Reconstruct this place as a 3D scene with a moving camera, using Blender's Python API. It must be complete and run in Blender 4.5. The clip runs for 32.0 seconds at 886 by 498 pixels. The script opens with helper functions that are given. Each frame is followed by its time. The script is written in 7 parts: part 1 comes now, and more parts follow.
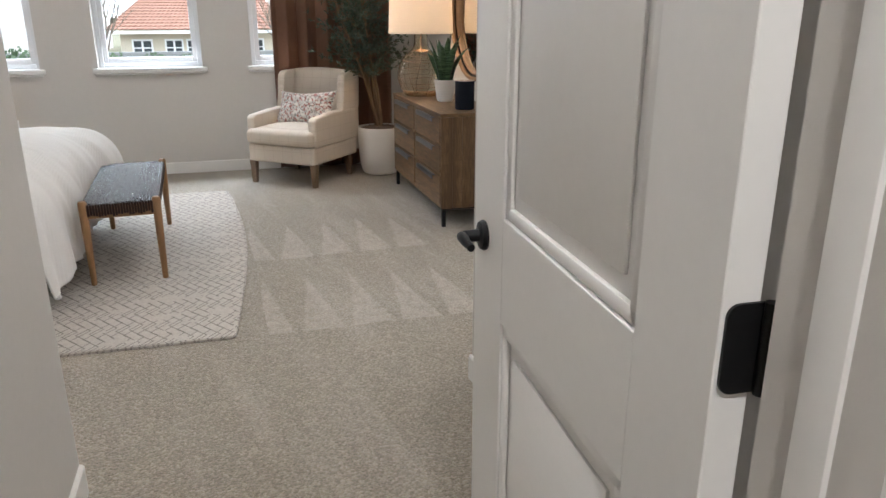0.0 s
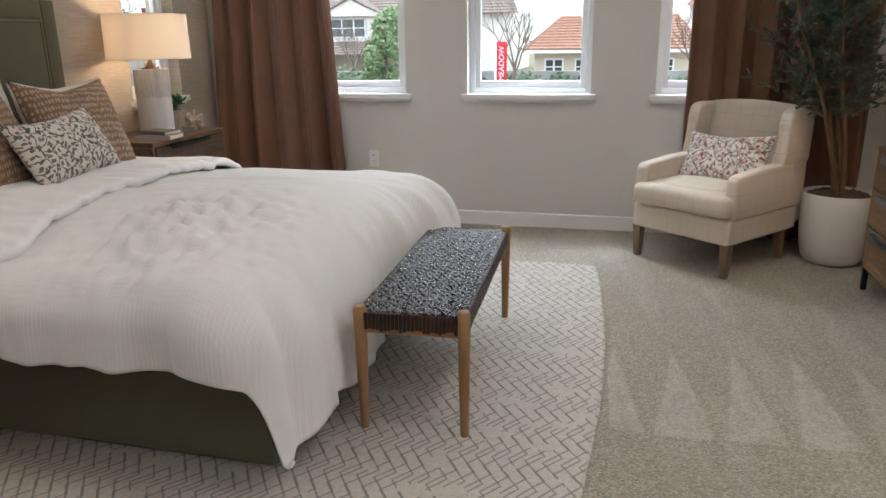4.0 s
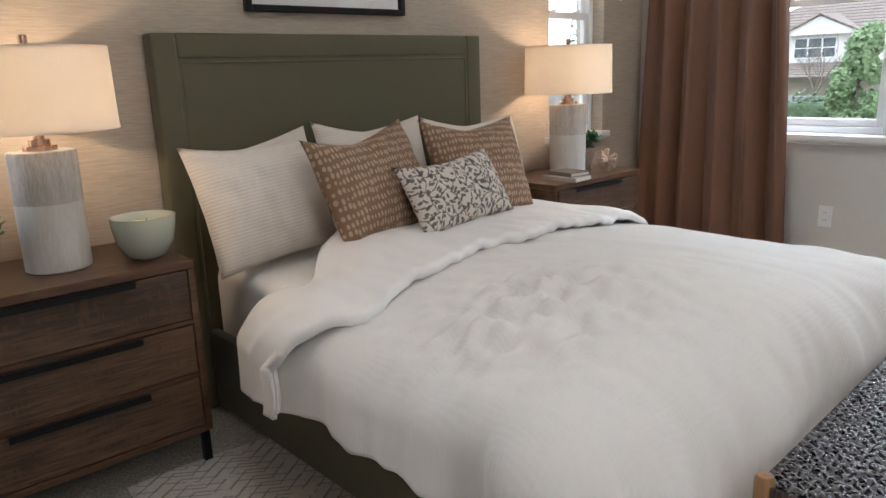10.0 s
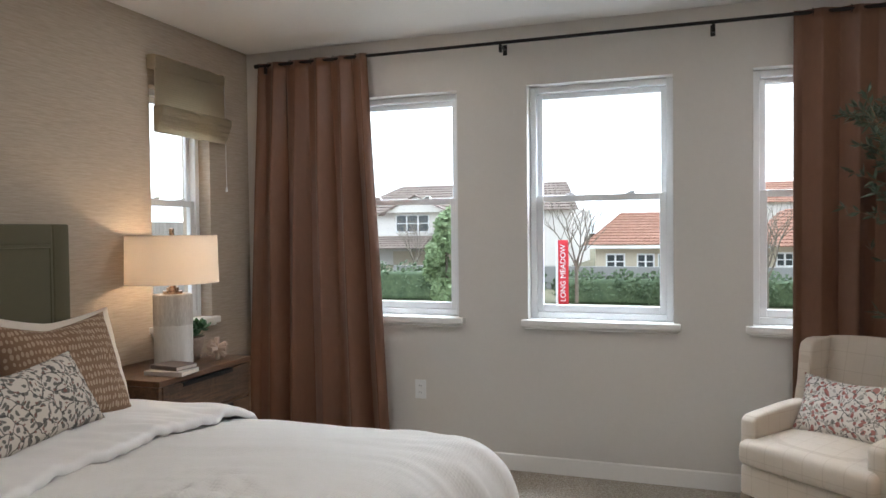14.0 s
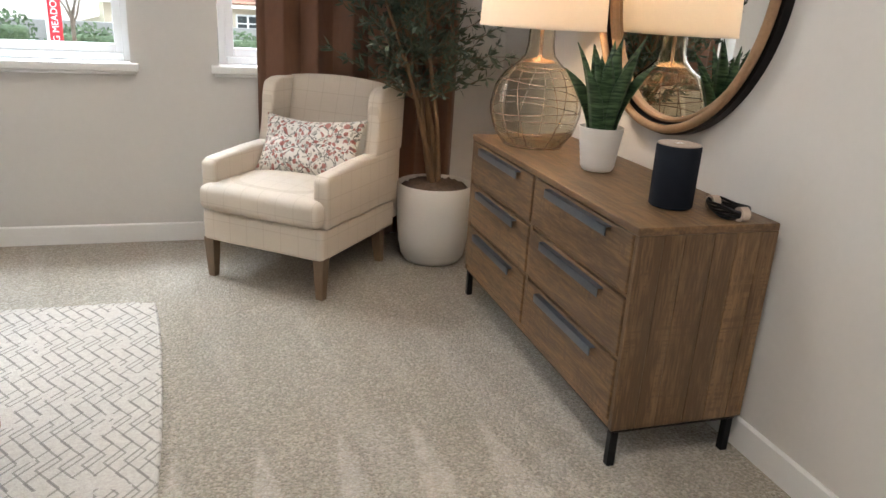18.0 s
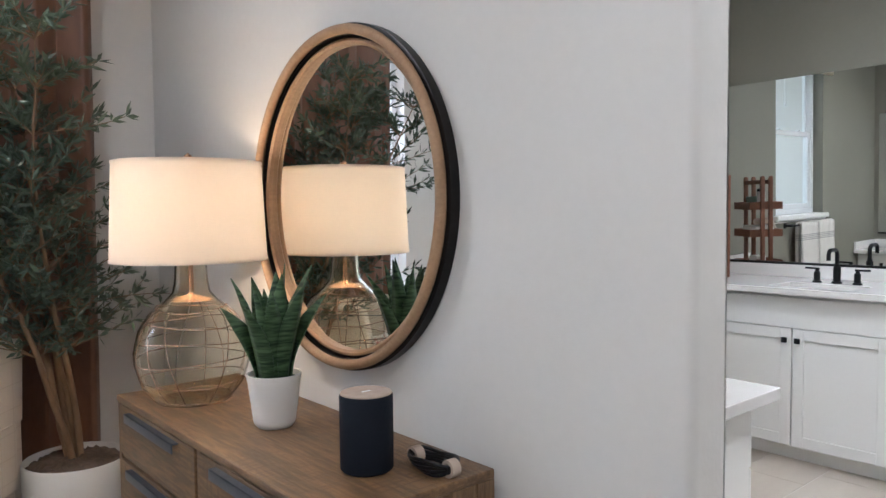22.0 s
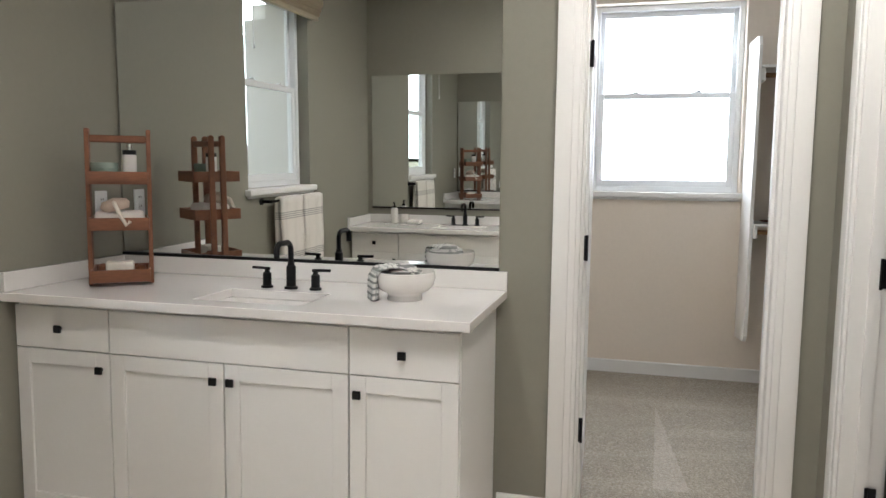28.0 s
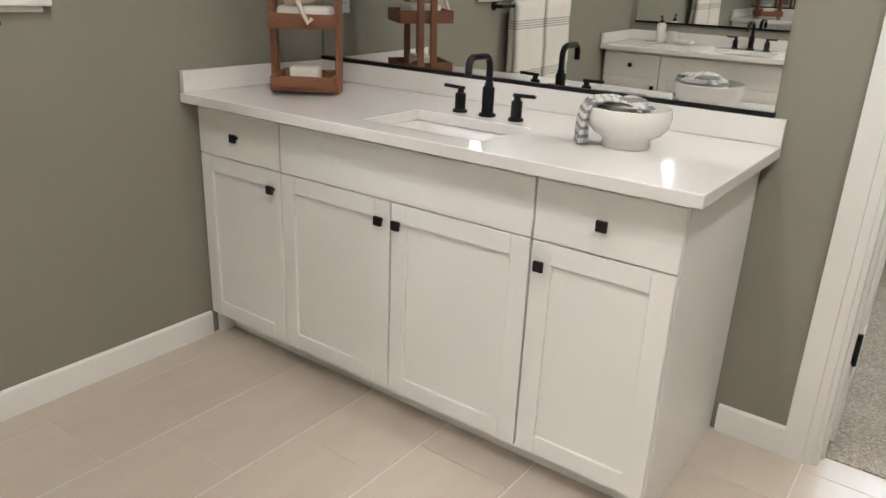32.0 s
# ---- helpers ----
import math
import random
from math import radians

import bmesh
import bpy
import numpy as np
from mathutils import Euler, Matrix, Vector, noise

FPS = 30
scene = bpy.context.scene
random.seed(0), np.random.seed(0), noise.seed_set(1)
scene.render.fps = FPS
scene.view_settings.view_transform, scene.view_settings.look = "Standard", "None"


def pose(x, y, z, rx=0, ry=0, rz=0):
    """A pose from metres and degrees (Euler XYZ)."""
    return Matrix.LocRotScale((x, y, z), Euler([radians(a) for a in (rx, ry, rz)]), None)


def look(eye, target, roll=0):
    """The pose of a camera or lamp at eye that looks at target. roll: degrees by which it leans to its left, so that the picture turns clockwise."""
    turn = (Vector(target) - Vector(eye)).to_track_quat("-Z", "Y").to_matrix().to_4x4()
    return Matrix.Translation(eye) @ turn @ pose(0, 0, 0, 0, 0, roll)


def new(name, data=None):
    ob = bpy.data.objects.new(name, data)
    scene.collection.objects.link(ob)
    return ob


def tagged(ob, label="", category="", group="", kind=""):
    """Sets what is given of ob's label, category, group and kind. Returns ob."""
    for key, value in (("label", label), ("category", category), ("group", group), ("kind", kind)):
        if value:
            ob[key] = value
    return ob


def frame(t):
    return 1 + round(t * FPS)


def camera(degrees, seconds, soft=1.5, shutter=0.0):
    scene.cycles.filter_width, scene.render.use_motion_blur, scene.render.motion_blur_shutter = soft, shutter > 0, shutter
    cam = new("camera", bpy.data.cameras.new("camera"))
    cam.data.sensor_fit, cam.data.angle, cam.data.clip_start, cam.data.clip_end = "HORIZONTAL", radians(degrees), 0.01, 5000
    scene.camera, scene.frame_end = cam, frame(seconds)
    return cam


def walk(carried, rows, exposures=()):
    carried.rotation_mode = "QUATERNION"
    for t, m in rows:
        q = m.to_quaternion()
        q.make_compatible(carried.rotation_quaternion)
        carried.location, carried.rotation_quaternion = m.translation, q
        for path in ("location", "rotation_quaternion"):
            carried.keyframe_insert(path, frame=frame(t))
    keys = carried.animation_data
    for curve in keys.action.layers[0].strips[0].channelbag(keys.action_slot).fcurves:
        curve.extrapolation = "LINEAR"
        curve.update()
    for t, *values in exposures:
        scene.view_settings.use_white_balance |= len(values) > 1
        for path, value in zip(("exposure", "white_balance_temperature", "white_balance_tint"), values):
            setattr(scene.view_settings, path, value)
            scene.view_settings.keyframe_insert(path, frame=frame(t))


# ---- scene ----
cam = camera(63.0, 32.0)
PATH = [
    (0, (0.15, 1.047, 1.276), (0.687, 2.873, 0.66), -0.0),
    (0.5, (0.174, 1.253, 1.251), (0.537, 3.124, 0.646), 0.6),
    (1, (0.186, 1.484, 1.243), (0.407, 3.375, 0.63), 0.5),
    (1.5, (0.231, 1.668, 1.231), (0.298, 3.571, 0.619), 0.1),
    (2, (0.253, 1.894, 1.24), (0.215, 3.797, 0.628), -0.1),
    (2.5, (0.228, 2.097, 1.234), (0.118, 3.998, 0.622), -0.2),
    (4.5, (0.219, 2.939, 1.226), (-0.408, 4.76, 0.687), -0.9),
    (5, (0.14, 3.084, 1.243), (-0.684, 4.83, 0.723), -1.2),
    (5.5, (0.119, 3.212, 1.264), (-1.06, 4.749, 0.767), -2.6),
    (6, (0.111, 3.321, 1.261), (-1.342, 4.617, 0.806), -3.1),
    (6.5, (0.094, 3.372, 1.273), (-1.584, 4.376, 0.854), -3.9),
    (7, (0.058, 3.37, 1.293), (-1.752, 4.133, 0.917), -4.2),
    (7.5, (0.025, 3.349, 1.287), (-1.839, 4.001, 0.966), -4.2),
    (8, (0.018, 3.34, 1.296), (-1.848, 3.992, 0.993), -3.7),
    (8.5, (0.034, 3.333, 1.313), (-1.757, 4.154, 0.969), -2.9),
    (9, (0.018, 3.323, 1.301), (-1.662, 4.336, 0.912), -2.3),
    (9.5, (0.014, 3.347, 1.288), (-1.553, 4.51, 0.851), -2.0),
    (10, (0.008, 3.354, 1.264), (-1.441, 4.648, 0.789), -2.0),
    (10.5, (0.01, 3.367, 1.273), (-1.329, 4.76, 0.757), -1.6),
    (11, (0.007, 3.369, 1.247), (-1.242, 4.848, 0.744), -1.6),
    (11.5, (0.057, 3.38, 1.25), (-1.112, 4.937, 0.79), -1.2),
    (12, (0.07, 3.42, 1.276), (-1.017, 5.053, 0.888), -0.7),
    (12.5, (0.136, 3.431, 1.294), (-0.894, 5.125, 1.026), -0.5),
    (13, (0.054, 3.403, 1.384), (-0.845, 5.183, 1.229), -0.3),
    (13.5, (0.07, 3.413, 1.396), (-0.723, 5.248, 1.35), -0.4),
    (15.5, (0.088, 3.427, 1.301), (-0.038, 5.419, 1.165), 0.8),
    (16, (0.144, 3.501, 1.309), (0.128, 5.486, 1.062), 1.1),
    (16.5, (0.176, 3.567, 1.288), (0.293, 5.526, 0.901), 1.7),
    (17, (0.248, 3.617, 1.247), (0.494, 5.536, 0.738), 2.4),
    (17.5, (0.327, 3.661, 1.232), (0.728, 5.522, 0.619), 3.0),
    (18, (0.384, 3.737, 1.22), (0.951, 5.543, 0.574), 3.3),
    (18.5, (0.405, 3.858, 1.224), (1.118, 5.62, 0.603), 2.8),
    (19, (0.418, 3.943, 1.244), (1.27, 5.669, 0.699), 2.0),
    (19.5, (0.414, 3.967, 1.263), (1.4, 5.654, 0.834), 1.4),
    (20, (0.418, 3.993, 1.272), (1.512, 5.639, 0.968), 1.1),
    (20.5, (0.42, 4.007, 1.291), (1.592, 5.616, 1.097), 0.7),
    (21, (0.46, 4.026, 1.29), (1.673, 5.612, 1.166), 0.2),
    (21.5, (0.526, 4.058, 1.299), (1.769, 5.623, 1.209), -0.1),
    (22, (0.661, 4.1, 1.293), (1.965, 5.614, 1.191), -0.5),
    (22.5, (0.764, 4.131, 1.284), (2.178, 5.529, 1.069), 0.6),
    (23, (0.848, 4.163, 1.261), (2.437, 5.35, 1.003), -0.5),
    (23.5, (0.873, 4.232, 1.298), (2.625, 5.135, 0.958), 0.2),
    (24, (1.006, 4.258, 1.343), (2.824, 4.964, 0.898), 0.5),
    (24.5, (1.167, 4.208, 1.327), (3.009, 4.84, 0.87), 0.8),
    (26.5, (1.807, 4.353, 1.302), (3.677, 4.956, 0.925), 0.1),
    (27, (1.965, 4.322, 1.319), (3.839, 4.952, 1.017), 0.0),
    (27.5, (2.09, 4.323, 1.323), (3.983, 4.921, 1.078), 0.3),
    (28, (2.232, 4.377, 1.327), (4.156, 4.884, 1.129), 0.7),
    (28.5, (2.36, 4.43, 1.343), (4.301, 4.878, 1.163), 1.0),
    (29, (2.426, 4.445, 1.335), (4.372, 4.86, 1.136), 1.0),
    (29.5, (2.521, 4.417, 1.334), (4.459, 4.835, 1.069), 1.3),
    (30, (2.608, 4.391, 1.325), (4.517, 4.858, 0.953), 1.9),
    (30.5, (2.662, 4.381, 1.311), (4.525, 4.932, 0.838), 2.5),
    (31, (2.715, 4.368, 1.292), (4.504, 5.059, 0.725), 2.6),
    (31.5, (2.768, 4.389, 1.29), (4.458, 5.241, 0.642), 2.6),
    (32, (2.859, 4.447, 1.275), (4.387, 5.536, 0.581), 2.5),
]
# the camera's own exposure and white balance: seconds, stops, kelvin, tint
EXPOSURES = [(0, 0.12, 5850, 10), (1, 0.0, 5800, 10), (2, 0.1, 5850, 10), (5, -0.2, 6000, 10), (6, -0.1, 6050, 10), (7, 0.02, 5650, 10), (8, 0.1, 5650, 10), (9, 0.05, 5700, 10), (10, -0.07, 5750, 10), (11, -0.02, 5950, 10), (13, -0.32, 5900, 10), (16, -0.2, 6050, 10), (17, 0.02, 6150, 10), (18, 0.4, 6100, 10), (19, 0.5, 5900, 10), (20, 0.6, 5700, 10), (21, 0.55, 5650, 10), (22, 0.37, 5350, 10), (23, 0.2, 5450, 10), (24, -0.1, 5700, 10), (27, 0.0, 5900, 10), (28, 0.12, 6050, 10), (29, -0.05, 5850, 10), (30, 0.12, 6450, 10), (31, 0.17, 6300, 10), (32, 0.33, 6200, 10)]
walk(cam, [(t, look(eye, target, roll)) for t, eye, target, roll in PATH], EXPOSURES)

# ---- light ----
world = bpy.data.worlds.new("sky")
scene.world = world
world.use_nodes = True
wn = world.node_tree
sky = wn.nodes.new("ShaderNodeTexSky")
sky.sky_type, sky.sun_disc = "NISHITA", False
sky.sun_elevation, sky.sun_rotation = radians(32), radians(200)
sky.air_density, sky.dust_density, sky.ozone_density = 1.0, 6.0, 1.0
wn.links.new(sky.outputs[0], wn.nodes["Background"].inputs[0])
wn.nodes["Background"].inputs[1].default_value = 0.15

sun_data = bpy.data.lights.new("sun", "SUN")
sun_data.energy, sun_data.angle, sun_data.color = 2.5, radians(12), (1, 0.96, 0.9)
new("sun", sun_data).matrix_world = look((10, -30, 30), (0, 0, 0))


def area_lamp(name, place, target, width, height, watts, colour):
    data = bpy.data.lights.new(name, "AREA")
    data.shape, data.size, data.size_y, data.energy, data.color = "RECTANGLE", width, height, watts, colour
    ob = new(name, data)
    ob.matrix_world = look(place, target)
    return ob


DAY, SKY_W = (0.88, 0.95, 1.0), 130
# added area lamps, out of view above the clear windows, stand in for sky light
for wx in (-1.55, -0.40, 0.755):
    area_lamp("window_light", (wx, 8.15, 3.0), (wx, 6.3, 0.9), 1.0, 1.0, SKY_W, DAY)
area_lamp("window_light", (-2.84, 3.33, 1.25), (0, 3.33, 1.0), 0.5, 0.7, 4.5, DAY)
area_lamp("window_light", (-3.5, 6.81, 2.9), (-1.6, 6.6, 0.9), 0.8, 0.8, 25, DAY)
area_lamp("window_light", (3.45, 7.35, 3.0), (3.45, 5.3, 0.8), 0.9, 0.9, SKY_W, DAY)
area_lamp("window_light", (7.39, 4.19, 1.85), (0, 4.19, 1.2), 0.9, 1.15, 21, DAY)
# recessed ceiling lights: x, y, watts; only one known, the rest added for brightness
CANS = [(-1.60, 6.52, 7), (0.75, 6.3, 9), (-1.60, 4.2, 6), (0.75, 4.3, 15), (0.25, 2.3, 9), (0.3, 0.6, 26), (3.2, 5.2, 17), (4.3, 4.1, 14), (2.9, 4.0, 19), (6.0, 4.2, 6)]
LAMP_W = 6.5
SKY_GLOW = 1.6

# ---- materials ----
def mat(name, colour, rough=0.6, second=None, amount=0.3, scale=4.0, fine=60.0, bump=0.0, bump_scale=200.0,
        stretch=(1, 1, 1), metal=0.0, spec=0.5, per_object=0.0, sheen=0.0, coat=0.0, transmission=0.0):
    """Colour with large blotches and fine grain, roughness wear and bump."""
    m = bpy.data.materials.new(name)
    m.use_nodes = True
    n, l = m.node_tree.nodes, m.node_tree.links
    b = n["Principled BSDF"]
    b.inputs["Roughness"].default_value, b.inputs["Metallic"].default_value = rough, metal
    b.inputs["Specular IOR Level"].default_value = spec
    b.inputs["Sheen Weight"].default_value, b.inputs["Coat Weight"].default_value = sheen, coat
    b.inputs["Transmission Weight"].default_value = transmission
    co = n.new("ShaderNodeTexCoord")
    mp = n.new("ShaderNodeMapping")
    mp.inputs["Scale"].default_value = stretch
    l.new(co.outputs["Object"], mp.inputs[0])
    second = second or tuple(c * 0.8 for c in colour)
    big, small = n.new("ShaderNodeTexNoise"), n.new("ShaderNodeTexNoise")
    big.inputs["Scale"].default_value, small.inputs["Scale"].default_value = scale, fine
    big.inputs["Detail"].default_value = 4
    small.inputs["Detail"].default_value = 3
    for k in (big, small):
        l.new(mp.outputs[0], k.inputs["Vector"])
    add = n.new("ShaderNodeMath")
    add.operation = "ADD"
    l.new(big.outputs[0], add.inputs[0])
    l.new(small.outputs[0], add.inputs[1])
    mr = n.new("ShaderNodeMapRange")
    mr.inputs["From Min"].default_value, mr.inputs["From Max"].default_value = 0.75, 1.25
    mr.inputs["To Max"].default_value = amount
    l.new(add.outputs[0], mr.inputs["Value"])
    fac = mr.outputs[0]
    if per_object:
        oi, ad2 = n.new("ShaderNodeObjectInfo"), n.new("ShaderNodeMath")
        ad2.operation = "MULTIPLY_ADD"
        l.new(oi.outputs["Random"], ad2.inputs[0])
        ad2.inputs[1].default_value = per_object
        l.new(fac, ad2.inputs[2])
        fac = ad2.outputs[0]
    mix = n.new("ShaderNodeMix")
    mix.data_type = "RGBA"
    mix.inputs[6].default_value, mix.inputs[7].default_value = (*colour, 1), (*second, 1)
    l.new(fac, mix.inputs[0])
    l.new(mix.outputs[2], b.inputs["Base Color"])
    if bump:
        bt, bp = n.new("ShaderNodeTexNoise"), n.new("ShaderNodeBump")
        bt.inputs["Scale"].default_value, bt.inputs["Detail"].default_value = bump_scale, 3
        l.new(mp.outputs[0], bt.inputs["Vector"])
        bp.inputs["Strength"].default_value, bp.inputs["Distance"].default_value = min(1.0, bump), 0.004
        l.new(bt.outputs[0], bp.inputs["Height"])
        l.new(bp.outputs[0], b.inputs["Normal"])
    return m


def emitter(name, colour, strength):
    m = bpy.data.materials.new(name)
    m.use_nodes = True
    b = m.node_tree.nodes["Principled BSDF"]
    b.inputs["Base Color"].default_value = (*colour, 1)
    b.inputs["Emission Color"].default_value, b.inputs["Emission Strength"].default_value = (*colour, 1), strength
    return m


WALL = mat("warm_white_wall_paint", (0.63, 0.60, 0.565), 0.75, (0.59, 0.565, 0.53), 0.4, 0.9, 40, 0.12, 90)
TRIM = mat("white_trim_paint", (0.80, 0.785, 0.76), 0.4, (0.76, 0.745, 0.72), 0.4, 3, 60)
CEIL = mat("ceiling_paint", (0.78, 0.76, 0.73), 0.85, (0.74, 0.72, 0.69), 0.4, 1.0, 40, 0.2, 70)
SAGE = mat("sage_grey_wall_paint", (0.246, 0.234, 0.190), 0.6, (0.223, 0.212, 0.172), 0.4, 0.9, 40, 0.12, 90)
CREAM = mat("cream_closet_paint", (0.79, 0.70, 0.60), 0.75, (0.72, 0.64, 0.55), 0.4, 0.9, 40, 0.12, 90)
CARPET = mat("beige_carpet_pile", (0.46, 0.405, 0.325), 0.95, (0.19, 0.16, 0.118), 1.0, 110, 260, 1.0, 210, sheen=0.2)
VINYL = mat("white_vinyl_window_frame", (0.80, 0.81, 0.82), 0.35, (0.76, 0.77, 0.78), 0.3)
BLACKMETAL = mat("matt_black_metal", (0.012, 0.012, 0.013), 0.42, (0.02, 0.02, 0.02), 0.4, 8, 90, metal=0.6)


def tree(m):
    n, l = m.node_tree.nodes, m.node_tree.links
    return n, l, n["Principled BSDF"]


def mathn(n, l, op, a, b=None, c=None):
    k = n.new("ShaderNodeMath")
    k.operation = op
    for i, v in enumerate((a, b, c)):
        if v is None:
            continue
        if isinstance(v, (int, float)):
            k.inputs[i].default_value = v
        else:
            l.new(v, k.inputs[i])
    return k.outputs[0]


def over(m, fac_socket, colour, keep=0.0):
    """Lay a colour over a material's base colour where fac is 1."""
    n, l, b = tree(m)
    old = b.inputs["Base Color"].links[0].from_socket
    mix = n.new("ShaderNodeMix")
    mix.data_type = "RGBA"
    l.new(fac_socket, mix.inputs[0])
    l.new(old, mix.inputs[6])
    mix.inputs[7].default_value = (*colour, 1)
    l.new(mix.outputs[2], b.inputs["Base Color"])


def relief(m, socket, strength=0.5, distance=0.003):
    n, l, b = tree(m)
    bp = n.new("ShaderNodeBump")
    bp.inputs["Strength"].default_value, bp.inputs["Distance"].default_value = strength, distance
    l.new(socket, bp.inputs["Height"])
    if b.inputs["Normal"].links:
        l.new(b.inputs["Normal"].links[0].from_socket, bp.inputs["Normal"])
    l.new(bp.outputs[0], b.inputs["Normal"])


def xyz(m, coords="Object"):
    n, l, b = tree(m)
    co, sp = n.new("ShaderNodeTexCoord"), n.new("ShaderNodeSeparateXYZ")
    l.new(co.outputs[coords], sp.inputs[0])
    return n, l, sp.outputs


def waves(m, axis, period, strength, distance=0.002):
    n, l, o = xyz(m)
    s = mathn(n, l, "SINE", mathn(n, l, "MULTIPLY", o[axis], 2 * math.pi / period))
    relief(m, s, strength, distance)


GRASS = mat("beige_grasscloth", (0.51, 0.435, 0.35), 0.8, (0.40, 0.33, 0.255), 0.85, 11, 26, 0.6, 26, stretch=(1, 0.7, 12))
WOOD = mat("weathered_brown_wood", (0.165, 0.086, 0.043), 0.5, (0.045, 0.023, 0.012), 1.0, 2.6, 16, 0.35, 40, stretch=(7, 0.55, 7), per_object=0.25)
WOODT = mat("weathered_brown_wood_top", (0.165, 0.083, 0.042), 0.36, (0.05, 0.025, 0.013), 1.0, 2.2, 14, 0.25, 40, stretch=(7, 0.7, 7))
OAK = mat("greyed_tan_oak", (0.26, 0.150, 0.066), 0.45, (0.10, 0.056, 0.026), 1.0, 2.6, 16, 0.35, 40, stretch=(7, 0.7, 7), per_object=0.3)
OAKV = mat("greyed_tan_oak_upright", (0.26, 0.155, 0.072), 0.45, (0.10, 0.056, 0.026), 1.0, 3.0, 22, 0.35, 40, stretch=(7, 7, 0.6), per_object=0.4)
# band-saw marks across the grain of the oak
for om, oax, olong in ((OAK, 1, 2), (OAKV, 2, 0), (WOOD, 1, 2), (WOODT, 1, 0)):
    on_, ol_, oo_ = xyz(om)
    ocm, onz, opt = on_.new("ShaderNodeCombineXYZ"), on_.new("ShaderNodeTexNoise"), on_.new("ShaderNodeTexNoise")
    ol_.new(mathn(on_, ol_, "MULTIPLY", oo_[oax], 95.0), ocm.inputs[0])
    ol_.new(mathn(on_, ol_, "MULTIPLY", oo_[olong], 7.0), ocm.inputs[1])
    ol_.new(ocm.outputs[0], onz.inputs["Vector"])
    onz.inputs["Scale"].default_value, opt.inputs["Scale"].default_value = 1.0, 5.0
    osaw = mathn(on_, ol_, "MULTIPLY", mathn(on_, ol_, "GREATER_THAN", onz.outputs[0], 0.53), mathn(on_, ol_, "GREATER_THAN", opt.outputs[0], 0.50))
    over(om, mathn(on_, ol_, "MULTIPLY", osaw, 0.55), (0.10, 0.055, 0.028))
    relief(om, osaw, 0.25, -0.001)
    okn = on_.new("ShaderNodeTexVoronoi")
    okn.inputs["Scale"].default_value = 4.5
    over(om, mathn(on_, ol_, "MULTIPLY", mathn(on_, ol_, "LESS_THAN", okn.outputs["Distance"], 0.075), 0.7), (0.06, 0.032, 0.018))
LEGWOOD = mat("honey_oak_leg", (0.34, 0.19, 0.085), 0.4, (0.24, 0.13, 0.055), 0.7, 3, 30, 0.1, 60, stretch=(8, 8, 0.8))
GREYWOOD = mat("grey_brown_chair_leg_wood", (0.20, 0.135, 0.085), 0.5, (0.13, 0.085, 0.05), 0.7, 3, 30, 0.1, 60, stretch=(8, 8, 0.8))
TEAK = mat("red_brown_teak", (0.22, 0.085, 0.04), 0.45, (0.13, 0.05, 0.025), 0.7, 4, 30, 0.1, 60, stretch=(6, 1, 6))
OLIVE = mat("olive_green_upholstery", (0.106, 0.096, 0.053), 0.8, (0.088, 0.080, 0.044), 0.5, 3, 200, 0.35, 700, sheen=0.15)
DUVET = mat("ribbed_white_duvet_cotton", (0.79, 0.765, 0.735), 0.85, (0.75, 0.725, 0.695), 0.5, 3, 80, 0.15, 500, sheen=0.1)
waves(DUVET, 0, 0.0115, 0.2, 0.0014)
waves(DUVET, 1, 0.0115, 0.15, 0.001)
SHEET = mat("smooth_white_sheet", (0.83, 0.81, 0.79), 0.8, (0.79, 0.77, 0.75), 0.5, 3, 60, 0.1, 300)
PILLOW = mat("cream_ribbed_pillow_cotton", (0.74, 0.67, 0.59), 0.85, (0.70, 0.63, 0.55), 0.5, 4, 80, 0.1, 400)
waves(PILLOW, 1, 0.012, 0.35, 0.002)
CHAIRFAB = mat("cream_windowpane_fabric", (0.64, 0.56, 0.465), 0.9, (0.59, 0.51, 0.42), 0.5, 4, 150, 0.25, 600, sheen=0.1)
cn, cl, co_ = xyz(CHAIRFAB)
for cax in (0, 1, 2):
    cfr = mathn(cn, cl, "FRACT", mathn(cn, cl, "MULTIPLY_ADD", co_[cax], 1 / 0.085, 0.31 * cax + 0.2))
    over(CHAIRFAB, mathn(cn, cl, "MULTIPLY", mathn(cn, cl, "LESS_THAN", cfr, 0.045), 0.24), (0.36, 0.27, 0.18))
CURTAIN = mat("brown_taffeta", (0.155, 0.070, 0.037), 0.5, (0.115, 0.050, 0.027), 0.6, 2.5, 60, 0.1, 300, stretch=(1, 1, 0.3), sheen=0.1)
MOSS = mat("dark_dry_moss", (0.12, 0.08, 0.055), 0.95, (0.06, 0.04, 0.028), 0.9, 14, 60, 1.0, 60)
POTWHITE = mat("matt_white_planter", (0.70, 0.665, 0.62), 0.55, (0.66, 0.62, 0.57), 0.4, 3, 50, 0.05, 120)
CERAMIC = mat("glossy_white_ceramic", (0.74, 0.71, 0.68), 0.18, (0.70, 0.67, 0.64), 0.4, 4, 60)
QUARTZ = mat("polished_white_quartz", (0.75, 0.725, 0.70), 0.1, (0.72, 0.695, 0.67), 0.4, 6, 120, coat=0.2)
CABINET = mat("white_cabinet_lacquer", (0.81, 0.795, 0.77), 0.3, (0.78, 0.765, 0.74), 0.4, 3, 60)
TILE = mat("pale_beige_floor_tile", (0.58, 0.51, 0.43), 0.28, (0.51, 0.445, 0.375), 0.6, 2.2, 9, 0.08, 60, stretch=(0.5, 1.4, 1), per_object=0.35)
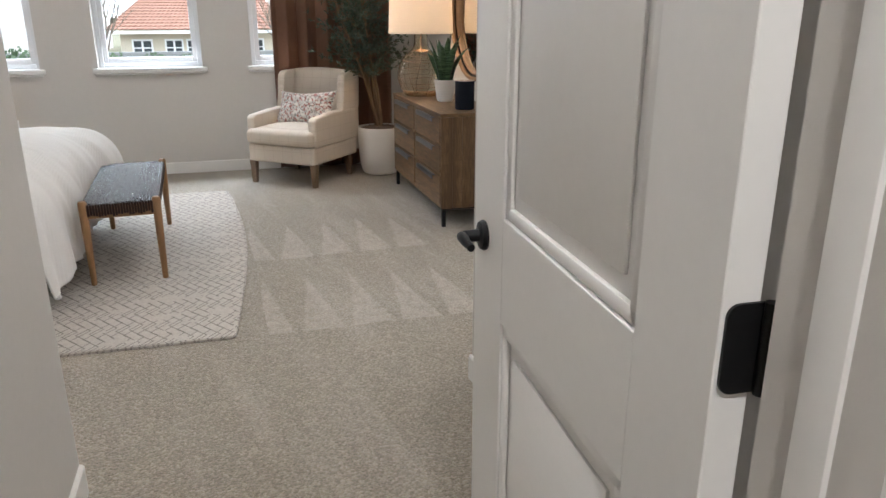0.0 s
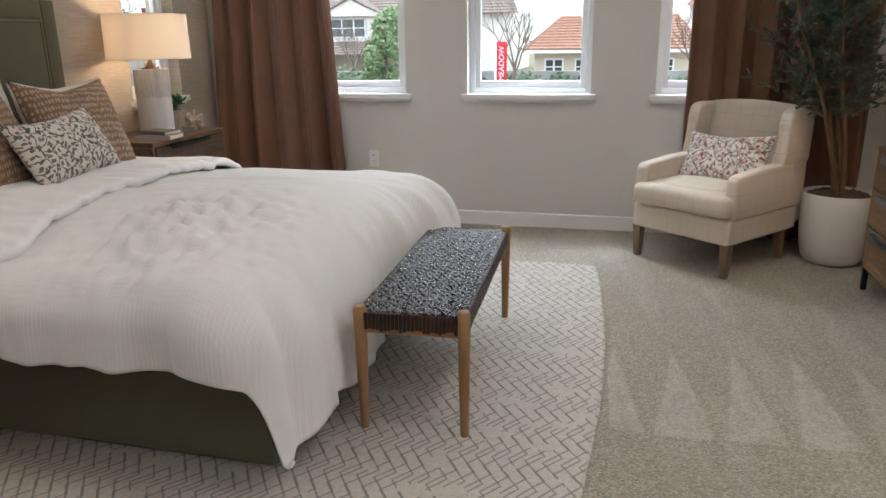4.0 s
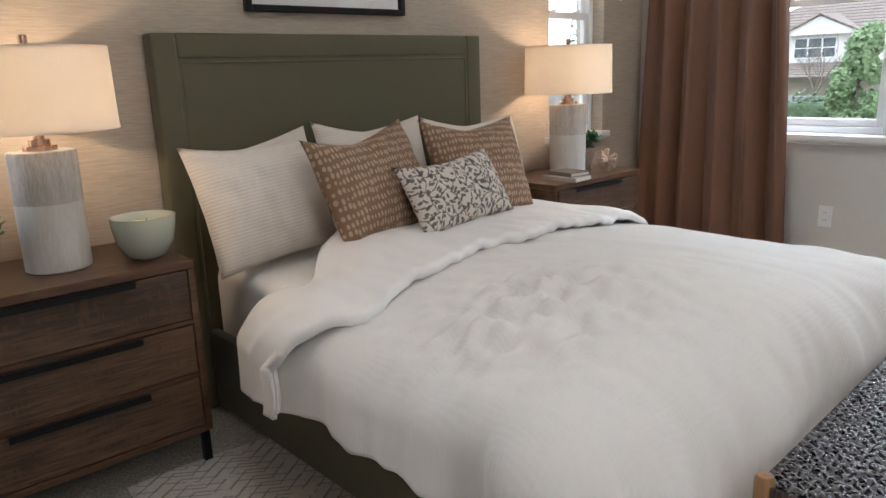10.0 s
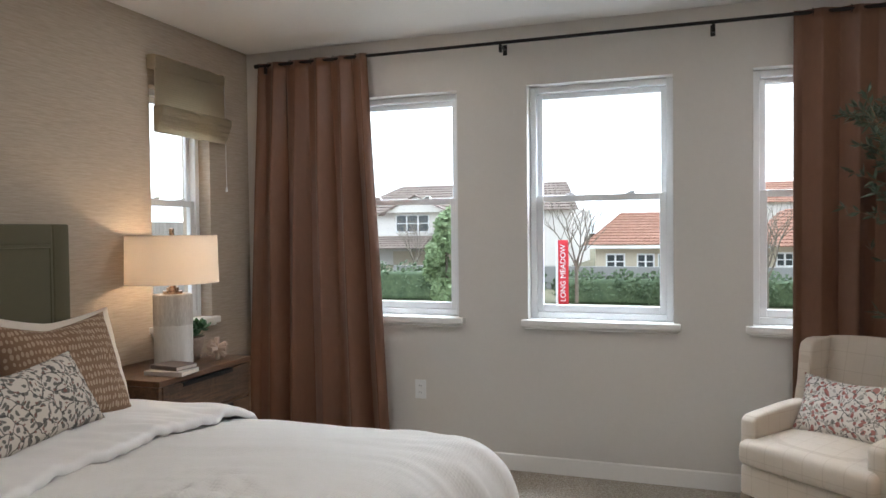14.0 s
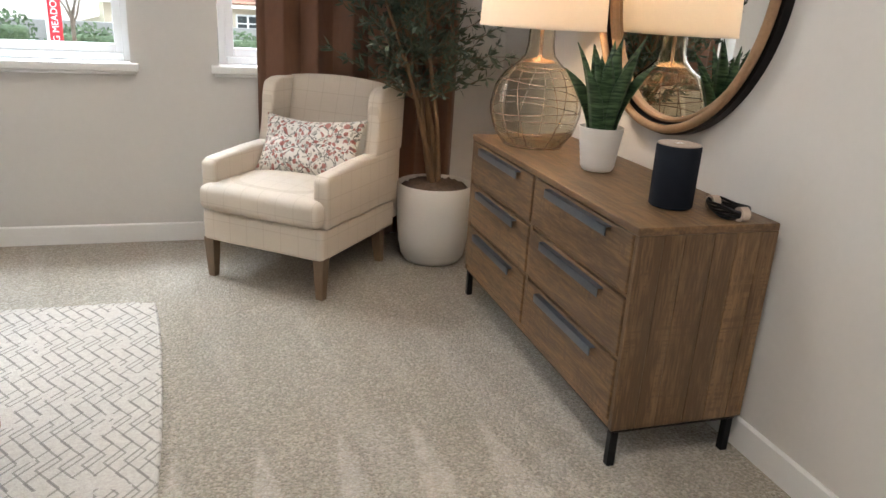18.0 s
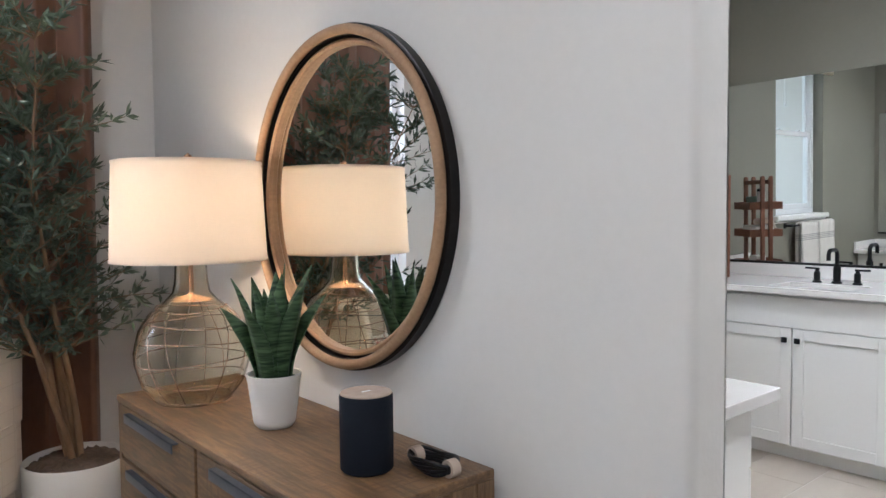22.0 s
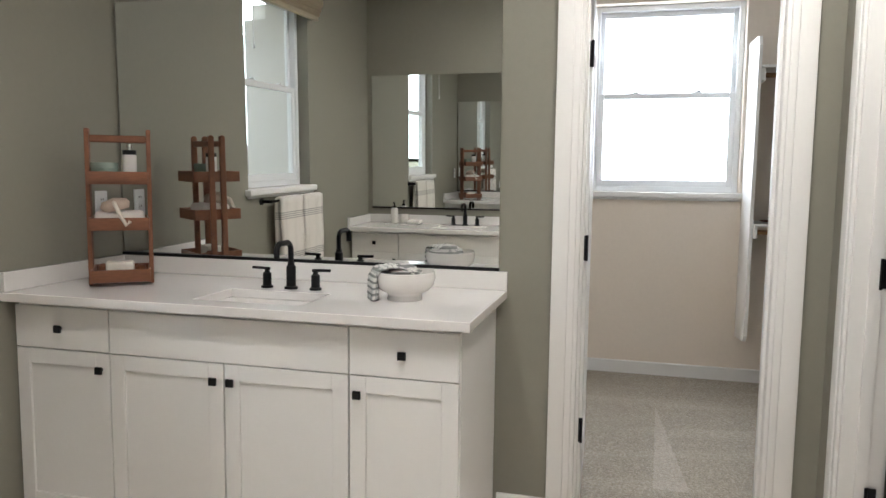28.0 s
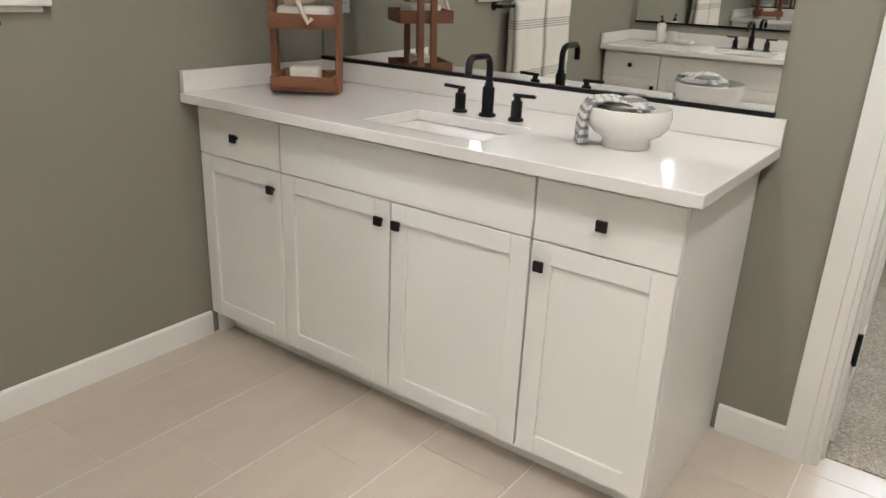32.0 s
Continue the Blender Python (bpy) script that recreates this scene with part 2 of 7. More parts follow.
GROUT = mat("light_grout", (0.70, 0.66, 0.61), 0.9, (0.64, 0.60, 0.55), 0.5, 8, 90)
BRASS = mat("brushed_champagne_metal", (0.62, 0.42, 0.30), 0.25, (0.55, 0.36, 0.25), 0.3, 5, 80, metal=1.0)
RODBLACK = mat("black_rod", (0.015, 0.014, 0.013), 0.4, metal=0.5)
# blue of the window's reflection on the dresser pulls, put into the base colour
PEWTER = mat("steel_pull_reflection_tint", (0.20, 0.235, 0.29), 0.33, (0.14, 0.165, 0.21), 0.5, 6, 90, metal=0.9)
TERRA = mat("whitewashed_terracotta", (0.42, 0.33, 0.265), 0.85, (0.31, 0.235, 0.185), 0.8, 9, 60, 0.3, 120)
BARK = mat("olive_bark", (0.19, 0.115, 0.06), 0.85, (0.12, 0.07, 0.038), 0.8, 12, 80, 0.5, 120, stretch=(1, 1, 0.3))
LEAF = mat("olive_leaf", (0.030, 0.052, 0.030), 0.42, (0.075, 0.105, 0.062), 0.9, 6, 40)
SUCC = mat("succulent_leaf", (0.045, 0.13, 0.055), 0.45, (0.09, 0.20, 0.09), 0.9, 18, 80)
DARKNAVY = mat("dark_navy_fabric_case", (0.006, 0.008, 0.014), 0.8, (0.010, 0.013, 0.019), 0.5, 10, 300, 0.3, 900, spec=0.2)
TOWEL = mat("white_terry_towel", (0.78, 0.74, 0.69), 0.95, (0.70, 0.66, 0.61), 0.6, 12, 200, 0.8, 420)
PAPER = mat("book_pages", (0.66, 0.60, 0.52), 0.9, (0.55, 0.49, 0.42), 0.6, 20, 200, stretch=(1, 1, 20))
BOOK1 = mat("grey_taupe_book_cloth", (0.17, 0.13, 0.11), 0.7)
BOOK2 = mat("pale_grey_book_cloth", (0.42, 0.38, 0.34), 0.7)
BONE = mat("bleached_wood", (0.52, 0.41, 0.33), 0.7, (0.42, 0.32, 0.25), 0.6, 12, 80)
WAX = mat("cream_candle_wax", (0.78, 0.68, 0.48), 0.5, (0.74, 0.63, 0.43), 0.4)
BRONZE = mat("oil_rubbed_black_metal", (0.014, 0.013, 0.013), 0.35, (0.025, 0.022, 0.02), 0.4, 6, 80, metal=0.7)
ROPE = mat("tan_wrapped_cane", (0.36, 0.22, 0.12), 0.65, (0.25, 0.15, 0.08), 0.7, 8, 90, 0.2, 160)
LEATHER = mat("black_brown_leather_strap", (0.020, 0.015, 0.016), 0.27, (0.045, 0.034, 0.036), 0.8, 14, 90, per_object=0.4, spec=0.9, coat=0.5)
HIDE = mat("red_brown_leather_wrap", (0.045, 0.018, 0.010), 0.4, (0.018, 0.010, 0.008), 0.8, 30, 90, 0.2, 120)


def glass(name, colour=(1, 1, 1), rough=0.0, ior=1.45):
    m = bpy.data.materials.new(name)
    m.use_nodes = True
    b = m.node_tree.nodes["Principled BSDF"]
    b.inputs["Base Color"].default_value = (*colour, 1)
    b.inputs["Transmission Weight"].default_value = 1
    b.inputs["Roughness"].default_value, b.inputs["IOR"].default_value = rough, ior
    return m


PANE = glass("window_glass", (0.97, 0.99, 0.985), 0.0, 1.05)
FROST = glass("obscure_window_glass", (0.97, 0.98, 1.0), 0.35, 1.1)
AMBER = glass("smoky_olive_glass", (0.96, 0.94, 0.85), 0.01, 1.35)
MILK = mat("pale_green_glass", (0.66, 0.69, 0.58), 0.15, (0.60, 0.63, 0.52), 0.4, 6, 40, transmission=0.35)
SHOWERGLASS = glass("clear_shower_glass", (0.95, 0.98, 0.97), 0.0, 1.1)
MIRROR = bpy.data.materials.new("silvered_mirror")
MIRROR.use_nodes = True
MIRROR.node_tree.nodes["Principled BSDF"].inputs["Base Color"].default_value = (0.90, 0.92, 0.91, 1)
MIRROR.node_tree.nodes["Principled BSDF"].inputs["Metallic"].default_value = 1
MIRROR.node_tree.nodes["Principled BSDF"].inputs["Roughness"].default_value = 0.005


def shade_cloth(name, colour, through_amount=0.5):
    """Thin cloth that lets lamp light or daylight through."""
    m = mat(name, colour, 0.9, tuple(c * 0.93 for c in colour), 0.4, 5, 120, 0.15, 500)
    n, l, b = tree(m)
    tr, mx = n.new("ShaderNodeBsdfTranslucent"), n.new("ShaderNodeMixShader")
    tr.inputs[0].default_value = (*colour, 1)
    mx.inputs[0].default_value = through_amount
    l.new(b.outputs[0], mx.inputs[1])
    l.new(tr.outputs[0], mx.inputs[2])
    l.new(mx.outputs[0], n["Material Output"].inputs[0])
    return m


SHADE = shade_cloth("white_linen_lampshade", (0.82, 0.70, 0.57), 0.19)
BLIND = shade_cloth("woven_natural_blind", (0.74, 0.67, 0.55), 0.78)
waves(BLIND, 2, 0.012, 0.9, 0.004)

# printed fabrics
TANPRINT = mat("tan_drop_print_cotton", (0.235, 0.142, 0.085), 0.9, (0.20, 0.12, 0.07), 0.5, 5, 120, 0.2, 500)
tn, tl, to = xyz(TANPRINT)
tv, tc = tn.new("ShaderNodeTexVoronoi"), tn.new("ShaderNodeCombineXYZ")
tl.new(mathn(tn, tl, "MULTIPLY", to[0], 70.0), tc.inputs[0])
tl.new(mathn(tn, tl, "MULTIPLY", to[1], 33.0), tc.inputs[1])
tv.inputs["Scale"].default_value, tv.inputs["Randomness"].default_value = 1.0, 0.3
tl.new(tc.outputs[0], tv.inputs["Vector"])
over(TANPRINT, mathn(tn, tl, "MULTIPLY", mathn(tn, tl, "LESS_THAN", tv.outputs["Distance"], 0.36), 0.62), (0.54, 0.42, 0.31))



def floral(name, ground, vines):
    m = mat(name, ground, 0.9, tuple(c * 0.92 for c in ground), 0.5, 5, 120, 0.2, 500)
    n, l, b = tree(m)
    co, nz, mx = n.new("ShaderNodeTexCoord"), n.new("ShaderNodeTexNoise"), n.new("ShaderNodeMix")
    nz.inputs["Scale"].default_value = 14
    l.new(co.outputs["Object"], nz.inputs["Vector"])
    mx.data_type = "VECTOR"
    mx.inputs[0].default_value = 0.06
    l.new(co.outputs["Object"], mx.inputs[4])
    l.new(nz.outputs["Color"], mx.inputs[5])
    for scale, feature, limit, colour in vines:
        v = n.new("ShaderNodeTexVoronoi")
        v.feature, v.voronoi_dimensions = feature, "2D"
        v.inputs["Scale"].default_value = scale
        l.new(mx.outputs[1], v.inputs["Vector"])
        over(m, mathn(n, l, "MULTIPLY", mathn(n, l, "LESS_THAN", v.outputs["Distance"], limit), 0.85), colour)
    return m


FLORAL = floral("cream_linen_with_vine_print", (0.64, 0.58, 0.51), ((20, "DISTANCE_TO_EDGE", 0.04, (0.055, 0.05, 0.045)), (46, "F1", 0.30, (0.075, 0.07, 0.065)), (34, "F1", 0.13, (0.20, 0.09, 0.07))))
BERRY = floral("white_linen_with_red_berry_print", (0.70, 0.65, 0.59), ((17, "DISTANCE_TO_EDGE", 0.03, (0.09, 0.085, 0.08)), (40, "F1", 0.24, (0.36, 0.33, 0.29)), (30, "F1", 0.25, (0.33, 0.085, 0.07)), (47, "F1", 0.17, (0.12, 0.11, 0.10))))

# rug: cream wool, shade of its zigzag relief painted as dark broken lines
RUG = mat("cream_wool_rug", (0.60, 0.555, 0.50), 0.95, (0.47, 0.425, 0.375), 0.8, 60, 150, 1.0, 170)
rn, rl, ro = xyz(RUG)
rz_ = rn.new("ShaderNodeTexNoise")
rz_.inputs["Scale"].default_value = 5.0
rgap = rn.new("ShaderNodeTexNoise")
rgap.inputs["Scale"].default_value = 24.0
for rs, rph in ((1.0, 0.0), (-1.0, 0.37)):
    zig = mathn(rn, rl, "PINGPONG", mathn(rn, rl, "MULTIPLY_ADD", ro[1], 1.0, rph * 0.1 + 9.0), 0.09)
    u = mathn(rn, rl, "MULTIPLY_ADD", zig, 0.75 * rs, mathn(rn, rl, "ADD", ro[0], 9.0))
    u = mathn(rn, rl, "MULTIPLY_ADD", rz_.outputs[0], 0.03, u)
    fr = mathn(rn, rl, "FRACT", mathn(rn, rl, "DIVIDE", u, 0.052))
    line = mathn(rn, rl, "MULTIPLY", mathn(rn, rl, "LESS_THAN", fr, 0.15), mathn(rn, rl, "GREATER_THAN", rgap.outputs[0], 0.40))
    over(RUG, mathn(rn, rl, "MULTIPLY", line, 0.68), (0.20, 0.18, 0.16))
    relief(RUG, line, 0.9, -0.008)

# carpet: rows of wedge-shaped vacuum strokes where the pile leans the other way
vn, vl, vo = xyz(CARPET)
vz = vn.new("ShaderNodeTexNoise")
vz.inputs["Scale"].default_value, vz.inputs["Detail"].default_value = 3.2, 4
vx = mathn(vn, vl, "MULTIPLY_ADD", vz.outputs[0], 0.16, vo[0])
vy = mathn(vn, vl, "MULTIPLY_ADD", vz.outputs[0], 0.30, vo[1])
fy = mathn(vn, vl, "FRACT", mathn(vn, vl, "DIVIDE", mathn(vn, vl, "SUBTRACT", vy, 4.03), 1.04))
fx = mathn(vn, vl, "ABSOLUTE", mathn(vn, vl, "SUBTRACT", mathn(vn, vl, "FRACT", mathn(vn, vl, "DIVIDE", vx, 0.215)), 0.5))
wedge = mathn(vn, vl, "SUBTRACT", mathn(vn, vl, "MULTIPLY_ADD", fy, -0.62, 0.45), fx)
wedge = mathn(vn, vl, "MINIMUM", 1.0, mathn(vn, vl, "MAXIMUM", 0.0, mathn(vn, vl, "MULTIPLY", wedge, 14.0)))
for vs, vlo, vhi in ((vx, 0.30, 1.28), (vy, 4.04, 6.05)):
    wedge = mathn(vn, vl, "MULTIPLY", wedge, mathn(vn, vl, "MULTIPLY", mathn(vn, vl, "GREATER_THAN", vs, vlo), mathn(vn, vl, "LESS_THAN", vs, vhi)))
# faint long streaks where the pile was brushed
vst, vsc, vsm = vn.new("ShaderNodeTexNoise"), vn.new("ShaderNodeCombineXYZ"), vn.new("ShaderNodeMapRange")
vl.new(mathn(vn, vl, "MULTIPLY", mathn(vn, vl, "MULTIPLY_ADD", vo[1], 0.18, vo[0]), 6.5), vsc.inputs[0])
vl.new(mathn(vn, vl, "MULTIPLY", vo[1], 0.8), vsc.inputs[1])
vl.new(vsc.outputs[0], vst.inputs["Vector"])
vst.inputs["Scale"].default_value = 1.0
vsm.inputs["From Min"].default_value, vsm.inputs["From Max"].default_value, vsm.inputs["To Max"].default_value = 0.50, 0.70, 0.22
vl.new(vst.outputs[0], vsm.inputs["Value"])
over(CARPET, vsm.outputs[0], (0.60, 0.55, 0.49))
# separate tufts of the pile
vtf = vn.new("ShaderNodeTexVoronoi")
vtf.inputs["Scale"].default_value = 120.0
vtc = vn.new("ShaderNodeTexCoord")
vl.new(vtc.outputs["Object"], vtf.inputs["Vector"])
vtr = vn.new("ShaderNodeSeparateXYZ")
vl.new(vtf.outputs["Color"], vtr.inputs[0])
over(CARPET, mathn(vn, vl, "MULTIPLY", mathn(vn, vl, "GREATER_THAN", vtr.outputs[0], 0.72), 0.38), (0.58, 0.52, 0.43))
over(CARPET, mathn(vn, vl, "MULTIPLY", mathn(vn, vl, "LESS_THAN", vtr.outputs[1], 0.25), 0.42), (0.20, 0.17, 0.125))
relief(CARPET, vtf.outputs["Distance"], 0.9, -0.006)
# one long stroke on the closet's carpet
cu = mathn(vn, vl, "DIVIDE", mathn(vn, vl, "SUBTRACT", vo[0], 5.35), 1.19)
cw = mathn(vn, vl, "ABSOLUTE", mathn(vn, vl, "SUBTRACT", vo[1], mathn(vn, vl, "MULTIPLY_ADD", cu, 0.035, 4.18)))
cwedge = mathn(vn, vl, "LESS_THAN", cw, mathn(vn, vl, "MULTIPLY_ADD", cu, -0.075, 0.075))
cwedge = mathn(vn, vl, "MULTIPLY", cwedge, mathn(vn, vl, "GREATER_THAN", cu, 0.0))
vq, vfade = vn.new("ShaderNodeTexNoise"), vn.new("ShaderNodeMapRange")
vq.inputs["Scale"].default_value, vq.inputs["Detail"].default_value = 130.0, 3
vfade.inputs["From Min"].default_value, vfade.inputs["From Max"].default_value, vfade.inputs["To Max"].default_value = 0.15, 0.70, 0.42
vl.new(vq.outputs[0], vfade.inputs["Value"])
over(CARPET, mathn(vn, vl, "MULTIPLY", mathn(vn, vl, "MAXIMUM", wedge, cwedge), vfade.outputs[0]), (0.66, 0.61, 0.55))

# ---- tools ----
def finish(bm, smooth=None):
    bmesh.ops.recalc_face_normals(bm, faces=bm.faces)
    me = bpy.data.meshes.new("mesh")
    if smooth:
        for f in bm.faces:
            f.smooth = True
    bm.to_mesh(me)
    bm.free()
    if smooth:
        me.set_sharp_from_angle(angle=radians(smooth))
    return me


def part(name, bm, material, parent, label="", smooth=None, at=None):
    """One mesh object under a thing or under a part."""
    ob = new(name, finish(bm, smooth) if isinstance(bm, bmesh.types.BMesh) else bm)
    if material and not ob.data.materials:
        ob.data.materials.append(material)
    ob.parent = parent
    if at is not None:
        ob.matrix_local = at
    return tagged(ob, label) if label else ob


def thing(name, label, category, at=None, group="", kind=""):
    ob = new(name)
    ob.empty_display_size = 0.1
    if at is not None:
        ob.matrix_basis = at
    return tagged(ob, label, category, group, kind)


def solid(name, bm, material, label, category, at=None, group="", kind="", smooth=None):
    """A thing that is one mesh."""
    ob = new(name, finish(bm, smooth))
    ob.data.materials.append(material)
    if at is not None:
        ob.matrix_basis = at
    return tagged(ob, label, category, group, kind)


def box(lo, hi, bevel=0.0, seg=2, bm=None):
    bm = bm or bmesh.new()
    sub = bmesh.new() if bevel else bm
    c = [(a + b) / 2 for a, b in zip(lo, hi)]
    s = [abs(b - a) for a, b in zip(lo, hi)]
    bmesh.ops.create_cube(sub, size=1, matrix=Matrix.Translation(c) @ Matrix.Diagonal((*s, 1)))
    if bevel:
        bmesh.ops.bevel(sub, geom=list(sub.edges), offset=min(bevel, 0.45 * min(s)), segments=seg, profile=0.5, affect="EDGES")
        merge(bm, sub)
    return bm


def merge(bm, sub):
    me = bpy.data.meshes.new("tmp")
    sub.to_mesh(me)
    sub.free()
    bm.from_mesh(me)
    bpy.data.meshes.remove(me)
    return bm


def lathe(profile, steps=32, bm=None, at=None, caps=True):
    """A turned body from (radius, height) pairs."""
    bm = bm or bmesh.new()
    rings = []
    for r, z in profile:
        ring = []
        for k in range(steps):
            a = 2 * math.pi * k / steps
            v = Vector((r * math.cos(a), r * math.sin(a), z))
            ring.append(bm.verts.new(at @ v if at else v))
        rings.append(ring)
    for a, b in zip(rings, rings[1:]):
        for k in range(steps):
            bm.faces.new((a[k], a[(k + 1) % steps], b[(k + 1) % steps], b[k]))
    if caps:
        bm.faces.new(rings[0][::-1])
        bm.faces.new(rings[-1])
    return bm


def tube(points, radius, steps=8, bm=None, taper=None):
    """A round rod along points; taper: radius factors at each point."""
    bm = bm or bmesh.new()
    pts = [Vector(p) for p in points]
    rings, side = [], None
    for i, p in enumerate(pts):
        d = (pts[min(i + 1, len(pts) - 1)] - pts[max(i - 1, 0)]).normalized()
        if side is None:
            side = d.orthogonal().normalized()
        side = (side - d * side.dot(d)).normalized()
        up = d.cross(side)
        r = radius * (taper[i] if taper else 1)
        rings.append([bm.verts.new(p + r * (math.cos(2 * math.pi * k / steps) * side + math.sin(2 * math.pi * k / steps) * up)) for k in range(steps)])
    for a, b in zip(rings, rings[1:]):
        for k in range(steps):
            bm.faces.new((a[k], a[(k + 1) % steps], b[(k + 1) % steps], b[k]))
    bm.faces.new(rings[0][::-1])
    bm.faces.new(rings[-1])
    return bm


def wall(name, axis, front, back, u0, u1, z0, z1, holes, material, label, rounded=()):
    """A wall between front and back, with openings (ua, ub, za, zb) through it. rounded: ends u whose upright edges are bullnosed."""
    us = sorted({u0, u1, *(h[0] for h in holes), *(h[1] for h in holes)})
    zs = sorted({z0, z1, *(h[2] for h in holes), *(h[3] for h in holes)})
    bm, seen = bmesh.new(), {}

    def v(w, u, z):
        key = (round(w, 5), round(u, 5), round(z, 5))
        if key not in seen:
            seen[key] = bm.verts.new((w, u, z) if axis == "x" else (u, w, z))
        return seen[key]

    full = {}
    for i in range(len(us) - 1):
        for j in range(len(zs) - 1):
            mu, mz = (us[i] + us[i + 1]) / 2, (zs[j] + zs[j + 1]) / 2
            full[i, j] = not any(a < mu < b and c < mz < d for a, b, c, d in holes)
    for (i, j), on in full.items():
        if not on:
            continue
        a, b, c, d = us[i], us[i + 1], zs[j], zs[j + 1]
        for w in (front, back):
            bm.faces.new((v(w, a, c), v(w, b, c), v(w, b, d), v(w, a, d)))
        for key, e in (((i - 1, j), ((a, c), (a, d))), ((i + 1, j), ((b, c), (b, d))), ((i, j - 1), ((a, c), (b, c))), ((i, j + 1), ((a, d), (b, d)))):
            if not full.get(key):
                (p, q), (r, s) = e
                bm.faces.new((v(front, p, q), v(front, r, s), v(back, r, s), v(back, p, q)))
    if rounded:
        n = 1 if axis == "x" else 0
        es = [e for e in bm.edges if abs(e.verts[0].co.z - e.verts[1].co.z) > 0.01 and any(all(abs(w.co[n] - u) < 1e-4 for w in e.verts) for u in rounded)]
        bmesh.ops.bevel(bm, geom=es, offset=0.022, segments=5, profile=0.5, affect="EDGES")
    return solid(name, bm, material, label, "wall", kind="structure", smooth=30 if rounded else None)

# ---- structure ----
XA, YN, XB, XC = -2.65, 7.46, 1.83, 1.96        # bed wall, window wall, dresser wall's two faces
YS, CZ, CB = 2.80, 2.535, 2.74                     # bedroom's back wall, ceilings of bedroom and bath
BN, BX, XE = 6.55, 4.94, 7.25                     # bath: end wall, vanity wall; closet's far wall
WIN = [(-2.005, -1.222), (-0.808, -0.018), (0.373, 1.178)]
WZ0, WZ1 = 0.872, 2.20

wall("wall_north", "y", YN, YN + 0.2, XA - 0.2, XC, 0, CZ, [(a, b, WZ0, WZ1) for a, b in WIN], WALL, "painted warm white bedroom wall with three windows")
wall("wall_west", "x", XA, XA - 0.2, YS - 0.13, YN, 0, CZ, [(3.06, 3.60, 0.885, 2.18), (6.56, 7.06, 0.885, 2.18)], GRASS, "bedroom wall behind the headboard in beige grasscloth")
wall("wall_south", "y", YS, YS - 0.13, XA, -0.45, 0, CZ, [], WALL, "plain painted bedroom wall")
wall("wall_entry_west", "x", -0.33, -0.45, 1.48, 3.00, 0, CZ, [], WALL, "plain painted wall of the entry with a rounded corner", rounded=(3.00,))
wall("wall_entry_east", "x", 0.93, 1.06, 1.48, 3.34, 0, CZ, [], WALL, "plain painted wall of the entry with a rounded corner", rounded=(3.34,))
wall("wall_entry_south", "y", 1.36, 1.48, -1.6, 2.2, 0, CZ, [(-0.24, 0.55, 0, 2.05)], WALL, "wall with the bedroom's doorway")
wall("wall_east", "x", XB, XC, 4.775, YN, 0, CB, [], WALL, "painted wall between bedroom and bath with a rounded end", rounded=(4.775,))
wall("wall_bath_north", "y", BN, BN + 0.15, XC, BX + 0.12, 0, CB, [(3.05, 3.86, 1.205, 2.42)], SAGE, "sage grey bath wall with a window")
wall("wall_bath_east", "x", BX, BX + 0.12, 3.2, BN, 0, CB, [(3.885, 4.585, 0, 2.06)], SAGE, "sage grey bath wall with the closet's doorway")
wall("wall_bath_south", "y", 3.72, 3.60, 3.70, BX, 0, CB, [(4.02, 4.70, 0, 2.06)], SAGE, "short sage grey wall with a doorway")
wall("wall_closet_east", "x", XE, XE + 0.15, 1.9, 5.4, 0, CB, [(3.728, 4.676, 1.244, 2.476)], CREAM, "cream closet wall with a window")
wall("wall_closet_north", "y", 5.25, 5.37, 5.06, XE, 0, CB, [], CREAM, "plain cream closet wall")
wall("wall_closet_south", "y", 2.0, 1.88, 5.06, XE, 0, CB, [], CREAM, "plain cream closet wall")
wall("wall_bath_back", "y", 2.6, 2.48, 1.06, 5.06, 0, CB, [], SAGE, "plain bath wall behind the shower")
wall("wall_hall_south", "y", -0.6, -0.72, -1.6, 2.2, 0, CZ, [], WALL, "plain hall wall")
wall("wall_hall_west", "x", -1.6, -1.72, -0.72, 1.48, 0, CZ, [], WALL, "plain hall wall")
wall("wall_hall_east", "x", 2.2, 2.32, -0.72, 1.48, 0, CZ, [], WALL, "plain hall wall")

solid("ceiling", box((XA - 0.2, -0.7, CZ), (XB - 0.001, YN + 0.2, CZ + 0.15)), CEIL, "flat white painted ceiling", "ceiling", kind="structure")
solid("ceiling_hall", box((XB - 0.001, -0.7, CZ), (2.4, 1.5, CZ + 0.15)), CEIL, "flat white painted ceiling of the hall", "ceiling", kind="structure")
solid("ceiling_bath", box((XB, 1.5, CB), (XE + 0.2, YN + 0.2, CB + 0.15)), CEIL, "flat white painted bath ceiling", "ceiling", kind="structure")
solid("bulkhead", box((XB, 3.2, CZ), (XC, 4.78, CB)), WALL, "painted bulkhead over the passage to the bath", "wall", kind="structure")
solid("wall_bath_west_face", box((XC + 0.0003, 4.83, 0.0), (XC + 0.0009, BN, CB)), SAGE, "sage grey paint on the bath side of the wall", "wall", kind="structure")
solid("floor", box((XA - 0.2, -0.7, -0.15), (1.93, YN + 0.2, 0)), CARPET, "beige cut pile carpet with vacuum marks", "carpet", kind="structure")
solid("floor_closet", box((5.0, 1.88, -0.15), (XE + 0.15, 5.4, 0.008)), CARPET, "beige cut pile carpet in the closet", "carpet", kind="structure")
solid("floor_bath", box((1.93, 2.5, -0.15), (5.0, BN + 0.15, 0.0022)), TRIM, "pale grout bed under the bath tiles", "floor", kind="structure")

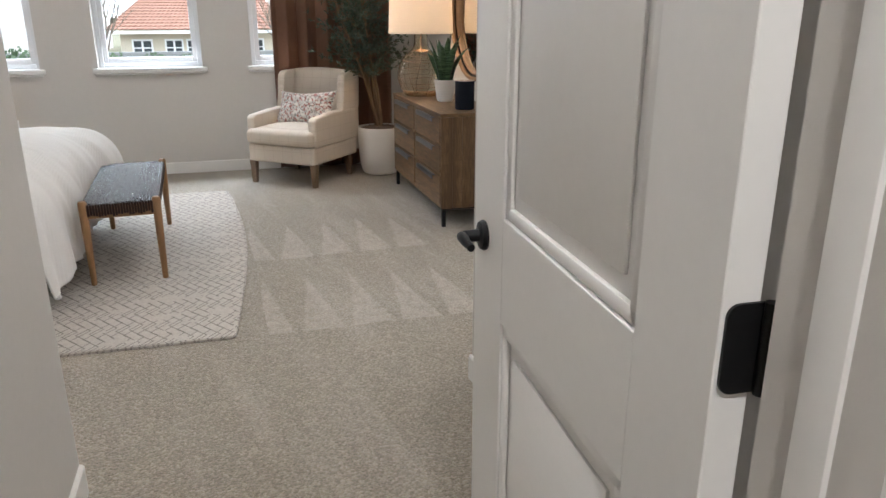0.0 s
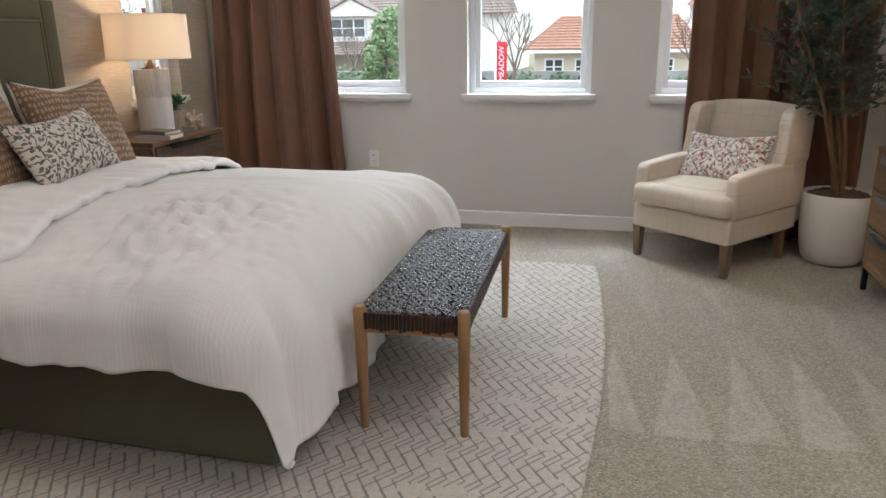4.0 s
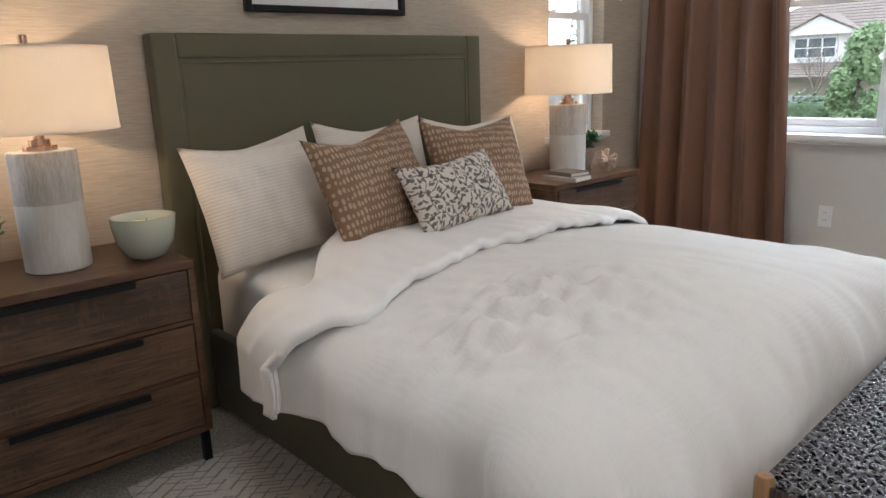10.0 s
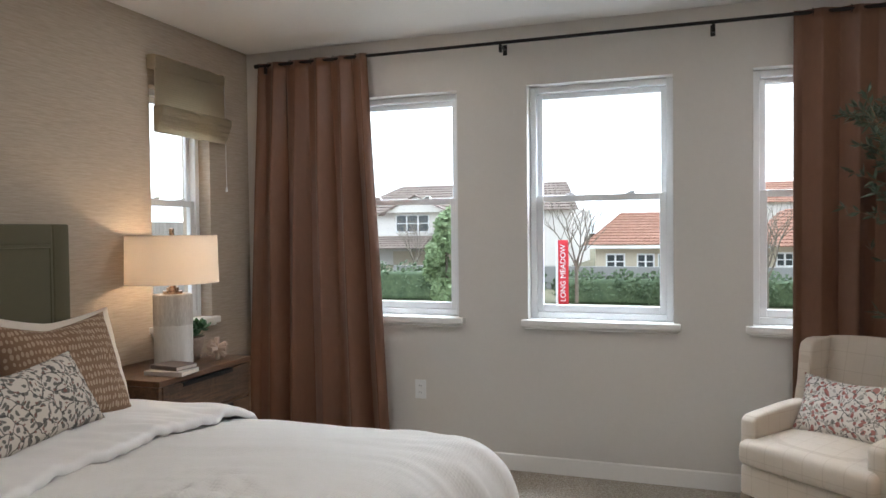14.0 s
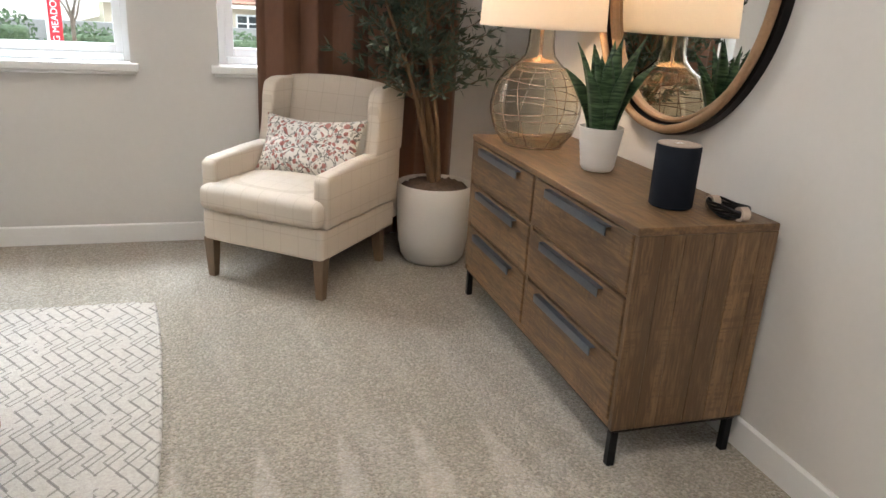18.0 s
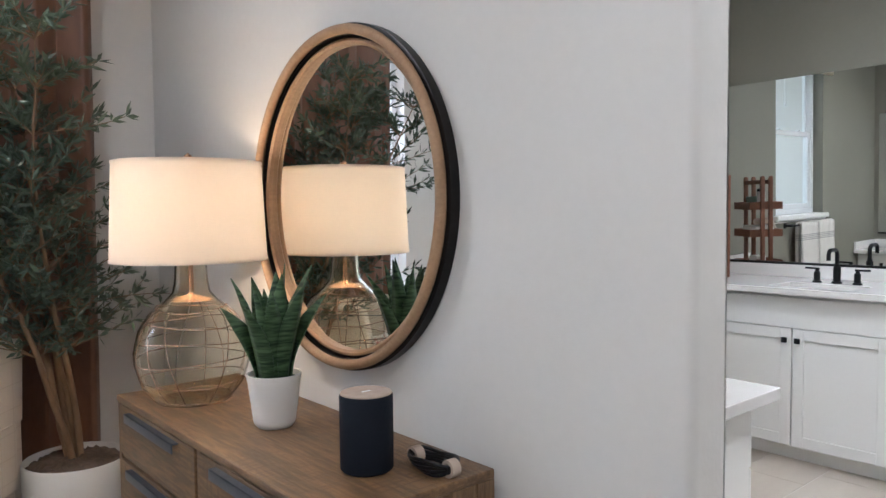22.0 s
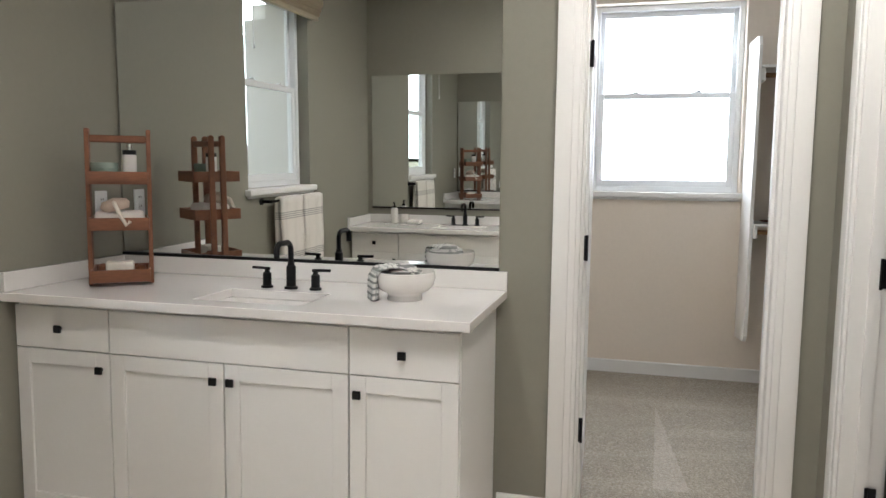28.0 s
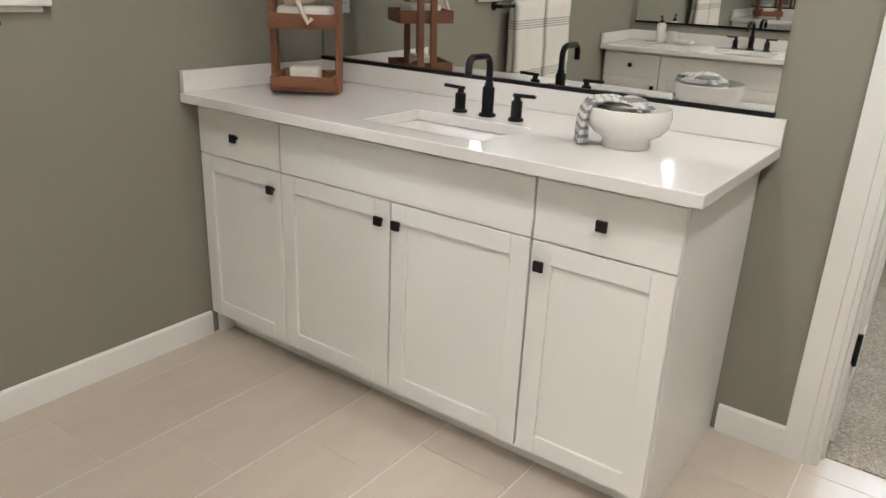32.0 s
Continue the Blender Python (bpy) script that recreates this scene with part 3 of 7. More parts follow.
# ---- windows, doors, trim ----
def frame_bm(x0, x1, z0, z1, y0, y1, w, bottom=None, bm=None):
    """A rectangular frame of four bars."""
    bm = bm or bmesh.new()
    b = bottom or w
    box((x0, y0, z0), (x0 + w, y1, z1), 0.003, 1, bm)
    box((x1 - w, y0, z0), (x1, y1, z1), 0.003, 1, bm)
    box((x0 + w, y0, z1 - w), (x1 - w, y1, z1), 0.003, 1, bm)
    box((x0 + w, y0, z0), (x1 - w, y1, z0 + b), 0.003, 1, bm)
    return bm


def window(name, at, width, height, pane, sill=True, label="white vinyl single-hung window"):
    """Local x along the wall, y outwards from its face, z up from the opening's bottom."""
    w = width / 2
    th = thing(name, label, "window", at, kind="structure")
    part("window_frame", frame_bm(-w + 0.002, w - 0.002, 0.002, height - 0.002, 0.075, 0.145, 0.036), VINYL, th)
    mid = height * 0.52
    lower = part("lower_sash", frame_bm(-w + 0.038, w - 0.038, 0.038, mid + 0.016, 0.085, 0.112, 0.036, 0.042), VINYL, th)
    upper = part("upper_sash", frame_bm(-w + 0.038, w - 0.038, mid - 0.016, height - 0.038, 0.114, 0.138, 0.030), VINYL, th)
    for owner, z0, z1, y in ((lower, 0.078, mid - 0.018, 0.098), (upper, mid + 0.012, height - 0.066, 0.126)):
        p = part("pane", box((-w + 0.070, y, z0), (w - 0.070, y + 0.004, z1)), pane, owner, "clear glass pane" if pane is PANE else "obscure glass pane")
        p.visible_shadow = False
    for x in (-w * 0.42, w * 0.42):
        latch = box((x - 0.025, 0.088, mid + 0.017), (x + 0.025, 0.108, mid + 0.024), 0.002, 1)
        box((x - 0.006, 0.078, mid + 0.022), (x + 0.022, 0.100, mid + 0.031), 0.002, 1, latch)
        part("sash_lock", latch, VINYL, th)
    if sill:
        part("window_sill", box((-w - 0.035, -0.038, -0.036), (w + 0.035, 0.074, 0.001), 0.006, 3), TRIM, th, smooth=40)
        part("apron", box((-w - 0.02, -0.016, -0.052), (w + 0.02, -0.001, -0.037), 0.003, 1), TRIM, th)
    return th


for k, (a, b) in enumerate(WIN):
    window("window_%d" % (k + 1), pose((a + b) / 2, YN, WZ0), b - a, WZ1 - WZ0, PANE)
window("window_4", pose(XA, 3.33, 0.885, 0, 0, 90), 0.54, 1.295, FROST)
window("window_5", pose(XA, 6.81, 0.885, 0, 0, 90), 0.50, 1.295, PANE)
window("window_6", pose(3.455, BN, 1.205), 0.81, 1.215, PANE)
window("window_7", pose(XE, 4.202, 1.244, 0, 0, -90), 0.948, 1.232, FROST)


def baseboard(p, q, out, height=0.095, depth=0.013):
    """A skirting board from p to q (x, y) standing out along out."""
    a, b, n = Vector((*p, 0)), Vector((*q, 0)), Vector((*out, 0))
    d = (b - a).normalized()
    bm = bmesh.new()
    prof = [(0.0005, 0.001), (depth, 0.001), (depth, height - 0.006), (depth - 0.006, height), (0.0005, height)]
    ends = [[bm.verts.new(e + n * y + Vector((0, 0, z))) for y, z in prof] for e in (a, b)]
    for k in range(len(prof)):
        j = (k + 1) % len(prof)
        bm.faces.new((ends[0][k], ends[0][j], ends[1][j], ends[1][k]))
    bm.faces.new(ends[0][::-1])
    bm.faces.new(ends[1])
    return solid("baseboard", bm, TRIM, "white painted baseboard along the wall", "baseboard", kind="structure")


baseboard((XA + 0.014, YN), (XB - 0.014, YN), (0, -1))
baseboard((XA, YS + 0.014), (XA, YN), (1, 0))
baseboard((XA, YS), (-0.452, YS), (0, 1))
baseboard((-0.33, 1.485), (-0.33, 2.975), (1, 0))
baseboard((0.93, 1.485), (0.93, 3.32), (-1, 0))
baseboard((XB, 4.80), (XB, YN - 0.014), (-1, 0))
baseboard((2.36, BN), (4.34, BN), (0, -1))
baseboard((BX, 4.665), (BX, 4.86), (-1, 0))
baseboard((BX, 3.735), (BX, 3.79), (-1, 0))
baseboard((3.72, 3.72), (3.93, 3.72), (0, 1))
baseboard((3.70, 3.605), (3.70, 3.715), (-1, 0))
baseboard((XE, 2.0), (XE, 5.25), (-1, 0))
baseboard((5.06, 5.25), (XE - 0.02, 5.25), (0, -1))


def casing(name, axis, face, out, u0, u1, top, far, material=TRIM):
    """Door lining and flat casing round an opening u0..u1 in a wall face; far: the wall's other face."""
    bm = bmesh.new()

    def slab(w0, w1, a, b, z0, z1, bev=0.004):
        lo, hi = ((min(w0, w1), a, z0), (max(w0, w1), b, z1)) if axis == "x" else ((a, min(w0, w1), z0), (b, max(w0, w1), z1))
        box(lo, hi, bev, 2, bm)

    for f, o in ((face, out), (far, -out)):
        # two steps side by side, the outer band a little prouder
        for a, b, e in ((0.082, 0.0222, 0.017), (0.022, -0.003, 0.0135)):
            slab(f + o * 0.0005, f + o * e, u0 - a, u0 - b, 0.001, top + a, 0.002)
            slab(f + o * 0.0005, f + o * e, u1 + b, u1 + a, 0.001, top + a, 0.002)
            slab(f + o * 0.0005, f + o * e, u0 - b + 0.0002, u1 + b - 0.0002, top + b, top + a, 0.002)
    slab(face + out * 0.004, far - out * 0.004, u0, u0 + 0.018, 0.001, top)
    slab(face + out * 0.004, far - out * 0.004, u1 - 0.018, u1, 0.001, top)
    slab(face + out * 0.004, far - out * 0.004, u0 + 0.018, u1 - 0.018, top - 0.018, top)
    m = (face + far) / 2
    slab(m - 0.018, m + 0.018, u0 + 0.017, u0 + 0.029, 0.001, top - 0.018, 0.002)
    slab(m - 0.018, m + 0.018, u1 - 0.029, u1 - 0.017, 0.001, top - 0.018, 0.002)
    return solid(name, bm, material, "white painted door casing and lining", "door frame", kind="structure", smooth=30)


casing("trim", "y", 1.36, -1, -0.24, 0.573, 2.05, 1.48)
casing("trim", "x", BX, -1, 3.885, 4.585, 2.06, BX + 0.12)
casing("trim", "y", 3.72, 1, 4.02, 4.70, 2.06, 3.60)


def hinge_leaf(axis, w0, w1, pin, free, z0, z1, bm=None, r=0.012):
    """A plate from its pin edge to a free edge with rounded corners; axis: the way it is thick, w0 to w1."""
    bm = bm or bmesh.new()
    d = 1 if free > pin else -1
    prof = [(pin, z0), (pin, z1)]
    prof += [(free - d * r + d * r * math.sin(a), z1 - r + r * math.cos(a)) for a in (q * math.pi / 10 for q in range(6))]
    prof += [(free - d * r + d * r * math.cos(a), z0 + r - r * math.sin(a)) for a in (q * math.pi / 10 for q in range(6))]
    ends = [[bm.verts.new((w, u, z) if axis == "x" else (u, w, z)) for u, z in prof] for w in (w0, w1)]
    for e in ends:
        bm.faces.new(e)
    for k in range(len(prof)):
        bm.faces.new((ends[0][k - 1], ends[0][k], ends[1][k], ends[1][k - 1]))
    bmesh.ops.recalc_face_normals(bm, faces=bm.faces)
    return bm


def hinge(parent, at):
    bm = box((-0.001, -0.032, -0.045), (0.0025, 0.0, 0.045), 0.001, 1)
    box((-0.001, 0.0, -0.045), (0.0025, 0.030, 0.045), 0.001, 1, bm)
    tube([(0.004, 0.0, -0.048), (0.004, 0.0, 0.048)], 0.006, 10, bm)
    part("hinge", bm, BLACKMETAL, parent, "black butt hinge", 40, at)


def panel_door(name, at, width, height, label, lever=0):
    """A two-panel door; local x across from the hinge, y thickness, z up."""
    th = thing(name, label, "door", at, kind="structure")
    t, s0, s1 = 0.018, 0.138, width - 0.165
    bm = bmesh.new()
    for a, b, c, d in ((0, s0, 0, height), (s1, width, 0, height), (s0, s1, 0, 0.20), (s0, s1, 0.775, 0.955), (s0, s1, height - 0.14, height)):
        box((a, -t, c), (b, t, d), 0.0012, 1, bm)
    slab = part("slab", bm, TRIM, th)
    for c, d in ((0.20, 0.775), (0.955, height - 0.14)):
        p = box((s0 - 0.002, -0.006, c - 0.002), (s1 + 0.002, 0.006, d + 0.002))
        for y in (-1, 1):
            for lo, hi in (((s0, c), (s0 + 0.022, d)), ((s1 - 0.022, c), (s1, d)), ((s0, c), (s1, c + 0.022)), ((s0, d - 0.022), (s1, d))):
                box((lo[0], min(y * 0.004, y * 0.0145), lo[1]), (hi[0], max(y * 0.004, y * 0.0145), hi[1]), 0.005, 2, p)
            box((s0 + 0.045, min(y * 0.004, y * 0.011), c + 0.045), (s1 - 0.045, max(y * 0.004, y * 0.011), d - 0.045), 0.004, 2, p)
        part("door_panel", p, TRIM, slab, smooth=35)
    for y in (1, -1) if lever else ():
        h = lathe([(0.026, 0.0), (0.027, 0.004), (0.024, 0.010), (0.011, 0.012), (0.010, 0.040)], 20, at=pose(width - 0.066, y * t, 0.90, -90 * y))
        tube([(width - 0.066, y * (t + 0.042), 0.90), (width - 0.085, y * (t + 0.044), 0.902), (width - 0.10, y * (t + 0.043), 0.899), (width - 0.122, y * (t + 0.040), 0.896)], 0.0085, 10, h, [1.1, 1.1, 0.95, 0.8])
        part("door_handle", h, BLACKMETAL, th, "matt black lever handle", 40)
    return th


entry_door = panel_door("door_1", pose(0.538, 1.503, 0.012, 0, 0, 86.6), 0.745, 2.02, "open white two-panel door with a black lever handle", 1)
for hz in (0.22, 1.0, 1.80):
    hb_ = hinge_leaf("x", -0.0035, -0.0005, -0.020, 0.014, hz - 0.041, hz + 0.041)
    hinge_leaf("y", -0.0290, -0.0265, -0.006, -0.044, hz - 0.041, hz + 0.041, hb_)
    tube([(-0.007, -0.0235, hz - 0.042), (-0.007, -0.0235, hz + 0.042)], 0.006, 10, hb_)
    part("hinge", hb_, BLACKMETAL, entry_door, "black butt hinge", 40)
closet_door = panel_door("door_2", pose(5.085, 4.566, 0.014, 0, 0, 2), 0.675, 2.02, "white closet door standing open inside the closet")
for hz in (0.315, 1.045, 1.785):
    hb_ = hinge_leaf("x", -0.0045, -0.0005, -0.019, 0.017, hz - 0.048, hz + 0.048)
    tube([(-0.008, -0.016, hz - 0.050), (-0.008, -0.016, hz + 0.050)], 0.006, 10, hb_)
    part("hinge", hb_, BLACKMETAL, closet_door, "black butt hinge", 40)
wc_door = panel_door("door_3", pose(4.640, 3.580, 0.012, 0, 0, -93), 0.61, 2.02, "white door standing open behind its casing", 1)
for hz in (0.33, 1.05, 1.84):
    hinge(wc_door, wc_door.matrix_basis.inverted() @ pose(4.678, 3.645, hz, 0, 0, 180))


def outlet(at, label="white duplex outlet plate on the wall"):
    th = thing("outlet", label, "outlet", at)
    part("plate", box((-0.035, -0.006, -0.057), (0.035, -0.0005, 0.057), 0.003, 2), VINYL, th)
    for z in (-0.02, 0.02):
        o = part("socket", lathe([(0.0165, 0), (0.016, 0.002)], 20, at=pose(0, -0.006, z, 90)), VINYL, th)
        for x in (-0.006, 0.006):
            part("slot", box((x - 0.0012, -0.0095, z - 0.003), (x + 0.0012, -0.008, z + 0.006)), BLACKMETAL, o)
    return th


outlet(pose(-1.468, YN, 0.434))

outlet(pose(4.81, BN, 1.195))


def can_light(x, y, watts):
    th = thing("ceiling_light", "lit round recessed ceiling light with white trim, all but one assumed", "ceiling light", pose(x, y, CZ if x < XC else CB), group="recessed ceiling lights")
    part("trim_ring", lathe([(0.052, -0.002), (0.078, -0.004), (0.085, -0.001), (0.085, 0.0), (0.05, 0.0), (0.052, -0.002)], 32, caps=False), TRIM, th, smooth=40)
    part("diffuser", lathe([(0.001, -0.0025), (0.051, -0.0025)], 24, caps=False), GLOW, th, "glowing warm white diffuser")
    data = bpy.data.lights.new("can_lamp", "AREA")
    data.shape, data.size, data.energy, data.color = "DISK", 0.10, watts, (1, 0.93, 0.84)
    new("can_lamp", data).matrix_world = pose(x, y, (CZ if x < XC else CB) - 0.012)


GLOW = emitter("lit_diffuser", (1, 0.9, 0.78), 6)
for cx, cy, cw in CANS:
    can_light(cx, cy, cw)

# ---- bed ----
BY = 5.145
bed = thing("bed", "olive upholstered queen bed with a tall bordered headboard", "bed", pose(0, 0, 0))
hb = part("headboard", box((-2.645, 4.36, 0.0), (-2.575, 5.93, 1.42), 0.012, 3), OLIVE, bed, smooth=40)
hbf = bmesh.new()
for lo, hi in (((4.345, 0.02), (4.435, 1.43)), ((5.855, 0.02), (5.945, 1.43)), ((4.435, 1.34), (5.855, 1.43))):
    box((-2.645, lo[0], lo[1]), (-2.570, hi[0], hi[1]), 0.010, 3, hbf)
part("headboard_border", hbf, OLIVE, hb, smooth=40)
part("piping", tube([(-2.574, 4.448, 0.3), (-2.574, 4.448, 1.327), (-2.574, 5.842, 1.327), (-2.574, 5.842, 0.3)], 0.004, 8), OLIVE, hb, smooth=60)
for ya, yb in ((4.43, 4.47), (5.82, 5.86)):
    part("side_rail", box((-2.56, ya, 0.02), (-0.73, yb, 0.335), 0.014, 3), OLIVE, bed, smooth=40)
part("foot_rail", box((-0.775, 4.472, 0.02), (-0.73, 5.818, 0.335), 0.014, 3), OLIVE, bed, smooth=40)
for fx in (-2.45, -0.82):
    for fy_ in (4.5, 5.79):
        part("foot", box((fx - 0.03, fy_ - 0.03, 0.0), (fx + 0.03, fy_ + 0.03, 0.019)), BLACKMETAL, bed)
part("slats", box((-2.55, 4.48, 0.20), (-0.79, 5.81, 0.24)), GREYWOOD, bed)
mattress = part("mattress", box((-2.56, 4.465, 0.243), (-0.79, 5.825, 0.595), 0.06, 5), SHEET, bed, "mattress in a fitted white sheet", 60)


def fold_start(q):
    """Head-side edge of the turned-back band across the bed: it slants towards the foot on the open side."""
    return -2.24 + 0.42 * max(0.0, min(1.0, (-q - 0.25) / 0.5)) ** 1.5


duvet = thing("duvet", "rumpled white ribbed duvet draped over the bed, top edge turned back", "bedding", pose(-1.3, BY, 0.64))


def cloth_sheet(name, x1, xe, side, foot, top, r0, material, nx=130, ny=190):
    """Cloth draped over the mattress. x1: where the top ends, side and foot: how far it falls over."""
    bm = bmesh.new()
    half = 0.755
    grid = []
    for i in range(nx + 1):
        row = []
        for j in range(ny + 1):
            q = -half - side + (2 * half + 2 * side) * j / ny
            start = fold_start(q) + 0.06
            reach = 0.115 * max(0.0, min(1.0, (q - 0.50) / 0.25))
            p = start + (x1 + reach + foot - start) * i / nx
            cp, cq = min(p, xe + reach), max(-half, min(half, q))
            op, oq = p - cp, q - cq
            l = min(math.hypot(op, oq), max(op, abs(oq), 0.68))
            oq *= 1 - 0.55 * min(1.0, op / 0.25)
            r = r0 * (1 + 0.85 * min(1.0, op / (l + 1e-6)))
            quarter = r * math.pi / 2
            if l < quarter:
                out, down = r * math.sin(l / r), r * (1 - math.cos(l / r))
            else:
                out, down = r + 0.06 * (l - quarter), r + 0.995 * (l - quarter)
            n = Vector((op, oq)).normalized() if l > 1e-6 else Vector((0, 0))
            # long folds that deepen towards the hem
            corner = min(1.0, 1.41 * min(abs(op), abs(oq)) / (l + 1e-6))
            out *= 1 + (0.42 if q > 0 else 0.10) * corner * min(1.0, l / 0.5)
            along = cp * 1.0 + cq * 1.0
            dep = max(0.0, min(1.0, (l - 0.10) / 0.25))
            wave = (1 - 0.8 * corner) * dep * (0.045 * noise.noise((along * 5.5, l * 1.2, 0)) + 0.030 * noise.noise((along * 13, l * 1.5, 3)))
            x, y = cp + n.x * (out + wave), BY + cq + n.y * (out + wave)
            crown = 0.055 * max(0, 1 - (cq / half) ** 2) * max(0.0, 1 - max(0, (cp - xe + 0.4) / 0.4) ** 2 * 0.6)
            d2 = Vector(((x + 1.10) * 1.15, (y - 4.70) * 0.75)).length
            open_top = max(0.0, min(1.0, (x + 1.72) / 0.2))
            crease = 1 - 2 * abs(noise.noise((x * 9 + y * 4, y * 7 - x * 3, 2.0)))
            rumple = open_top * 0.050 * math.exp(-(d2 / 0.27) ** 2) * (crease + noise.noise((x * 24, y * 15, 6.0))) + 0.010 * noise.noise((x * 2.3, y * 2.3, 0.5))
            patch = max(0.0, 0.5 + 1.4 * noise.noise((x * 1.7 + 4, y * 1.7, 8.0)))
            streak = patch * 0.014 * noise.noise((x * 2.2 + y * 2.2, y * 9 - x * 6.5, 4.0)) + 0.004 * noise.noise((x * 2.5, y * 24 - x * 8, 7.0))
            z = top - 0.012 * (1 - open_top) + crown - down + (rumple + streak) * (1 - 0.6 * dep)
            z += 0.012 * dep * noise.noise((along * 6, 3, 1))
            row.append(bm.verts.new((x, y, max(z, 0.012 + 0.01 * math.sin(along * 20) ** 2))))
        grid.append(row)
    for i in range(nx):
        for j in range(ny):
            bm.faces.new((grid[i][j], grid[i + 1][j], grid[i + 1][j + 1], grid[i][j + 1]))
    return bedding(name, bm, material)


def bedding(name, bm, material, label=""):
    bmesh.ops.translate(bm, verts=bm.verts, vec=(1.3, -BY, -0.64))
    ob = part(name, bm, material, duvet, label, 180)
    m = ob.modifiers.new("thickness", "SOLIDIFY")
    m.thickness, m.offset = 0.012, -1
    return ob


cloth_sheet("cover", -0.90, -0.90, 0.335, 0.665, 0.634, 0.15, DUVET)


def duvet_fold():
    """The turned-back band: lies above the duvet, rounds over at its free edge, and hangs as a flap at the sides."""
    bm = bmesh.new()
    nx, ny, half, r = 40, 150, 0.755, 0.15
    grid = []
    for j in range(ny + 1):
        q = -half - 0.47 + (2 * half + 0.80) * j / ny
        cq = max(-half, min(half, q))
        l = abs(q - cq)
        s = -1 if q < 0 else 1
        quarter = r * math.pi / 2
        if l < quarter:
            out, down = r * math.sin(l / r), r * (1 - math.cos(l / r))
        else:
            out, down = r + 0.03 * (l - quarter), r + 0.99 * (l - quarter)
        hang = min(1.0, l / 0.3)
        near = max(0.0, min(1.0, (-q - 0.25) / 0.5))
        xe = -1.645 - 0.05 * max(0, q) + 0.15 * near - 0.17 * hang * (q < 0) + 0.010 * math.sin(q * 15) + 0.016 * noise.noise((q * 7, 0, 3))
        xs = fold_start(q) + (-0.29 if q < 0 else 0.30) * hang
        row = []
        for i in range(nx + 1):
            u = i / nx
            # top run, then a half-round lip that turns under
            if u < 0.8:
                x, dz = xs + (xe - xs) * u / 0.8, 0.0
            else:
                a = (u - 0.8) / 0.2 * math.pi
                x, dz = xe + 0.020 * math.sin(a), -0.020 * (1 - math.cos(a))
                if u == 1.0:
                    x -= 0.05
            crown = 0.055 * max(0, 1 - (cq / half) ** 2)
            pucker = 0.020 * noise.noise((x * 5, q * 17, 5)) * min(1, max(0, (x + 2.05) * 4)) * (1 - 0.7 * hang) + 0.012 * noise.noise((x * 3, q * 5, 9))
            tuck = 0.05 * max(0, (x + 1.95) / 0.3) * 0.4
            snug = 1 - 0.35 * max(0.0, 1 - u / 0.5) * (q < 0)
            off = (out * snug + 0.016 * min(1, l / 0.1) + 0.012 * math.sin(u * 9) * hang) if l > 0 else 0
            y = BY + cq + s * off + 0.06 * near * max(0.0, 1 - u / 0.5)
            row.append(bm.verts.new((x, y, 0.640 + 0.029 + crown - down * (1 - (0.27 * min(1.0, u / 0.8) * hang if q < 0 else 0)) + dz * (1 - 0.3 * hang) + pucker + 0.010 * tuck)))
        grid.append(row)
    for j in range(ny):
        for i in range(nx):
            bm.faces.new((grid[j][i], grid[j][i + 1], grid[j + 1][i + 1], grid[j + 1][i]))
    return bedding("turned_back_edge", bm, SHEET, "smooth white underside with gathered puckers")


duvet_fold()


def pillow(name, at, w, h, t, material, label, chop=0.0, n=26, seed=0, piping=None, ears=0.09):
    """A stuffed cushion; local x across, y up its height, z out."""
    bm = bmesh.new()
    sides = []
    for s in (1, -1):
        g = []
        for i in range(n + 1):
            row = []
            for j in range(n + 1):
                u, v = 2 * i / n - 1, 2 * j / n - 1
                x = w / 2 * u * (1 - ears * (1 - v * v) * abs(u))
                y = h / 2 * v * (1 - ears * (1 - u * u) * abs(v))
                f = max(0.0, (1 - abs(u) ** 2.6) * (1 - abs(v) ** 2.6)) ** 0.55
                dent = chop * (1 - abs(u + 0.12 * (1 - u * u)) ** 1.25) * max(0, (v + 0.2) / 1.2) ** 1.6
                y -= dent * h
                z = t / 2 * f * (1 - 1.1 * dent)
                z += f * 0.014 * noise.noise((u * 3 + seed, v * 3, s)) + f * 0.006 * noise.noise((u * 9 + seed, v * 3.5, s + 2))
                row.append(bm.verts.new((x, y, s * z)))
            g.append(row)
        sides.append(g)
        for i in range(n):
            for j in range(n):
                bm.faces.new((g[i][j], g[i + 1][j], g[i + 1][j + 1], g[i][j + 1]))
    bmesh.ops.remove_doubles(bm, verts=bm.verts, dist=0.0004)
    return solid(name, bm, material, label, "pillow", at, smooth=180)


def upright(x, y, z, lean, turn, roll=0):
    """Stands on its lower edge, facing +x, leaning back."""
    return Matrix.Translation((x, y, z)) @ pose(0, 0, 0, 0, 0, turn) @ pose(0, 0, 0, 90, 0, 90) @ pose(0, 0, 0, -lean) @ pose(0, 0, 0, 0, 0, roll)


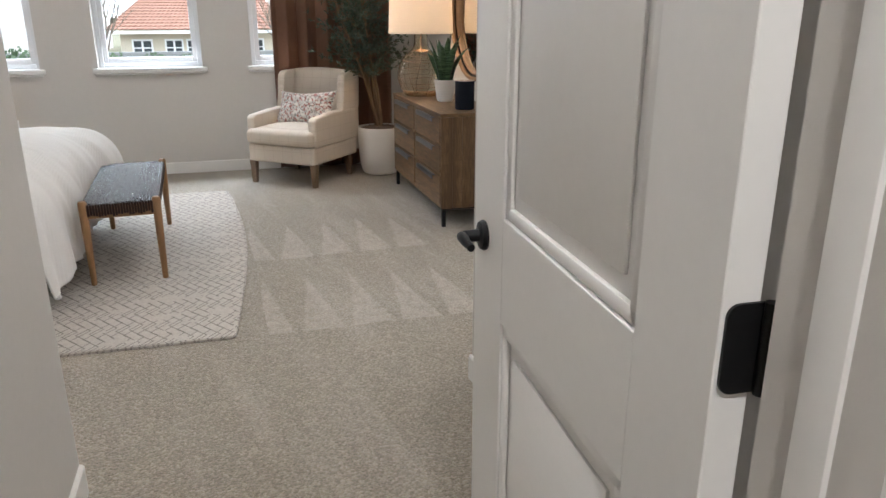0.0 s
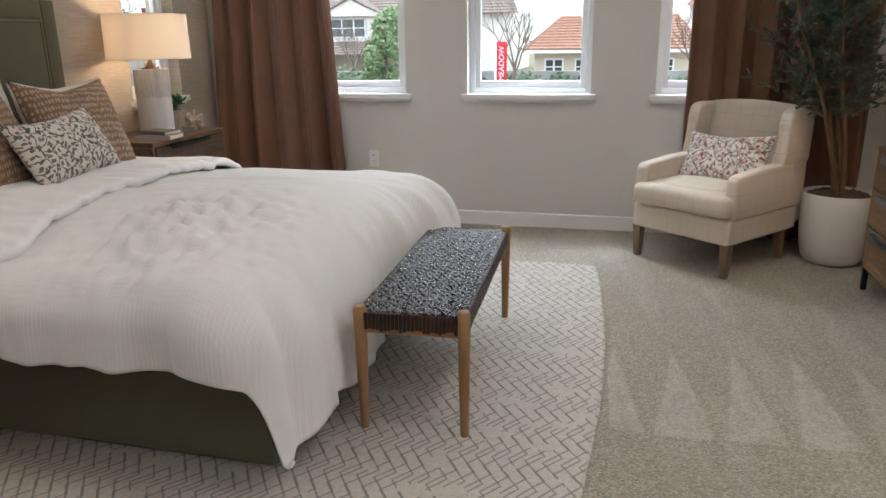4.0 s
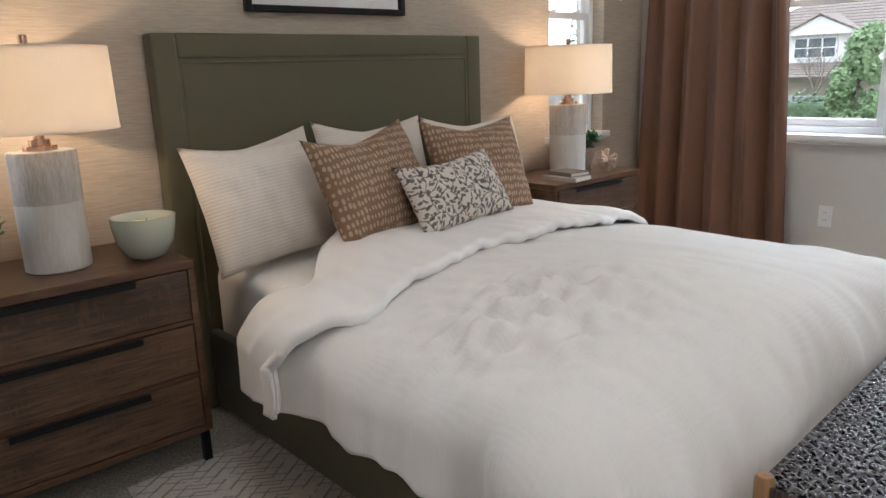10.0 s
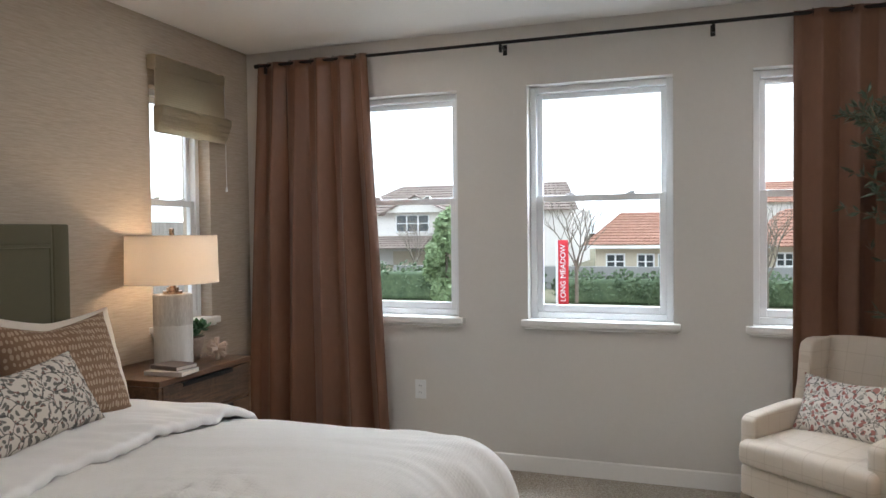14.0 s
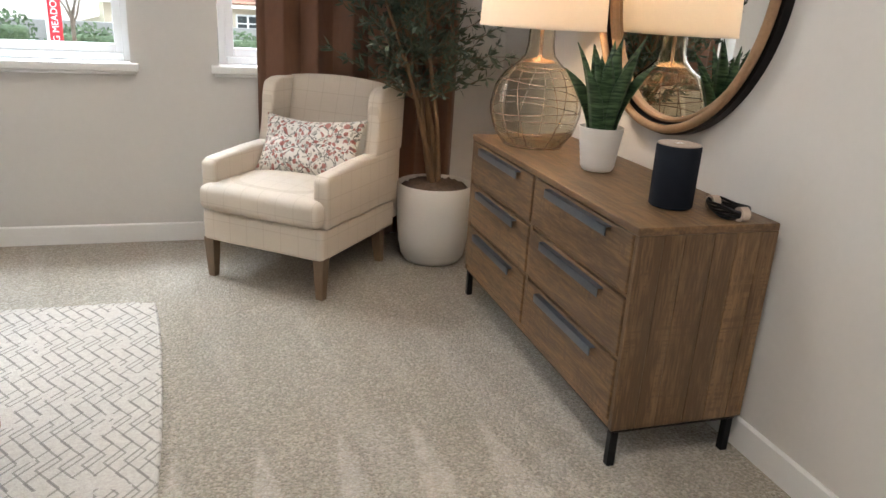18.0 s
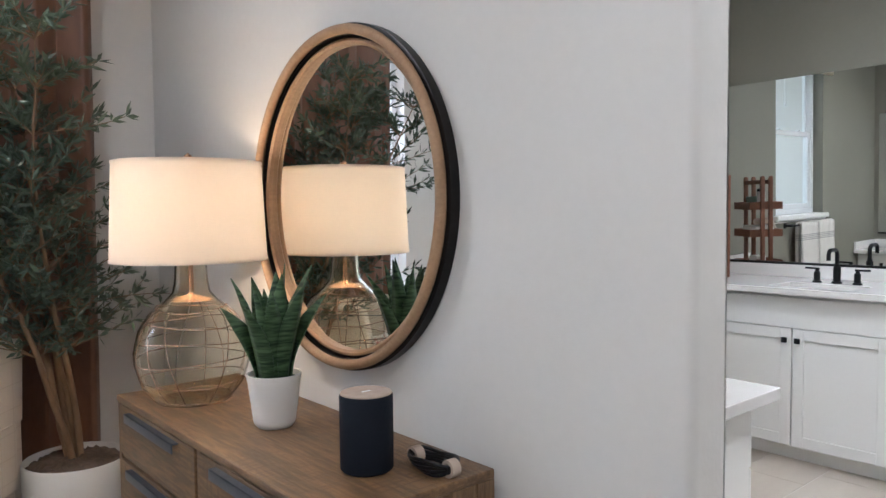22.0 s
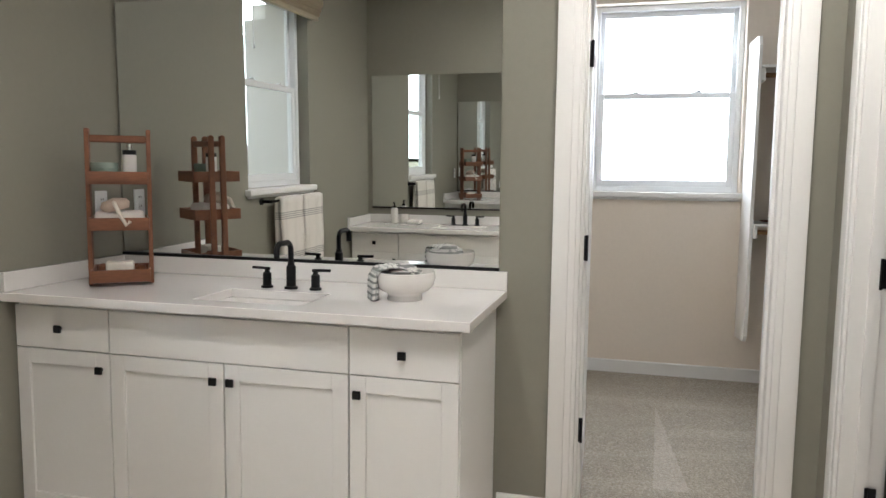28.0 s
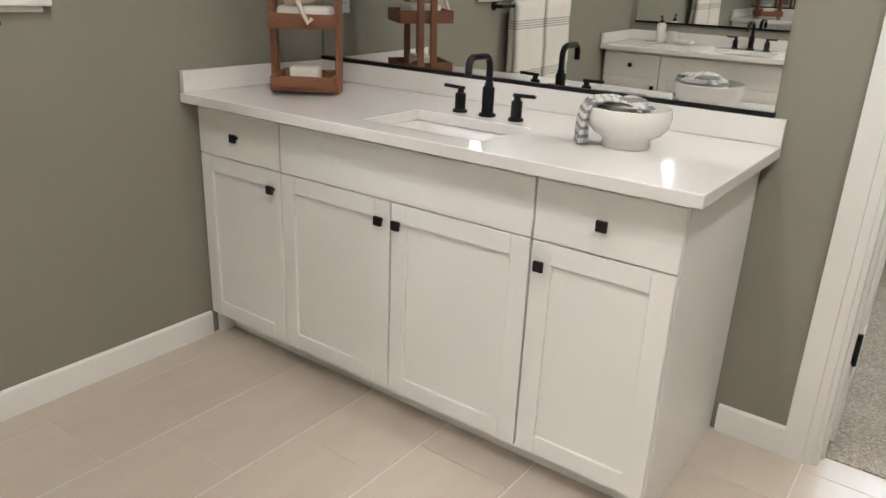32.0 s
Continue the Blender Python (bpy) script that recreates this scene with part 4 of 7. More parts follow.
pillow("sleeping_pillow", upright(-2.36, 4.610, 0.842, 18, 4, 4), 0.53, 0.47, 0.18, PILLOW, "plump cream ribbed pillow leaning on the headboard", 0.07, seed=1, ears=0.06)
pillow("sleeping_pillow", upright(-2.44, 5.19, 0.860, 16, 0, -1), 0.56, 0.47, 0.15, PILLOW, "plump cream ribbed pillow leaning on the headboard", 0.09, seed=5, ears=0.06)
pillow("sleeping_pillow", upright(-2.36, 5.71, 0.845, 20, -4, -2), 0.55, 0.47, 0.17, PILLOW, "plump cream ribbed pillow leaning on the headboard", 0.08, seed=9, ears=0.06)
pillow("throw_pillow", upright(-2.14, 4.95, 0.868, 24, 6, 5), 0.51, 0.45, 0.17, TANPRINT, "tan square throw pillow with pale drop print", 0.10, seed=13, ears=0.07)
pillow("throw_pillow", upright(-2.17, 5.52, 0.870, 24, -4, -2), 0.51, 0.44, 0.17, TANPRINT, "tan square throw pillow with pale drop print", 0.10, seed=17, ears=0.07)
pillow("lumbar_pillow", upright(-1.98, 5.21, 0.828, 30, 4, 3), 0.52, 0.28, 0.14, FLORAL, "cream lumbar pillow with dark vine and berry print", 0.06, seed=21, ears=0.07)


# ---- nightstands ----
NSZ = 0.7165                                      # height of their tops

def nightstand(at, label):
    """Local x to the front, y across, z up; back on x = 0."""
    d, w, h = 0.455, 0.71, 0.735
    th = thing("nightstand", label, "nightstand", at, group="nightstands beside the bed")
    part("top", box((0, -w / 2, h - 0.028), (d, w / 2, h), 0.003, 2), WOODT, th)
    for y in (-w / 2, w / 2 - 0.022):
        part("side", box((0, y, 0.13), (d - 0.004, y + 0.022, h - 0.029), 0.002, 1), WOODT, th)
    part("back", box((0, -w / 2 + 0.0222, 0.13), (0.015, w / 2 - 0.0222, h - 0.029)), WOODT, th)
    part("bottom", box((0.0155, -w / 2 + 0.0222, 0.13), (d - 0.004, w / 2 - 0.0222, 0.155), 0.002, 1), WOODT, th)
    for z in (0.333, 0.520):
        part("divider", box((0.0155, -w / 2 + 0.0222, z), (d - 0.006, w / 2 - 0.0222, z + 0.014), 0.001, 1), WOODT, th)
    for z0, z1 in ((0.160, 0.329), (0.351, 0.516), (0.538, 0.703)):
        dr = part("drawer", box((0.03, -w / 2 + 0.026, z0), (d - 0.001, w / 2 - 0.026, z1), 0.003, 2), WOOD, th)
        pull = box((d - 0.0005, -0.21, z1 - 0.003), (d + 0.016, 0.17, z1 + 0.001), 0.001, 1)
        box((d + 0.012, -0.21, z1 - 0.020), (d + 0.016, 0.17, z1 + 0.001), 0.001, 1, pull)
        part("pull", pull, BLACKMETAL, dr, "black edge pull")
    fr = bmesh.new()
    for x in (0.02, d - 0.045):
        for y in (-w / 2 + 0.005, w / 2 - 0.03):
            part("leg", box((x, y, 0.0), (x + 0.025, y + 0.025, 0.118), 0.002, 1), BLACKMETAL, th)
    box((0.02, -w / 2 + 0.005, 0.118), (d - 0.02, w / 2 - 0.005, 0.129), 0.002, 1, fr)
    part("base_frame", fr, BLACKMETAL, th)
    return th


nightstand(pose(XA + 0.005, 3.878, 0) @ Matrix.Diagonal((1.03, 1.035, 0.974, 1)), "brown weathered wood nightstand with three drawers and black pulls")
nightstand(pose(XA + 0.005, 6.415, 0) @ Matrix.Diagonal((1.0, 1.01, 0.974, 1)), "brown weathered wood nightstand with three drawers and black pulls")

LAMP_TEX = mat("combed_white_ceramic", (0.70, 0.665, 0.62), 0.45, (0.36, 0.315, 0.27), 0.8, 3, 40, 0.8, 60, stretch=(11, 11, 0.9))


LAMP_LOW = mat("pale_combed_ceramic", (0.72, 0.69, 0.65), 0.4, (0.54, 0.50, 0.45), 0.7, 3, 40, 0.5, 60, stretch=(11, 11, 0.9))


def table_lamp(at, label):
    at = at @ Matrix.Diagonal((1.13, 1.13, 1.12, 1))
    th = thing("table_lamp", label, "lamp", at, group="bedside lamps")
    part("base", lathe([(0.0, 0.0), (0.078, 0.0), (0.083, 0.004), (0.084, 0.17), (0.083, 0.185)], 40, caps=False), LAMP_LOW, th, "paler lower half of the white ceramic base", 40)
    part("textured_band", lathe([(0.083, 0.1851), (0.0845, 0.19), (0.0845, 0.315), (0.082, 0.322), (0.0, 0.323)], 40, caps=False), LAMP_TEX, th, "combed upper half of the ceramic base", 40)
    part("collar", lathe([(0.0, 0.323), (0.042, 0.323), (0.042, 0.336), (0.026, 0.337), (0.026, 0.352), (0.014, 0.353), (0.012, 0.395), (0.0, 0.395)], 28, caps=False), BRASS, th, "stepped champagne metal collar", 30)
    part("finial", lathe([(0.0, 0.584), (0.011, 0.584), (0.011, 0.618), (0.0, 0.62)], 16, caps=False), BRASS, th, "champagne finial", 30)
    sp = tube([(-0.195, 0, 0.583), (0.195, 0, 0.583)], 0.0022, 6)
    tube([(0, -0.195, 0.583), (0, 0.195, 0.583)], 0.0022, 6, sp)
    tube([(0, 0, 0.39), (0, 0, 0.60)], 0.003, 6, sp)
    part("harp", sp, BRASS, th)
    s = lathe([(0.200, 0.375), (0.196, 0.585)], 56, caps=False)
    so = part("shade", s, SHADE, th, "glowing white linen drum shade", 60)
    part("shade_trim", lathe([(0.2012, 0.373), (0.2012, 0.379), (0.1985, 0.379), (0.1985, 0.373), (0.2012, 0.373)], 56, caps=False), SHADE, so, smooth=40)
    part("shade_trim", lathe([(0.1972, 0.581), (0.1972, 0.587), (0.1945, 0.587), (0.1945, 0.581), (0.1972, 0.581)], 56, caps=False), SHADE, so, smooth=40)
    bulb = part("bulb", lathe([(0.0, 0.40), (0.012, 0.41), (0.014, 0.435), (0.028, 0.465), (0.03, 0.485), (0.022, 0.505), (0.0, 0.515)], 16, caps=False), BULB, th, "lit warm bulb", 180)
    bulb.visible_shadow = False
    data = bpy.data.lights.new("lamp_light", "POINT")
    data.energy, data.color, data.shadow_soft_size = LAMP_W, (1.0, 0.70, 0.42), 0.03
    new("lamp_light", data).matrix_world = at @ pose(0, 0, 0.48)
    return th


BULB = emitter("lit_bulb", (1.0, 0.75, 0.45), 12)
table_lamp(pose(-2.405, 3.915, NSZ), "white ceramic cylinder table lamp lit under a linen drum shade")
table_lamp(pose(-2.415, 6.43, NSZ, 0, 0, 40), "white ceramic cylinder table lamp lit under a linen drum shade")


def rosette(bm, at, n, length, width, tilt0, tilt1, rnd):
    """Fleshy pointed leaves round a centre."""
    for k in range(n):
        a = k * 2.4 + rnd.uniform(-0.2, 0.2)
        t = tilt0 + (tilt1 - tilt0) * k / n + rnd.uniform(-0.1, 0.1)
        ln, wd = length * rnd.uniform(0.75, 1.1), width * rnd.uniform(0.8, 1.15)
        m = at @ Matrix.Rotation(a, 4, "Z") @ Matrix.Rotation(-t, 4, "Y")
        vs = []
        for u, s in ((0.0, 0.35), (0.35, 0.85), (0.65, 1.0), (0.88, 0.6)):
            vs.append([bm.verts.new(m @ Vector((u * ln, y * wd * s / 2, 0.010 * u * u + (0.004 if y == 0 else 0)))) for y in (-1, 0, 1)])
        tip = bm.verts.new(m @ Vector((ln, 0, 0.016)))
        for p, q in zip(vs, vs[1:]):
            bm.faces.new((p[0], p[1], q[1], q[0]))
            bm.faces.new((p[1], p[2], q[2], q[1]))
        bm.faces.new((vs[-1][0], vs[-1][1], tip))
        bm.faces.new((vs[-1][1], vs[-1][2], tip))


def succulent_pot(at, label, seed, scale=1.0):
    rnd = random.Random(seed)
    th = thing("potted_succulent", label, "plant", at)
    part("pot", lathe([(0.0, 0.012), (0.055, 0.012), (0.06, 0.02), (0.075, 0.075), (0.082, 0.105), (0.086, 0.106), (0.086, 0.118), (0.080, 0.118), (0.076, 0.10), (0.0, 0.098)], 36, caps=False), TERRA, th, "whitewashed terracotta pot", 40)
    part("saucer", lathe([(0.0, 0.0), (0.058, 0.0), (0.066, 0.013), (0.062, 0.013), (0.055, 0.006), (0.0, 0.006)], 32, caps=False), TERRA, th, smooth=40)
    part("soil", lathe([(0.0, 0.106), (0.077, 0.102)], 24, caps=False), MOSS, th)
    bm = bmesh.new()
    for k in range(9):
        a, r = k * 2.3, 0.0 if k == 0 else rnd.uniform(0.045, 0.078)
        rosette(bm, pose(r * math.cos(a), r * math.sin(a), 0.125 + rnd.uniform(0, 0.03), rnd.uniform(-25, 25) - 250 * r * math.sin(a), 250 * r * math.cos(a), 0), 22, 0.062, 0.030, 0.15, 1.2, rnd)
    tagged(part("leaves", bm, SUCC, th, smooth=60), kind="stuff")
    return th


succulent_pot(pose(-2.36, 3.655, NSZ) @ Matrix.Diagonal((1.24, 1.24, 1.05, 1)), "green succulents in a whitewashed terracotta pot with saucer", 3)
succulent_pot(pose(-2.46, 6.60, NSZ), "green succulents in a taupe pot beside the lamp", 8)

cb = thing("candle_bowl", "pale green glass bowl candle on the nightstand", "candle", pose(-2.32, 4.155, NSZ) @ Matrix.Diagonal((1.17, 1.17, 1.10, 1)))
part("bowl", lathe([(0.0, 0.0), (0.035, 0.0), (0.055, 0.012), (0.075, 0.05), (0.083, 0.098), (0.085, 0.124), (0.081, 0.124), (0.078, 0.098), (0.070, 0.055), (0.05, 0.02), (0.0, 0.012)], 40, caps=False), MILK, cb, smooth=50)
part("wax", lathe([(0.0, 0.100), (0.0765, 0.098), (0.069, 0.056), (0.049, 0.022), (0.0, 0.014)], 36, caps=False), WAX, cb, "cream wax", 50)
for wk in ((0.02, 0.01), (-0.02, 0.015), (0.0, -0.022)):
    part("wick", tube([(*wk, 0.099), (wk[0], wk[1] + 0.002, 0.110)], 0.0015, 6), BLACKMETAL, cb)


def book(at, w, d, h, cover, label):
    th = thing("book", label, "book", at, group="books on the nightstand")
    part("pages", box((-w / 2 + 0.004, -d / 2 + 0.004, 0.003), (w / 2 - 0.002, d / 2 - 0.004, h - 0.003)), PAPER, th)
    cv = box((-w / 2, -d / 2, 0), (w / 2, d / 2, 0.003), 0.0008, 1)
    box((-w / 2, -d / 2, h - 0.003), (w / 2, d / 2, h), 0.0008, 1, cv)
    box((-w / 2, -d / 2, 0.003), (-w / 2 + 0.003, d / 2, h - 0.003), 0, 1, cv)
    part("cover", cv, cover, th)


book(pose(-2.27, 6.24, NSZ, 0, 0, 96), 0.15, 0.20, 0.022, BOOK2, "pale grey clothbound book lying flat on the nightstand")
book(pose(-2.275, 6.26, NSZ + 0.0225, 0, 0, 82), 0.13, 0.17, 0.020, BOOK1, "taupe clothbound book lying on another book")

kn = thing("wooden_knot", "bleached wooden interlocking knot ornament", "ornament", pose(-2.30, 6.63, NSZ + 0.058))
for kr in ((0, 0, 0), (90, 0, 90), (0, 90, 90), (35, 45, 20), (-45, 35, 70), (70, -30, 15)):
    part("bar", tube([(-0.058, 0, 0), (0.058, 0, 0)], 0.014, 6), BONE, kn, at=pose(0, 0, 0, *kr))

# ---- framed picture ----
pic = thing("framed_picture", "landscape print with white mat in a black frame", "picture", pose(XA, 5.135, 1.515, 0, 0, 90))
PICIN = mat("misty_landscape_print", (0.42, 0.36, 0.30), 0.7, (0.22, 0.175, 0.135), 0.9, 5, 14, stretch=(1, 1, 3.5))
MATW = mat("white_picture_mat", (0.74, 0.71, 0.68), 0.8)
part("frame", frame_bm(-0.39, 0.39, 0.0, 0.60, -0.032, -0.002, 0.026), BLACKMETAL, pic)
part("mat_board", box((-0.366, -0.010, 0.024), (0.366, -0.004, 0.576)), MATW, pic)
part("print", box((-0.272, -0.0125, 0.125), (0.272, -0.0105, 0.475)), PICIN, pic)
hills = bmesh.new()
prev = None
for k in range(41):
    hx = -0.272 + 0.544 * k / 40
    hz = 0.31 + 0.05 * noise.noise((hx * 5, 0.3, 0)) + 0.02 * noise.noise((hx * 17, 2, 0))
    cur = (hills.verts.new((hx, -0.0130, 0.29)), hills.verts.new((hx, -0.0130, hz)))
    if prev:
        hills.faces.new((prev[0], cur[0], cur[1], prev[1]))
    prev = cur
for tx, tw in ((0.06, 0.05), (0.13, 0.035), (-0.19, 0.03)):
    tv_ = [hills.verts.new((tx + tw * math.cos(a) * (1 + 0.2 * math.sin(5 * a)), -0.0132, 0.335 + tw * 1.3 * math.sin(a))) for a in [0.3 * q for q in range(21)]]
    hills.faces.new(tv_)
part("painted_hills", hills, mat("soft_dark_ink", (0.10, 0.08, 0.06), 0.8, (0.17, 0.14, 0.11), 0.7, 12, 60), pic)
pg = part("glazing", box((-0.366, -0.0185, 0.024), (0.366, -0.0165, 0.576)), glass("picture_glass", (1, 1, 1), 0.0, 1.45), pic)
pg.visible_shadow = False


# ---- curtains, blinds ----
def curtain(name, xa, xb, xa2, xb2, zt, folds, seed, label, back=0.0):
    """A gathered panel from rod to floor; xa..xb at the top, xa2..xb2 at the hem."""
    rnd = random.Random(seed)
    bm, nu, nz = bmesh.new(), folds * 12, 40
    ph = [rnd.uniform(-0.6, 0.6) for _ in range(folds + 2)]
    grid = []
    for k in range(nz + 1):
        v = k / nz
        z = zt - (zt - 0.012) * v
        row = []
        for i in range(nu + 1):
            u = i / nu
            f = u * folds
            p = ph[int(f)] * (1 - (f % 1)) + ph[int(f) + 1] * (f % 1)
            amp = (0.018 + (0.040 - 0.4 * back) * min(1, v * 3)) * (0.8 + 0.8 * noise.noise((u * 4, seed, v)))
            y = YN - 0.105 + back * v + amp * math.sin(2 * math.pi * f + p + 0.5 * v * p) + 0.008 * noise.noise((u * 6, v * 3, seed))
            x = (xa + (xb - xa) * u) * (1 - v) + (xa2 + (xb2 - xa2) * u) * v + 0.010 * math.sin(2 * math.pi * f * 2 + p)
            row.append(bm.verts.new((x, y, z)))
        grid.append(row)
    for k in range(nz):
        for i in range(nu):
            bm.faces.new((grid[k][i], grid[k][i + 1], grid[k + 1][i + 1], grid[k + 1][i]))
    th = thing(name, label, "curtain", pose(0, 0, 0))
    ob = part("cloth", bm, CURTAIN, th, smooth=180)
    m = ob.modifiers.new("thickness", "SOLIDIFY")
    m.thickness = 0.004
    for i in range(folds):
        x = xa + (xb - xa) * (i + 0.5) / folds
        ring = tube([(x, YN - 0.105 + 0.020 * math.cos(a), 2.425 + 0.020 * math.sin(a)) for a in [q * math.pi / 6 for q in range(13)]], 0.002, 6)
        part("ring", ring, RODBLACK, th)


curtain("curtain", -2.49, -1.745, -2.60, -1.615, 2.44, 5, 4, "brown taffeta curtain panel hanging to the floor")
curtain("curtain", 0.548, 1.55, 0.55, 1.535, 2.44, 6, 11, "brown taffeta curtain panel behind the armchair", 0.045)
rod = thing("curtain_rod", "long thin black curtain rod on brackets", "curtain rod", pose(0, 0, 0))
part("rod", tube([(-2.50, YN - 0.105, 2.425), (1.55, YN - 0.105, 2.425)], 0.0095, 12), RODBLACK, rod, smooth=40)
for rx in (-2.50, 1.55):
    part("end_cap", lathe([(0.0, -0.02), (0.014, -0.018), (0.014, 0.018), (0.0, 0.02)], 12, at=pose(rx, YN - 0.105, 2.425, 0, 90), caps=False), RODBLACK, rod)
for rx in (-2.44, -0.93, 0.18, 1.52):
    b_ = tube([(rx, YN - 0.002, 2.407), (rx, YN - 0.105, 2.409)], 0.006, 8)
    box((rx - 0.008, YN - 0.118, 2.372), (rx + 0.008, YN - 0.093, 2.414), 0.002, 1, b_)
    box((rx - 0.012, YN - 0.006, 2.377), (rx + 0.012, YN - 0.001, 2.437), 0.002, 1, b_)
    part("bracket", b_, RODBLACK, rod)


def roman_blind(at, w, top, bottom, label):
    """Local x along the wall, y into the room; hung above the opening."""
    th = thing("roman_blind", label, "blind", at)
    part("headrail", box((-w / 2, 0.004, top - 0.07), (w / 2, 0.062, top), 0.003, 1), BLIND, th)
    part("woven_panel", box((-w / 2 + 0.004, 0.050, bottom + 0.10), (w / 2 - 0.004, 0.054, top - 0.0705)), BLIND, th)
    for k in range(4):
        z = bottom + 0.03 * k
        d = 0.02 + 0.012 * k
        part("fold", box((-w / 2 - 0.002, 0.040, z), (w / 2 + 0.002, 0.052 + d, z + 0.052), 0.010, 3), BLIND, th, smooth=40)
    cord = tube([(-w / 2 + 0.02, 0.07, top - 0.06), (-w / 2 + 0.015, 0.072, bottom - 0.26)], 0.0016, 6)
    part("cord", cord, VINYL, th)
    part("cord_pull", lathe([(0.003, 0.0), (0.007, -0.02), (0.007, -0.028), (0.0, -0.03)], 10, at=pose(-w / 2 + 0.015, 0.072, bottom - 0.26)), VINYL, th)


roman_blind(pose(XA, 3.34, 0, 0, 0, -90), 0.64, 2.33, 1.605, "natural woven roman blind half raised over the window")
roman_blind(pose(XA, 6.84, 0, 0, 0, -90), 0.60, 2.33, 1.92, "natural woven roman blind half raised over the window")
roman_blind(pose(3.455, BN, 0, 0, 0, 180), 0.87, 2.54, 2.29, "natural woven roman blind raised over the bath window")

# ---- rug ----
rg, nr = bmesh.new(), 60
outline = []
for k in range(nr + 1):
    u = k / nr
    y = 3.92 + 2.70 * u
    outline.append((0.095 + 0.085 * math.sin(math.pi * u) - 0.10 * max(0, u - 0.9) * 10 * max(0, u - 0.9), y))
outline += [(0.0, 6.64), (-2.18, 6.62)]
for k in range(nr + 1):
    outline.append((-2.21 + 0.015 * math.sin(k * 0.3), 6.58 - 2.62 * k / nr))
outline += [(-2.18, 3.955), (0.065, 3.913)]
face = rg.faces.new([rg.verts.new((x, y, 0.001)) for x, y in outline])
ext = bmesh.ops.extrude_face_region(rg, geom=[face])
bmesh.ops.translate(rg, verts=[v for v in ext["geom"] if isinstance(v, bmesh.types.BMVert)], vec=(0, 0, 0.011))
rug = thing("rug", "cream wool area rug with zigzag relief, its shade drawn as dark lines, under the bed", "rug", pose(0, 0, 0))
part("field", rg, RUG, rug)
part("bound_edge", tube([(x, y, 0.008) for x, y in outline[: nr + 1]], 0.007, 6), RUG, rug, smooth=60)
part("bound_edge", tube([(0.09, 3.921, 0.008), (-1.0, 3.945, 0.008), (-2.18, 3.955, 0.008)], 0.007, 6), RUG, rug, smooth=60)

# ---- woven bench ----
bench = thing("bench", "low wooden bench with black woven leather seat at the bed's foot", "bench", pose(-0.412, 5.250, 0.012, 0, 0, 2.4))
BW, BL, BH = 0.345, 1.05, 0.415
for lx in (-1, 1):
    for ly in (-1, 1):
        leg = lathe([(0.0, 0.0), (0.012, 0.0), (0.014, 0.006), (0.020, 0.30), (0.021, 0.412), (0.016, 0.422), (0.0, 0.424)], 16, at=pose(lx * (BW / 2 - 0.008), ly * (BL / 2 - 0.008), 0), caps=False)
        part("leg", leg, LEGWOOD, bench, "turned honey oak leg", 40)
for ly in (-1, 1):
    part("end_rail", box((-BW / 2 + 0.015, ly * (BL / 2 - 0.008) - 0.012, 0.335), (BW / 2 - 0.015, ly * (BL / 2 - 0.008) + 0.012, 0.395), 0.006, 2), LEGWOOD, bench)
for lx in (-1, 1):
    part("side_rail", box((lx * (BW / 2 - 0.010) - 0.012, -BL / 2 + 0.015, 0.335), (lx * (BW / 2 - 0.010) + 0.012, BL / 2 - 0.015, 0.395), 0.006, 2), LEGWOOD, bench)


def strap(p, q, w, z, swing, pitch, shift, rnd):
    """A thin strip from p to q that passes over and under its neighbours, rolling a little as it goes."""
    bm = bmesh.new()
    a, b = Vector((*p, 0)), Vector((*q, 0))
    d = (b - a).normalized()
    s = Vector((-d.y, d.x, 0)) * w / 2
    ln = (b - a).length
    steps = max(4, int(ln / pitch * 2.5))
    tilt, last = rnd.uniform(0, 6), None
    for k in range(steps + 1):
        c = a + d * ln * k / steps
        c.z = z + swing * math.sin(math.pi * (ln * k / steps) / pitch + shift)
        roll = Vector((0, 0, 0.0022 * math.sin(tilt + k * 0.9)))
        row = [bm.verts.new(c + o) for o in (-s - roll, -s * 0.4 + Vector((0, 0, 0.0012)), s * 0.4 + Vector((0, 0, 0.0012)), s + roll)]
        if last:
            for m_ in range(3):
                bm.faces.new((last[m_], last[m_ + 1], row[m_ + 1], row[m_]))
        last = row
    return bm


brnd = random.Random(31)
HX, HY = BW / 2 - 0.003, BL / 2 - 0.006
# two slanting families that cross, and lengthwise pairs drawn through them
for slope in (-1, 1):
    n_s = 72
    run = 2 * HX * 0.58
    for k in range(n_s):
        y0 = -HY - run + (2 * HY + run) * (k + 0.5) / n_s
        u0, u1 = max(0.0, (-HY - y0) / run), min(1.0, (HY - y0) / run)
        if u1 - u0 < 0.08:
            continue
        ends = [(slope * (-HX + 2 * HX * u), y0 + run * u) for u in (u0, u1)]
        part("strap", strap(*ends, brnd.uniform(0.0075, 0.0105), 0.4035, 0.0036, 0.019, k * math.pi + (slope > 0) * 1.6, brnd), LEATHER, bench, smooth=50)
for k in range(16):
    x = -HX + 0.012 + (2 * HX - 0.024) * (k + 0.25 * (k % 2)) / 15.25
    part("long_strap", strap((x, -HY), (x + brnd.uniform(-0.003, 0.003), HY), 0.0075, 0.4045, 0.0036, 0.027, k * 2.2, brnd), LEATHER, bench, smooth=50)
